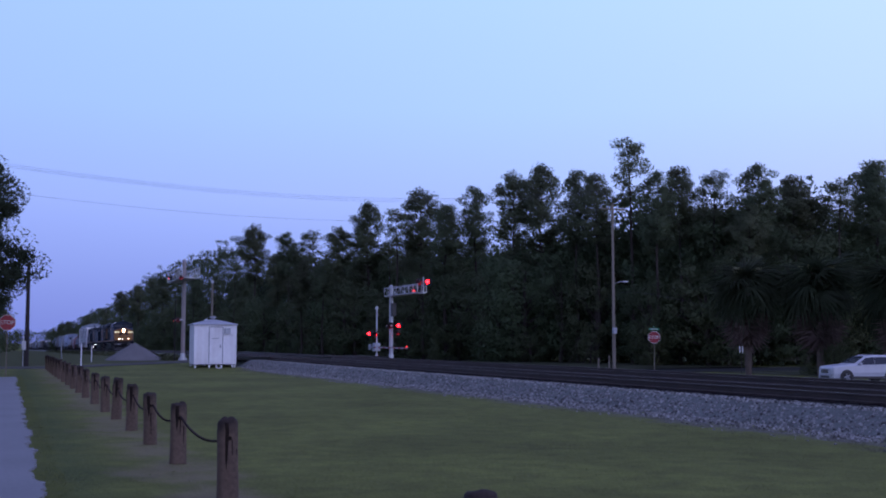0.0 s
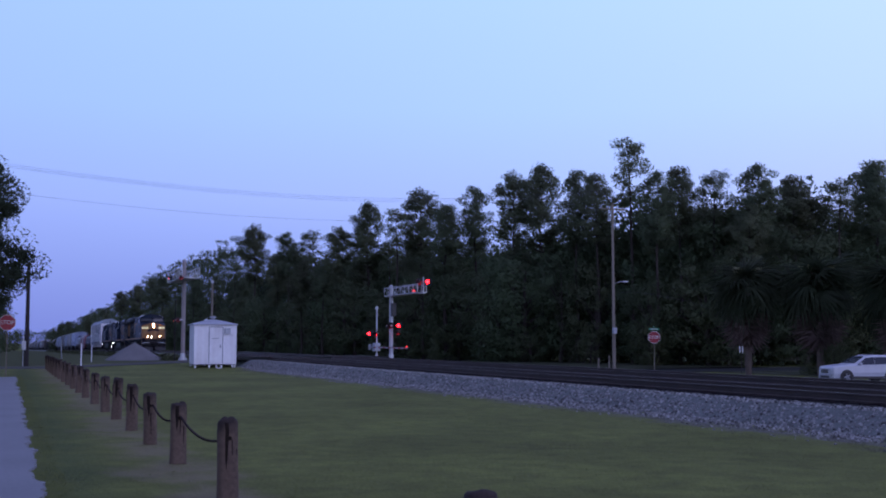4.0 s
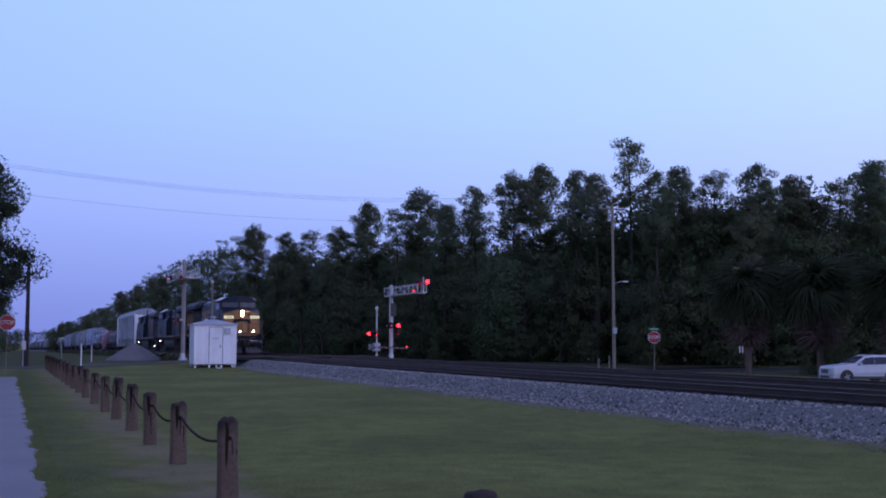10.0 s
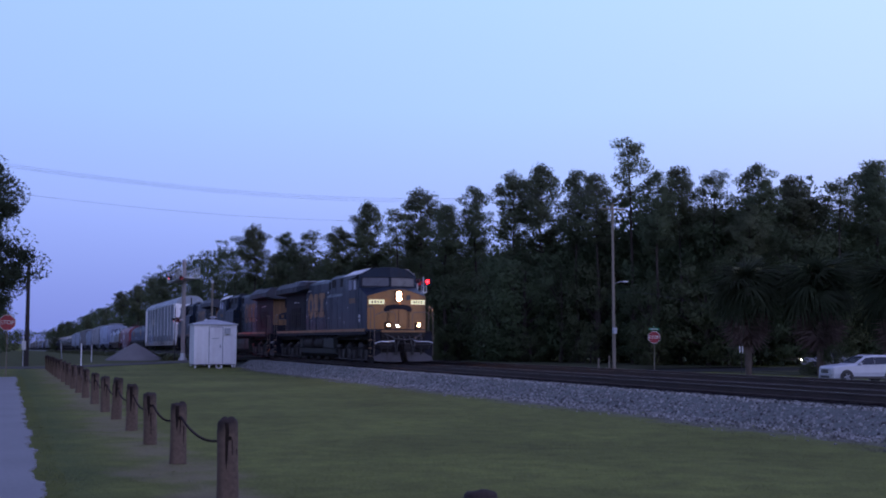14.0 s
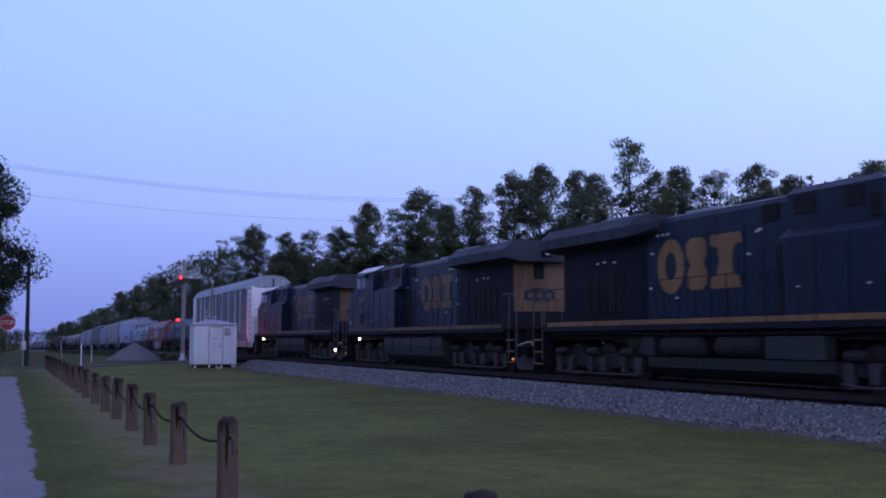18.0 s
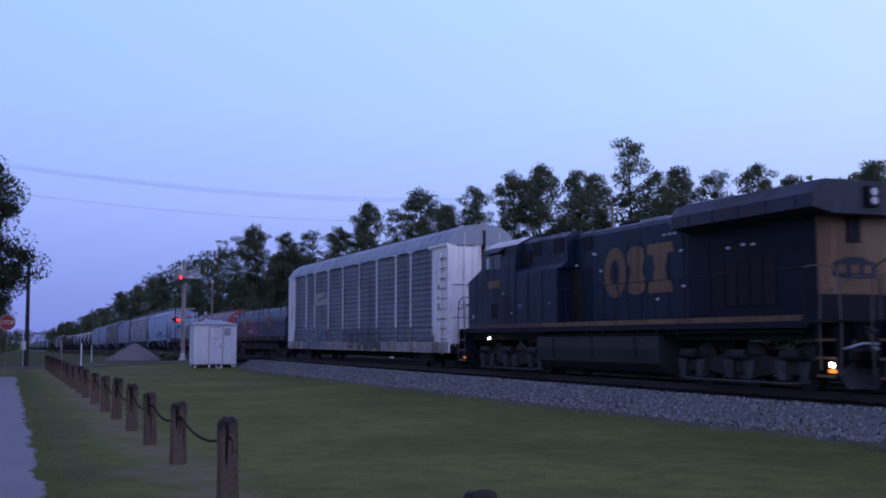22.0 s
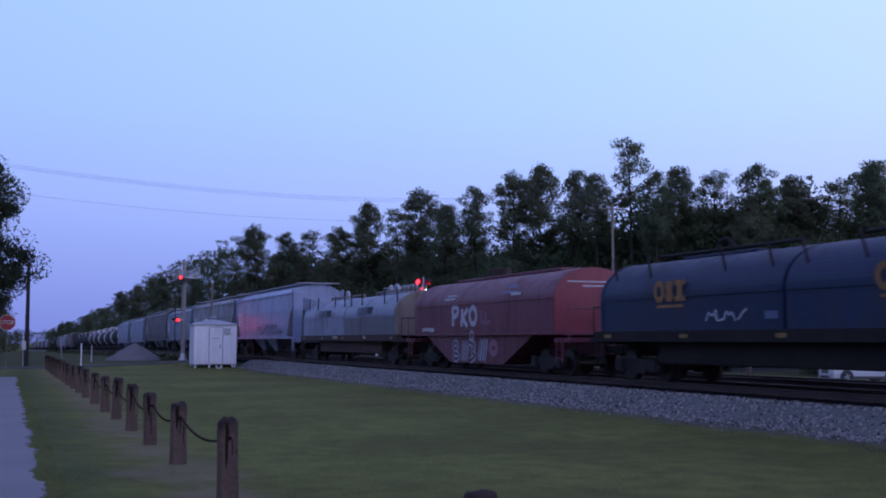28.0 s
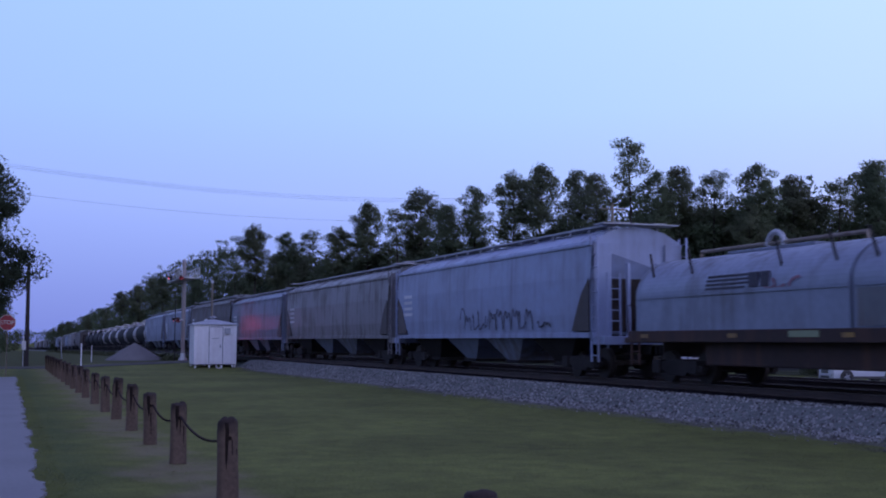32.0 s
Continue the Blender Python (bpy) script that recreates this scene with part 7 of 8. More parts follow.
        for y in (-0.75, 0.75):
            part("door_hinge", boxes([(e * 13.45 - 0.04, e * 13.45 + 0.05, y - 0.035, y + 0.035, 1.0, 5.4)]), "rackwhite", W)
        part("door_seam", boxes([(e * 13.45 - 0.03, e * 13.45 + 0.03, -0.02, 0.02, 1.0, 5.66)]), "under", W)
        part("door_lock", boxes([(e * 13.45 - 0.06, e * 13.45 + 0.06, 0.02, 0.14, 3.4, 5.5)], 0.01), "under", W, "dark door lock rod")
        for z in (5.2, 3.3, 2.0):
            part("door_plate", boxes([(e * 13.45 - 0.035, e * 13.45 + 0.035, -1.25, -0.1, z, z + 0.03)]), "hoodband", W, "thin dark panel joint")
        for y, z, n in ((-1.1, 4.85, 8), (0.25, 4.8, 8), (-0.9, 2.5, 4)):
            part("stencil_row", boxes([(e * 13.45 - 0.034, e * 13.45 + 0.034, y + 0.1 * k, y + 0.07 + 0.1 * k, z, z + 0.05) for k in range(n)]), "hoodband", W)
        part("end_hatch", boxes([(e * 13.45 - 0.04, e * 13.45 + 0.04, -1.0, -0.4, 1.15, 1.95)], 0.01), "rackwhite", W, "small hatch in the end door")
        handrail(W, [(e * 13.5, -1.35, 1.9), (e * 13.95, -1.35, 1.7)], 0.9, "rackwhite", "brake_rail")
        part("end_sill", boxes([(e * 13.5 - 0.25, e * 13.5 + 0.25, -1.4, 1.4, 0.6, 0.95)], 0.02), "under", W)
        coupler(W, e * 14.25, e)
        truck(W, e * 9.9, 2, 1.75, 0.42)
    # sprayed letters over the lower screens and the sill, and dark scrawls beside them
    tag_word(W, "zO/%=", -9.25, 0.72, -4.4, 1.88, -1.535, 0.22, "tagpale", "pale outlined sprayed shapes", "tagblue", 0.05, 0.03, 3)
    scribble(W, -1.2, 0.72, 5.1, 1.9, -1.535, 0.11, 6, "scrawl", "dark looping sprayed scrawl", 9)
    scribble(W, -0.9, 1.0, 4.6, 1.95, -1.541, 0.07, 5, "scrawl", "dark looping sprayed scrawl", 12)
    part("end_step_light", boxes([(12.6, 13.0, -1.5, -1.44, 0.58, 0.76)], 0.02), "reflector", W, "amber step reflector")
    return W


def arc_hood(bm, x0, x1, zb, zs, r, y=1.42, n=30, rise=None):
    """A round-topped hood: upright sides from zb to zs and a barrel top."""
    top = rise or r
    prof = [(-y, zb), (y, zb), (y, zs)] + [(y * math.cos(math.pi * k / n), zs + top * math.sin(math.pi * k / n)) for k in range(1, n)] + [(-y, zs)]
    prism(bm, prof, x0, x1)


def coil_wagon(kind):
    labels = {"blue": "dark blue coil-steel wagon with round hoods", "red": "oxide-red hooded coil wagon with white graffiti", "grey": "silver-grey coil wagon with two round hoods"}
    W = empty("coil_wagon", pose(0, TRACK_A, 0), labels[kind], "freight wagon", "wagons of the train")
    paint = {"blue": "coilblue", "red": "coilred", "grey": "coilgrey"}[kind]
    frame_mat = {"blue": "under", "red": "coilred", "grey": "brownframe"}[kind]
    if kind == "red":
        h = 6.55
        arms = 7.6
        hood = bmesh.new()
        arc_hood(hood, -h, h, 1.36, 2.5, 0.98, 1.45)
        hd = part("hood", hood, paint, W, "round-topped red hood")
        part("hood_lip", boxes([(-h - 0.03, h + 0.03, -1.49, 1.49, 1.3, 1.38), (-h - 0.02, h + 0.02, -1.47, -1.45, 2.46, 2.52), (-h - 0.02, h + 0.02, 1.45, 1.47, 2.46, 2.52)], 0.01), paint, W)
        belly = bmesh.new()
        prism(belly, [(-5.3, 1.3), (4.8, 1.3), (2.4, 0.28), (-2.7, 0.28)], -1.35, 1.35, "y")
        part("belly", belly, paint, W, "tapered red belly between the trucks")
        part("roof_hatch", boxes([(-4.2, 5.0, -0.4, 0.4, 3.46, 3.56)], 0.02), paint, W)
        part("lifting_bracket", boxes([(-1.0, -0.6, -0.35, 0.35, 3.45, 3.85), (-0.6, -0.1, -0.12, 0.12, 3.6, 3.85)], 0.03), "brownframe", W)
        end = bmesh.new()
        arc_hood(end, h + 0.001, h + 0.02, 1.38, 2.5, 0.96, 1.43)
        part("hood_end", end, "redend", W, "brighter red hood end")
        for z, y0, k in ((2.98, -0.95, 14), (2.84, -0.4, 9), (1.75, 0.3, 7)):
            for q in range(k):
                part("stencil_bar", boxes([(h + 0.02, h + 0.028, y0 + 0.1 * q, y0 + 0.07 + 0.1 * q, z, z + 0.05)]), "marking", W)
        part("side_mark", boxes([(3.3, 4.1, -1.462, -1.44, 2.66, 2.76)]), "marking", W)
    else:
        h = 8.3 if kind == "blue" else 8.45
        arms = h + 0.65
        zt = 0.78 if kind == "blue" else 0.8
        for a, b in ((-h, -0.06), (0.06, h)):
            hood = bmesh.new()
            arc_hood(hood, a, b, 1.38, 2.3, zt, 1.42, 30, 1.05)
            hd = part("hood", hood, paint, W, "round-topped lift-off hood")
            for e in ((a, 1) if a < 0 else (b, -1),):
                band = bmesh.new()
                arc_hood(band, e[0] - 0.05, e[0] + 0.05, 1.36, 2.3, zt, 1.445, 30, 1.075)
                part("hood_rim", band, paint, hd)
            part("side_rib", boxes([(a + 0.05, b - 0.05, -1.45, -1.42, 2.24, 2.32), (a + 0.05, b - 0.05, 1.42, 1.45, 2.24, 2.32)]), paint, hd)
            for x in (a + 0.55, a + 2.4, b - 2.4, b - 0.55):
                for s in (-1, 1):
                    bm = bmesh.new()
                    rod(bm, (x, s * 1.22, 2.78), (x - 0.38, s * 1.1, 3.48), 0.032, 0.032, 8)
                    part("guide_bar", bm, "under", hd, "leaning guide bar")
            bm = bmesh.new()
            tube(bm, [(a + 1.0, 0, 3.33), (a + 1.0, 0, 3.52), (b - 1.0, 0, 3.52), (b - 1.0, 0, 3.33)], 0.05, 8)
            part("lifting_bar", bm, "under" if kind == "blue" else "coilcream", hd, "top lifting bar")
            m = (a + b) / 2
            bm = bmesh.new()
            tube(bm, [(m + 0.32 * math.cos(math.pi * k / 12), 0, 3.45 + 0.34 * math.sin(math.pi * k / 12)) for k in range(13)], 0.07, 8)
            part("lifting_eye", bm, "under" if kind == "blue" else "greyroof", hd)
            part("roof_strip", boxes([(a + 2.6, b - 2.4, -0.3, 0.3, 3.33, 3.41)], 0.02), paint, hd)
        if kind == "grey":
            end = bmesh.new()
            arc_hood(end, h - 0.35, h + 0.07, 1.35, 2.3, zt, 1.45, 30, 1.08)
            part("hood_end", end, "coilcream", W, "tarnished cream hood end")
            lower = bmesh.new()
            box(lower, 0.2, h - 0.1, -1.447, -1.42, 1.42, 2.2)
            part("lower_band", lower, "hoodband", W, "dull lower band on the hood")
        part("side_beam", boxes([(-h - 0.3, h + 0.3, -1.52, -1.36, 1.08, 1.38), (-h - 0.3, h + 0.3, 1.36, 1.52, 1.08, 1.38)], 0.02), frame_mat, W)
        part("trough", boxes([(-5.6, 5.6, -1.2, 1.2, 0.5, 1.1)], 0.05), "under" if kind == "blue" else "brownframe", W)
        for k in range(9):
            x = -h + 0.3 + (2 * h - 1.0) * k / 8
            if k % 2 == 0:
                part("reflector", boxes([(x, x + 0.36, -1.53, -1.52, 1.19, 1.29)]), "reflector", W)
        if kind == "blue":
            for x in (2.9, -5.4):
                emblem(W, x, 2.14, 1.5, 0.54, -1.458, "gold")
                flat_shape(W, [(x + 0.1, 1.98), (x + 1.35, 1.98), (x + 1.35, 2.05), (x + 0.1, 2.05)], -1.428, "gold", "emblem_bar")
        else:
            for x in (-5.2, 2.2):
                for k in range(4):
                    z = 2.36 + 0.1 * k
                    bm = bmesh.new()
                    yy = -1.42 * math.cos(math.asin(min(1, max(0, (z - 2.3) / 1.05)))) - 0.012
                    box(bm, x, x + 1.6 + 0.12 * k, yy - 0.004, yy + 0.03, z, z + 0.05)
                    part("emblem_stripe", bm, "scrawl", W, "dark horizontal emblem stripe")
                part("emblem_block", boxes([(x + 1.75, x + 2.1, -1.44, -1.36, 2.36, 2.72), (x + 2.2, x + 2.5, -1.44, -1.36, 2.36, 2.72)], 0.02), "scrawl", W)
    if kind == "red":
        tag_word(W, "PKO", -2.3, 1.66, 0.34, 2.36, -1.452, 0.19, "tagpale", "white sprayed letters", None, 0.1, 0.02, 2)
        tag_word(W, "%/z/", -2.5, 0.36, 0.95, 1.14, -1.352, 0.24, "tagpale", "white outlined sprayed shapes", "tagviolet", 0.12, 0.03, 4)
        scribble(W, 0.55, 1.7, 1.5, 2.3, -1.452, 0.12, 2, "tagpink", "faint pink sprayed scrawl", 6)
        stroke(W, rounded(ring_line(-0.12, 1.3, 0.17, 0.17)), -1.5, 0.07, "tagpale", "graffiti", "small white sprayed ring")
        stroke(W, rounded(ring_line(1.55, 0.85, 0.3, 0.22)), -1.352, 0.22, "tagpink", "graffiti", "faded pale sprayed cloud")
        for z, a, b in ((2.68, -3.0, -2.0), (2.80, -2.75, -1.9)):
            yy = -1.45 * math.cos(math.asin((z - 2.5) / 0.98)) - 0.02
            part("stripe_mark", boxes([(a, b, yy, yy + 0.06, z, z + 0.07)]), "marking", W)
        bm = bmesh.new()
        loft(bm, [[(x + 0.25 * (k % 2), -1.45 * math.cos(q) - 0.012 * (1 + k // 2), 2.5 + 0.98 * math.sin(q)) for k, (x, q) in enumerate(((2.4, 0.26), (3.4, 0.26), (3.4, 0.6), (2.55, 0.6)))], [(x + 0.25 * (k % 2), -1.45 * math.cos(q) + 0.05, 2.5 + 0.98 * math.sin(q)) for k, (x, q) in enumerate(((2.4, 0.26), (3.4, 0.26), (3.4, 0.6), (2.55, 0.6)))]])
        part("painted_patch", bm, "tagblue", W, "blue painted patch on the hood")
        for x in (-5.2, -3.9, -0.9, 1.6, 2.9, 4.6):
            part("reflector", boxes([(x, x + 0.36, -1.498, -1.488, 1.42, 1.5)]), "sillrust", W)
        for k in range(7):
            part("number_bar", boxes([(-5.6 + 0.2 * k, -5.45 + 0.2 * k, -1.456, -1.448, 1.46, 1.62)]), "marking", W)
    elif kind == "blue":
        scribble(W, -3.1, 1.6, -1.4, 1.95, -1.425, 0.04, 4, "tagpale", "pale looping sprayed scrawl", 14)
        for x, w in ((-0.7, 0.45), (5.9, 0.6)):
            part("stencil_patch", boxes([(x, x + w, -1.43, -1.421, 1.62, 1.8)]), "tagblue", W, "faint blue-grey stencil patch")
    else:
        scribble(W, -3.0, 2.3, -1.6, 2.6, -1.43, 0.06, 3, "tagpink", "faint pink sprayed scrawl", 4)
        part("green_plate", boxes([(-1.9, -0.9, -1.53, -1.52, 1.2, 1.34)]), "plategreen", W, "pale green stencilled plate")
        part("white_plate", boxes([(3.7, 3.9, -1.53, -1.52, 1.2, 1.34)]), "marking", W)
    part("centre_sill", boxes([(-arms + 0.1, arms - 0.1, -0.3, 0.3, 0.68, 1.1)], 0.02), frame_mat, W)
    for e in (-1, 1):
        part("end_platform", boxes([(e * (arms - 0.5) - 0.55, e * (arms - 0.5) + 0.55, -1.45, 1.45, 1.05, 1.2)], 0.02), frame_mat, W)
        bm = bmesh.new()
        tube(bm, [(e * (arms - 0.1), -1.4, 1.2), (e * (arms - 0.1), -1.4, 2.1), (e * (arms - 0.1), 1.4, 2.1), (e * (arms - 0.1), 1.4, 1.2)], 0.025, 6)
        part("end_rail", bm, frame_mat, W)
        ladder(W, e * (arms - 0.6) - 0.2, -1.48, 0.45, 1.2, frame_mat, "x", 0.4, 3)
        bm = bmesh.new()
        rod(bm, (e * (arms - 0.2), 0.5, 1.9), (e * (arms - 0.2) + 0.06, 0.5, 1.9), 0.27, 0.27, 16)
        part("brake_wheel", bm, "under", W)
        coupler(W, e * (arms + 0.75), e)
        truck(W, e * (arms - 2.1), 2, 1.75, 0.42)
    return W


def hopper_wagon(paint, h, label, scrawl=False):
    """A round-sided covered hopper: slab sides, sloped ends, running boards and hatch trough."""
    W = empty("covered_hopper", pose(0, TRACK_A, 0), label, "freight wagon", "wagons of the train")
    side = [(-1.5, 1.3), (-1.56, 1.9), (-1.58, 3.0), (-1.53, 3.9), (-1.42, 4.1), (-0.95, 4.36), (-0.4, 4.5), (0.4, 4.5), (0.95, 4.36), (1.42, 4.1), (1.53, 3.9), (1.58, 3.0), (1.56, 1.9), (1.5, 1.3)]
    body = bmesh.new()
    # ends slope in towards the bottom
    rings = []
    for x, cut in ((-h, 0.0), (-h + 0.01, 0.0), (h - 0.01, 0.0), (h, 0.0)):
        rings.append([(x - math.copysign(1, x) * (0 if p[1] > 3.0 else (3.0 - p[1]) * 0.75), p[0], p[1]) for p in side])
    loft(body, rings)
    part("body", body, paint, W)
    part("eave_rail", boxes([(-h, h, -1.575, -1.5, 3.92, 4.0), (-h, h, 1.5, 1.575, 3.92, 4.0)], 0.01), paint, W)
    part("side_sill", boxes([(-h - 0.1, h + 0.1, -1.55, -1.44, 1.2, 1.36), (-h - 0.1, h + 0.1, 1.44, 1.55, 1.2, 1.36)], 0.01), paint, W)
    n = 4
    for k in range(n):
        c = -h + 3.1 + (2 * h - 6.2) * k / (n - 1)
        bm = bmesh.new()
        w = (2 * h - 6.2) / (n - 1) * 0.46
        rings = [[(c - w, -1.35, 1.3), (c + w, -1.35, 1.3), (c + w, 1.35, 1.3), (c - w, 1.35, 1.3)], [(c - 0.45, -0.9, 0.42), (c + 0.45, -0.9, 0.42), (c + 0.45, 0.9, 0.42), (c - 0.45, 0.9, 0.42)]]
        loft(bm, rings)
        bay = part("hopper_bay", bm, "hopdull" if k % 3 else "under", W)
        part("outlet_gate", boxes([(c - 0.55, c + 0.55, -1.0, 1.0, 0.32, 0.44)], 0.02), "under", bay)
    for s in (-1, 1):
        rb = part("running_board", boxes([(-h - 0.3, h + 0.3, s * 0.62 - 0.24, s * 0.62 + 0.24, 4.58, 4.62)]), "greyroof", W, "grated roof walkway")
        bm = bmesh.new()
        comb = [(-h + 0.1, 4.6), (-h + 0.1, 4.56)]
        for k in range(15):
            x = -h + 0.2 + (2 * h - 0.4) * k / 14
            comb += [(x - 0.03, 4.56), (x - 0.03, 4.35), (x + 0.03, 4.35), (x + 0.03, 4.56)]
        comb += [(h - 0.1, 4.56), (h - 0.1, 4.6)]
        prism(bm, comb, s * 0.84 - 0.02, s * 0.84 + 0.02, "y")
        part("board_bracket", bm, "greyroof", rb)
    part("hatch_trough", boxes([(-h + 0.6, h - 0.6, -0.32, 0.32, 4.48, 4.56)], 0.02), paint, W)
    for e in (-1, 1):
        x = e * (h + 0.45)
        bm = bmesh.new()
        loft(bm, [[(e * (h - (3.0 - z) * 0.75 + dx), y, z) for y, z in ((-1.46, 1.38), (1.46, 1.38), (1.5, 2.95), (-1.5, 2.95))] for dx in (0.005, 0.03)])
        part("slope_sheet", bm, "slopebrown", W, "dark grimy sloping end sheet")
        for s in (-1, 1):
            part("end_panel", boxes([(e * (h + 0.06) - 0.02, e * (h + 0.06) + 0.02, min(s * 0.92, s * 1.5), max(s * 0.92, s * 1.5), 1.25, 4.0)], 0.01), paint, W, "upright end stiffener sheet")
        part("end_crosswalk", boxes([(e * h - 0.3, e * h + 0.3, -1.3, 1.3, 4.56, 4.6)]), "greyroof", W)
        part("end_sill", boxes([(e * (h + 0.3) - 0.35, e * (h + 0.3) + 0.35, -1.5, 1.5, 1.0, 1.25)], 0.02), paint, W)
        for s in (-1, 1):
            part("corner_post", boxes([(e * (h - 0.12) - 0.07, e * (h - 0.12) + 0.07, s * 1.48 - 0.07, s * 1.48 + 0.07, 1.2, 3.2)], 0.01), paint, W)
            # the shaded end opening is painted as a dark plate on the side
            prof = [(e * (h - 0.12), 1.4), (e * (h - 1.2), 1.4), (e * (h - 0.95), 1.9), (e * (h - 0.6), 2.5), (e * (h - 0.12), 2.95)]
            bm = bmesh.new()
            prism(bm, prof, s * 1.575 - 0.02, s * 1.575 + 0.015, "y")
            part("end_gusset", bm, "hopdark", W, "dark curved plate painted as the shade in an end opening")
            ladder(W, e * (h + 0.12) - 0.21, s * 1.52, 0.5, 4.2, paint, "x", 0.42, 10)
        ladder(W, e * (h + 0.5), -1.3, 0.9, 3.1, paint, "y", 0.42, 7)
        part("end_brace", boxes([(e * (h + 0.32) - 0.05, e * (h + 0.32) + 0.05, y - 0.05, y + 0.05, 1.2, 3.4) for y in (-0.5, 0.5)]), paint, W)
        coupler(W, e * (h + 1.2), e)
        truck(W, e * (h - 1.5), 2, 1.75, 0.45)
    part("centre_sill", boxes([(-h - 0.3, h + 0.3, -0.3, 0.3, 0.75, 1.2)], 0.01), "under", W)
    for k in range(4):
        part("stencil_bar", boxes([(-h + 0.9, -h + 1.9, -1.588, -1.575, 2.9 - 0.25 * k, 3.02 - 0.25 * k)]), "marking", W)
    if scrawl:
        scribble(W, -1.6, 1.5, 4.9, 2.4, -1.583, 0.05, 11, "scrawl", "dark sprayed scrawl", 23)
        scribble(W, 5.2, 1.55, 6.2, 1.8, -1.583, 0.06, 2, "scrawl", "dark sprayed scrawl", 7)
    return W


def tank_wagon(paint, ends):
    W = empty("tank_wagon", pose(0, TRACK_A, 0), "cylindrical tank wagon with a dark lower frame", "freight wagon", "wagons of the train")
    h, r, zc = 5.6, 1.3, 2.25
    rings = []
    for x, k in ((-h, 0.35), (-h + 0.18, 0.75), (-h + 0.5, 0.97), (-h + 0.8, 1.0), (h - 0.8, 1.0), (h - 0.5, 0.97), (h - 0.18, 0.75), (h, 0.35)):
        rings.append([(x, r * k * math.cos(2 * math.pi * j / 28), zc + r * k * math.sin(2 * math.pi * j / 28)) for j in range(28)])
    bm = bmesh.new()
    loft(bm, rings)
    part("tank", bm, paint, W, smooth=True)
    bm = bmesh.new()
    for x in (-3.4, 3.4):
        rod(bm, (x - 0.35, 0, zc), (x + 0.35, 0, zc), r + 0.012, r + 0.012, 28)
    part("tank_band", bm, paint, W)
    for e in (-1, 1):
        bm = bmesh.new()
        cap = [[(e * x, r * k * 1.012 * math.cos(2 * math.pi * j / 28), zc + r * k * 1.012 * math.sin(2 * math.pi * j / 28)) for j in range(28)] for x, k in ((h - 0.62, 0.99), (h - 0.5, 0.97), (h - 0.34, 0.9), (h - 0.18, 0.75), (h + 0.02, 0.35))]
        loft(bm, cap)
        part("tank_end", bm, ends, W, "end of the tank in a contrasting colour", smooth=True)
    bm = bmesh.new()
    rod(bm, (0, 0, zc + r - 0.1), (0, 0, zc + r + 0.38), 0.42, 0.42, 16)
    part("dome", bm, ends, W)
    bm = bmesh.new()
    tube(bm, [(-1.2, -0.8, zc + r + 0.42), (1.2, -0.8, zc + r + 0.42), (1.2, 0.8, zc + r + 0.42), (-1.2, 0.8, zc + r + 0.42), (-1.2, -0.8, zc + r + 0.42)], 0.03, 6)
    for x in (-1.2, 1.2):
        for y in (-0.8, 0.8):
            rod(bm, (x, y, zc + r - 0.4), (x, y, zc + r + 0.42), 0.03, 0.03, 6)
    part("platform_rail", bm, "postwhite", W, "pale platform railing")
    part("frame", boxes([(-6.0, 6.0, -0.35, 0.35, 0.8, 1.15), (-6.0, -4.6, -1.4, 1.4, 0.95, 1.12), (4.6, 6.0, -1.4, 1.4, 0.95, 1.12)], 0.02), "under", W)
    for e in (-1, 1):
        handrail(W, [(e * 5.9, -1.35, 2.0), (e * 5.9, 1.35, 2.0)], 1.0, "under", "end_rail")
        coupler(W, e * 6.7, e)
        truck(W, e * 4.3, 2, 1.75, 0.42)
    return W


# ---------------------------------------------------------------- vehicles
def wheel_part(parent, x, y, r, w=0.22):
    s = 1 if y > 0 else -1
    bm = bmesh.new()
    rings = []
    for yy, k in ((-w / 2, 0.86), (-w / 2 + 0.04, 0.98), (0, 1.0), (w / 2 - 0.04, 0.98), (w / 2, 0.86)):
        rings.append([(r * k * math.cos(2 * math.pi * j / 24), yy, r * k * math.sin(2 * math.pi * j / 24)) for j in range(24)])
    loft(bm, rings)
    t = part("wheel", bm, "tyre", parent, "black rubber tyre")
    t.location = (x, y, r)
    bm = bmesh.new()
    rod(bm, (0, s * w / 2 - s * 0.03, 0), (0, s * w / 2 + s * 0.006, 0), r * 0.66, r * 0.62, 20)
    part("rim", bm, "truckgrey", t, "dull alloy rim")
    bm = bmesh.new()
    for k in range(5):
        a = 2 * math.pi * k / 5
        rod(bm, (0.1 * r * math.cos(a), s * (w / 2 + 0.01), 0.1 * r * math.sin(a)), (0.6 * r * math.cos(a), s * (w / 2 + 0.01), 0.6 * r * math.sin(a)), 0.045, 0.035, 6)
    part("spokes", bm, "greyroof", t)
    return t


def car_shell(bm, prof_rows):
    """Sections across the car at stations along x: (x, half width low, half width top, z bottom, z belt, z top)."""
    rings = []
    for x, wl, wt, zb, zm, zt in prof_rows:
        rings.append([(x, -wl * 0.96, zb), (x, -wl, zb + (zm - zb) * 0.45), (x, -wl * 0.985, zm), (x, -wt, zt - 0.04), (x, -wt * 0.8, zt), (x, wt * 0.8, zt), (x, wt, zt - 0.04), (x, wl * 0.985, zm), (x, wl, zb + (zm - zb) * 0.45), (x, wl * 0.96, zb)])
    loft(bm, rings)


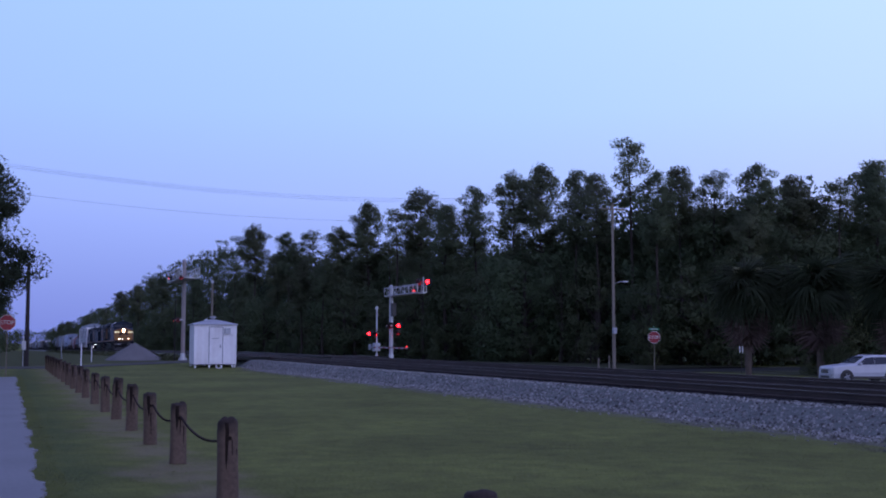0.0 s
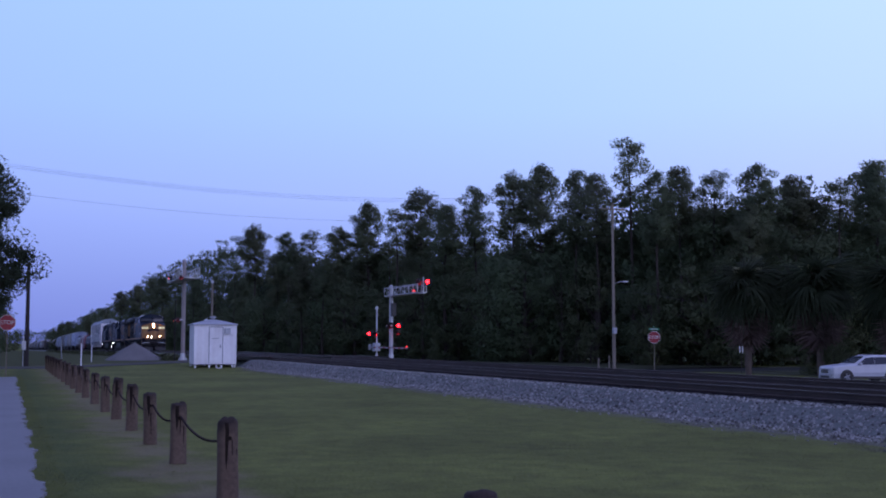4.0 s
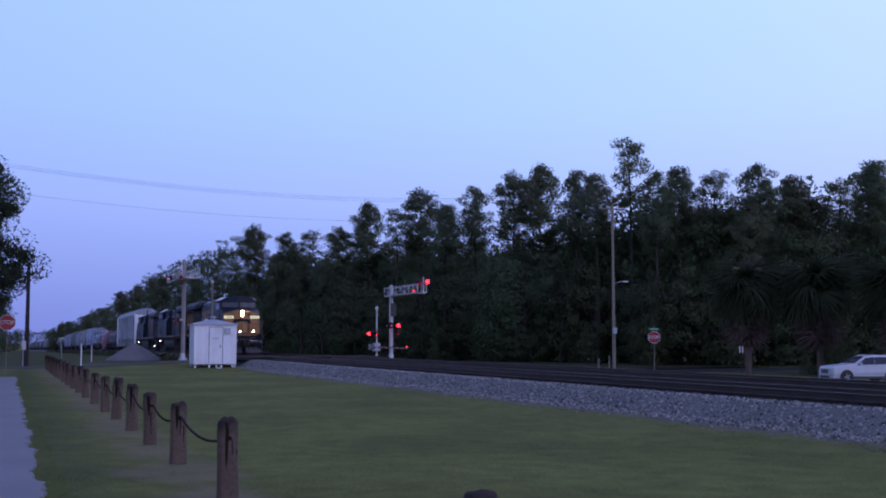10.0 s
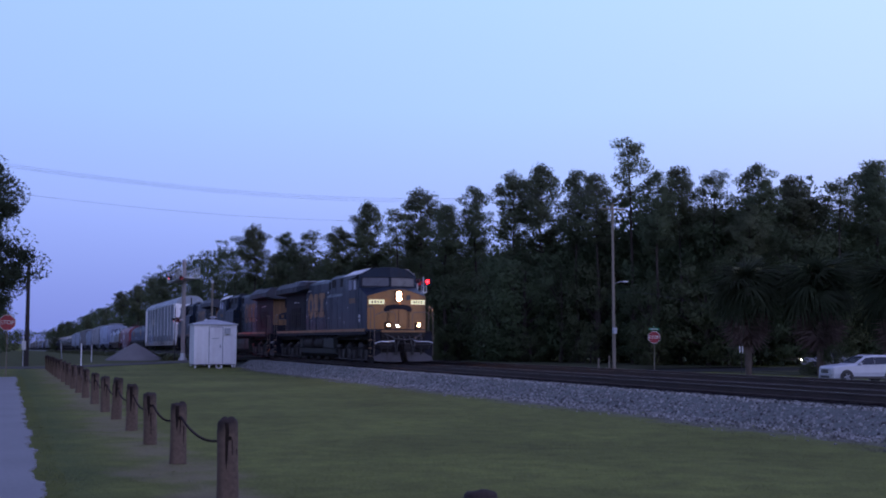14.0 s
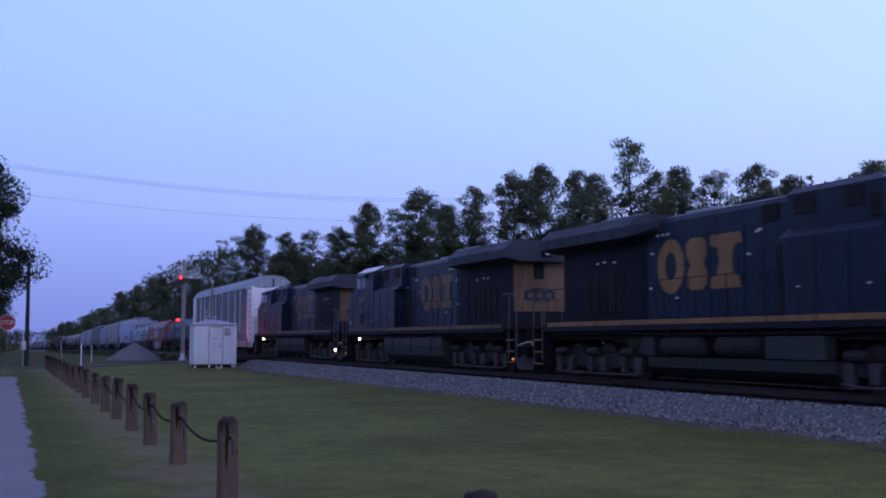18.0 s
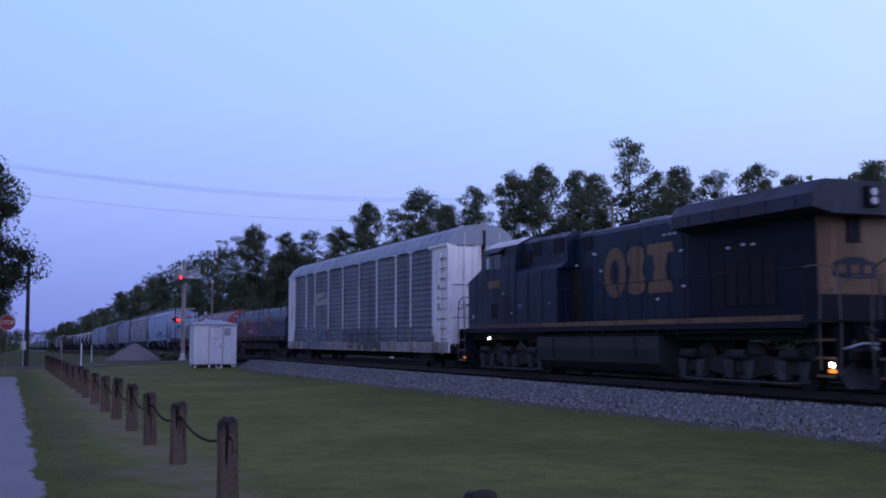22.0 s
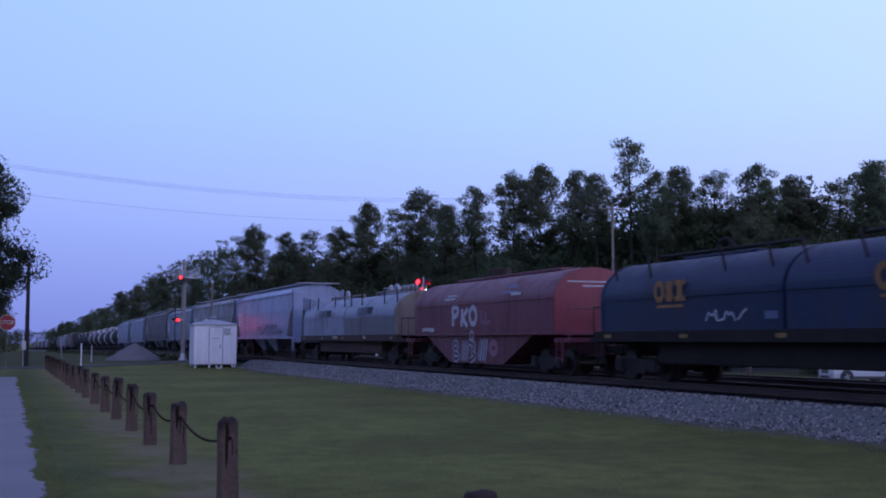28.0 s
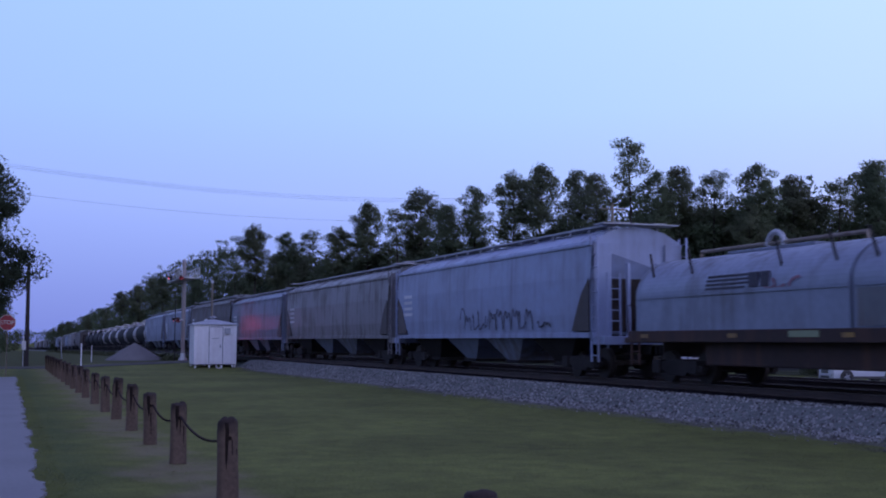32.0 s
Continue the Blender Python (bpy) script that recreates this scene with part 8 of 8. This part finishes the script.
def suv():
    # nose at +x in its own space
    c = empty("suv", pose(-52.6, 46.0, ground_z(-52, 46) + 0.046, 0, 0, 258), "white compact suv standing on the street", "car")
    bm = bmesh.new()
    car_shell(bm, [(2.34, 0.74, 0.66, 0.40, 0.76, 0.88), (2.22, 0.88, 0.8, 0.3, 0.9, 1.0), (1.7, 0.94, 0.85, 0.27, 0.98, 1.07), (1.05, 0.945, 0.86, 0.27, 1.02, 1.13), (0.82, 0.945, 0.84, 0.27, 1.03, 1.18),
                   (0.12, 0.945, 0.72, 0.27, 1.05, 1.6), (-0.6, 0.945, 0.72, 0.27, 1.06, 1.67), (-1.5, 0.945, 0.7, 0.27, 1.07, 1.66), (-2.05, 0.935, 0.68, 0.3, 1.07, 1.56), (-2.3, 0.9, 0.8, 0.35, 1.02, 1.16)])
    body = part("body", bm, "carwhite", c, "glossy white body")
    for s in (-1, 1):
        for name, pts in (("front_window", [(0.72, 1.1), (0.1, 1.5), (-0.4, 1.54), (-0.4, 1.1)]), ("rear_window", [(-0.43, 1.1), (-0.43, 1.54), (-1.25, 1.54), (-1.38, 1.12)]), ("quarter_window", [(-1.41, 1.12), (-1.28, 1.54), (-1.75, 1.5), (-2.05, 1.18)])):
            bm = bmesh.new()
            a = [(p[0], s * (0.93 - (p[1] - 1.05) * 0.38), p[1]) for p in pts]
            b = [(p[0], s * (0.95 - (p[1] - 1.05) * 0.38), p[1]) for p in pts]
            loft(bm, [a, b])
            part(name, bm, "glass", c, "dark side window")
        for x in (1.42, -1.42):
            bm = bmesh.new()
            rod(bm, (x, s * 0.87, 0.37), (x, s * 0.952, 0.37), 0.43, 0.43, 24)
            part("wheel_arch", bm, "black", c)
            wheel_part(c, x, s * 0.86, 0.36)
        part("mirror", boxes([(0.5, 0.66, s * 1.03 - 0.1, s * 1.03 + 0.1, 1.08, 1.22)], 0.03), "carwhite", c)
        part("side_skirt", boxes([(-1.0, 1.0, s * 0.945 - 0.015, s * 0.945 + 0.015, 0.26, 0.4)]), "black", c)
        bm = bmesh.new()
        loft(bm, [[(2.36, s * 0.46, 0.68), (2.34, s * 0.5, 0.82), (2.26, s * 0.5, 0.82), (2.26, s * 0.46, 0.68)], [(2.27, s * 0.76, 0.7), (2.24, s * 0.77, 0.88), (2.1, s * 0.75, 0.88), (2.1, s * 0.74, 0.7)], [(1.92, s * 0.925, 0.84), (1.84, s * 0.93, 0.94), (1.8, s * 0.86, 0.94), (1.86, s * 0.86, 0.84)]])
        part("headlamp", bm, "paleglass", c, "unlit swept-back headlamp")
        part("fog_lamp", boxes([(2.2, 2.33, s * 0.66 - 0.12, s * 0.66 + 0.12, 0.42, 0.55)], 0.02), "black", c)
        part("tail_lamp", boxes([(-2.3, -2.18, s * 0.78 - 0.14, s * 0.78 + 0.14, 0.95, 1.08)], 0.02), "signred", c)
        for x in (0.3, -0.75):
            part("door_handle", boxes([(x - 0.35, x - 0.18, s * 0.95 - 0.02, s * 0.95 + 0.02, 0.98, 1.01)], 0.006), "carwhite", c)
        bm = bmesh.new()
        tube(bm, [(-0.1, s * 0.6, 1.6), (-0.2, s * 0.6, 1.66), (-1.6, s * 0.6, 1.64), (-1.7, s * 0.6, 1.57)], 0.02, 6)
        part("roof_rail", bm, "chrome", c)
    bm = bmesh.new()
    a = [(0.84, -0.74, 1.16), (0.84, 0.74, 1.16), (0.14, 0.62, 1.56), (0.14, -0.62, 1.56)]
    loft(bm, [a, [(p[0] + 0.03, p[1], p[2] + 0.03) for p in a]])
    part("windshield", bm, "glass", c)
    bm = bmesh.new()
    loft(bm, [[(2.26, -0.44, 0.8), (2.26, 0.44, 0.8), (2.34, 0.44, 0.8), (2.34, -0.44, 0.8)], [(2.26, -0.4, 0.58), (2.26, 0.4, 0.58), (2.385, 0.4, 0.58), (2.385, -0.4, 0.58)]])
    part("grille", bm, "black", c, "dark grille")
    part("air_intake", boxes([(2.3, 2.385, -0.5, 0.5, 0.32, 0.44)], 0.02), "black", c, "dark lower air intake")
    part("grille_bar", boxes([(2.35, 2.39, -0.4, 0.4, 0.675, 0.705)]), "chrome", c)
    part("bumper", boxes([(2.1, 2.36, -0.76, 0.76, 0.27, 0.56)], 0.05), "carwhite", c)
    part("bumper_lip", boxes([(2.1, 2.37, -0.74, 0.74, 0.2, 0.28)], 0.02), "black", c, "dark bumper lip")
    c.scale = (0.95, 0.95, 0.95)
    return c


def pickup():
    c = empty("pickup_truck", pose(-81.6, 90, ground_z(-80, 60) + 0.045, 0, 0, 270), "white pickup truck driving past with lit headlights", "pickup truck")
    bm = bmesh.new()
    car_shell(bm, [(2.85, 0.86, 0.8, 0.5, 0.95, 1.05), (2.7, 0.97, 0.9, 0.45, 1.05, 1.15), (1.5, 1.0, 0.93, 0.42, 1.1, 1.2), (1.3, 1.0, 0.9, 0.42, 1.12, 1.28), (0.7, 1.0, 0.74, 0.42, 1.14, 1.86), (-0.1, 1.0, 0.74, 0.42, 1.14, 1.92), (-0.8, 1.0, 0.74, 0.42, 1.14, 1.88), (-0.95, 1.0, 0.85, 0.42, 1.14, 1.25)])
    part("cab", bm, "carwhite", c)
    part("bed", boxes([(-2.85, -0.95, -1.0, -0.9, 0.5, 1.22), (-2.85, -0.95, 0.9, 1.0, 0.5, 1.22), (-2.85, -2.75, -0.9, 0.9, 0.5, 1.22), (-2.85, -0.95, -0.9, 0.9, 0.5, 0.6)], 0.02), "carwhite", c, "open cargo bed")
    for s in (-1, 1):
        for pts in ([(1.2, 1.2), (0.75, 1.74), (0.2, 1.78), (0.2, 1.2)], [(0.12, 1.2), (0.12, 1.78), (-0.62, 1.76), (-0.78, 1.2)]):
            bm = bmesh.new()
            a = [(p[0], s * (0.985 - (p[1] - 1.14) * 0.34), p[1]) for p in pts]
            loft(bm, [a, [(p[0], p[1] + s * 0.03, p[2]) for p in a]])
            part("side_window", bm, "glass", c)
        for x in (1.8, -1.85):
            bm = bmesh.new()
            rod(bm, (x, s * 0.9, 0.42), (x, s * 1.006, 0.42), 0.48, 0.48, 22)
            part("wheel_arch", bm, "black", c)
            wheel_part(c, x, s * 0.92, 0.4, 0.26)
        bm = bmesh.new()
        rod(bm, (2.78, s * 0.72, 0.98), (2.88, s * 0.72, 0.98), 0.1, 0.1, 16)
        part("headlamp", bm, "carlamp", c, "lit headlamp")
        part("tail_lamp", boxes([(-2.88, -2.82, s * 0.92 - 0.07, s * 0.92 + 0.07, 0.85, 1.15)], 0.01), "tail", c, "lit red tail lamp")
        part("mirror", boxes([(1.0, 1.15, s * 1.12 - 0.1, s * 1.12 + 0.1, 1.2, 1.4)], 0.02), "black", c)
    c.scale = (0.85, 0.85, 0.85)
    part("grille", boxes([(2.82, 2.9, -0.55, 0.55, 0.75, 1.05)], 0.02), "black", c)
    part("bumper", boxes([(2.75, 2.95, -0.9, 0.9, 0.48, 0.66)], 0.03), "chrome", c)
    bm = bmesh.new()
    a = [(1.28, -0.8, 1.24), (1.28, 0.8, 1.24), (0.72, 0.66, 1.8), (0.72, -0.66, 1.8)]
    loft(bm, [a, [(p[0] + 0.03, p[1], p[2] + 0.03) for p in a]])
    part("windshield", bm, "glass", c)
    return c

# ---------------------------------------------------------------- the train, in order from its head
def along(t):
    """Where the train's mark lies along the track at t seconds."""
    return -34.094 + 9.5834 * (t - 20) - 0.0098 * (t - 20) ** 2


TRAIN = []
lead = locomotive(True, False)
TRAIN.append((lead, 30.05, 0))
second = locomotive(False, True)
TRAIN.append((second, 7.85, 180))
third = copy_thing(second, pose(0, TRACK_A, 0))
bm = bmesh.new()
rod(bm, (-10.2, 1.5, 0.62), (-10.2, 1.55, 0.61), 0.05, 0.055, 14)
part("end_marker_lamp", bm, "stepglow", third, "small lit white lamp beside the steps")
TRAIN.append((third, -14.45, 180))
rack = autorack()
TRAIN.append((rack, -39.95, 0))
TRAIN.append((coil_wagon("blue"), -62.8, 0))
TRAIN.append((coil_wagon("red"), -80.75, 0))
TRAIN.append((coil_wagon("grey"), -98.2, 0))
hop_a = hopper_wagon("hoplight", 8.85, "pale grey covered hopper wagon with dark graffiti", True)
TRAIN.append((hop_a, -117.9, 0))
hop_b = hopper_wagon("hopbeige", 9.9, "weathered beige covered hopper wagon")
TRAIN.append((hop_b, -138.0, 0))
hop_c = hopper_wagon("hopdull", 8.4, "dull grey covered hopper wagon")
hop_c.scale = (1, 1, 0.96)
TRAIN.append((hop_c, -157.75, 0))
hop_d = hopper_wagon("hopdark", 9.9, "dark brown covered hopper wagon")
TRAIN.append((hop_d, -176.8, 0))
TRAIN.append((copy_thing(hop_c, pose(0, TRACK_A, 0)), -197.0, 0))
TRAIN.append((copy_thing(hop_c, pose(0, TRACK_A, 0)), -216.0, 0))
tank = tank_wagon("tankblack", "tankwhite")
dark_tank = tank_wagon("tankblack", "tankblack")
mark = -233.4
for k in range(9):
    src = tank if k < 6 else dark_tank
    use = src if k in (0, 6) else copy_thing(src, pose(0, TRACK_A, 0))
    TRAIN.append((use, mark, 0))
    mark -= 13.4
rng = random.Random(3)
mark -= 4
kinds = [(hop_d, 22.0), (dark_tank, 13.4), (hop_c, 19.2), (hop_b, 22.0), (dark_tank, 13.4), (tank, 13.4), (hop_d, 22.0)]
half_prev = 6.7
for k in range(26):
    src, length = kinds[(k * 5 + k // 3) % len(kinds)]
    mark -= half_prev + length / 2 if k else length / 2
    half_prev = length / 2
    TRAIN.append((copy_thing(src, pose(0, TRACK_A, 0)), mark, 0))

suv()
truck_car = pickup()


def motions():
    times = [0, 2, 4, 6, 8, 10, 12, 14, 16, 18, 20, 22, 24, 26, 28, 30, 32]
    for thing, offset, turn in TRAIN:
        rows = []
        for t in times:
            x = along(t) + offset
            # the mean of both trucks' levels, and the slope between them
            za, zb = fall(x - 7), fall(x + 7)
            tilt = math.degrees(math.atan2(zb - za, 14))
            rows.append((t, pose(x, TRACK_A, -(za + zb) / 2, 0, tilt if not turn else -tilt, turn)))
        walk(thing, rows)
    # wheels roll under the engines and the first wagons
    for thing, offset, turn in TRAIN[:8]:
        for bogie in thing.children:
            for wheel in bogie.children:
                if wheel.name.startswith("wheel"):
                    base = wheel.matrix_basis.copy()
                    r = base.translation.z
                    way = -1 if turn else 1
                    n = round(32 * 9.8 / (r * 1.25))
                    walk(wheel, [(32 * k / n, base @ pose(0, 0, 0, 0, way * math.degrees(along(32 * k / n) / r), 0)) for k in range(n + 1)])
    # the pickup comes down the crossing road and waits at the gate
    z = ground_z(-80, 60) + 0.045
    way = [(0, 10, 132, 220), (9, -47, 84.5, 220), (12.13, -64.5, 70.0, 222), (13.63, -72.9, 64.0, 232), (13.93, -74.2, 62.6, 236), (14.33, -75.8, 60.7, 243), (14.63, -76.8, 59.3, 254),
                     (15.13, -78.0, 57.0, 258), (16, -79.2, 54.0, 264), (17, -79.6, 53.0, 267), (32, -79.6, 53.0, 267)]
    walk(truck_car, [(t, pose(x, y, z, 0, 0, turn)) for t, x, y, turn in way])
    gone = [0.0]
    for p, q in zip(way[:-1], way[1:]):
        gone.append(gone[-1] + math.hypot(q[1] - p[1], q[2] - p[2]))
    stamps = [p[0] for p in way]
    n = int(gone[-1] / 0.4)
    for wheel in truck_car.children:
        if wheel.name.startswith("wheel") and not wheel.name.startswith("wheel_arch"):
            base = wheel.matrix_basis.copy()
            rows = [(float(np.interp(gone[-1] * k / n, gone[:-1], stamps[:-1])), base @ pose(0, 0, 0, 0, math.degrees(gone[-1] * k / n / 0.34), 0)) for k in range(n + 1)]
            walk(wheel, rows + [(32, rows[-1][1])])
    # the flashers change over every 0.614 s
    half = 0.614
    for drum, first in FLASHERS:
        base = drum.matrix_basis.copy()
        on = first == 1
        angle = 0 if on else 180
        rows = [(0, base @ pose(0, 0, 0, 0, 0, angle))]
        k = 1
        while 6.75 - half * 11 + half * k < 31.94:
            t = 6.75 - half * 11 + half * k
            if t > 0.1:
                for dt, da in ((-0.05, 0), (-0.0167, 60), (0.0167, 120), (0.05, 180)):
                    rows.append((t + dt, base @ pose(0, 0, 0, 0, 0, angle + da)))
                angle += 180
            k += 1
        rows.append((32, base @ pose(0, 0, 0, 0, 0, angle)))
        walk(drum, rows)


motions()
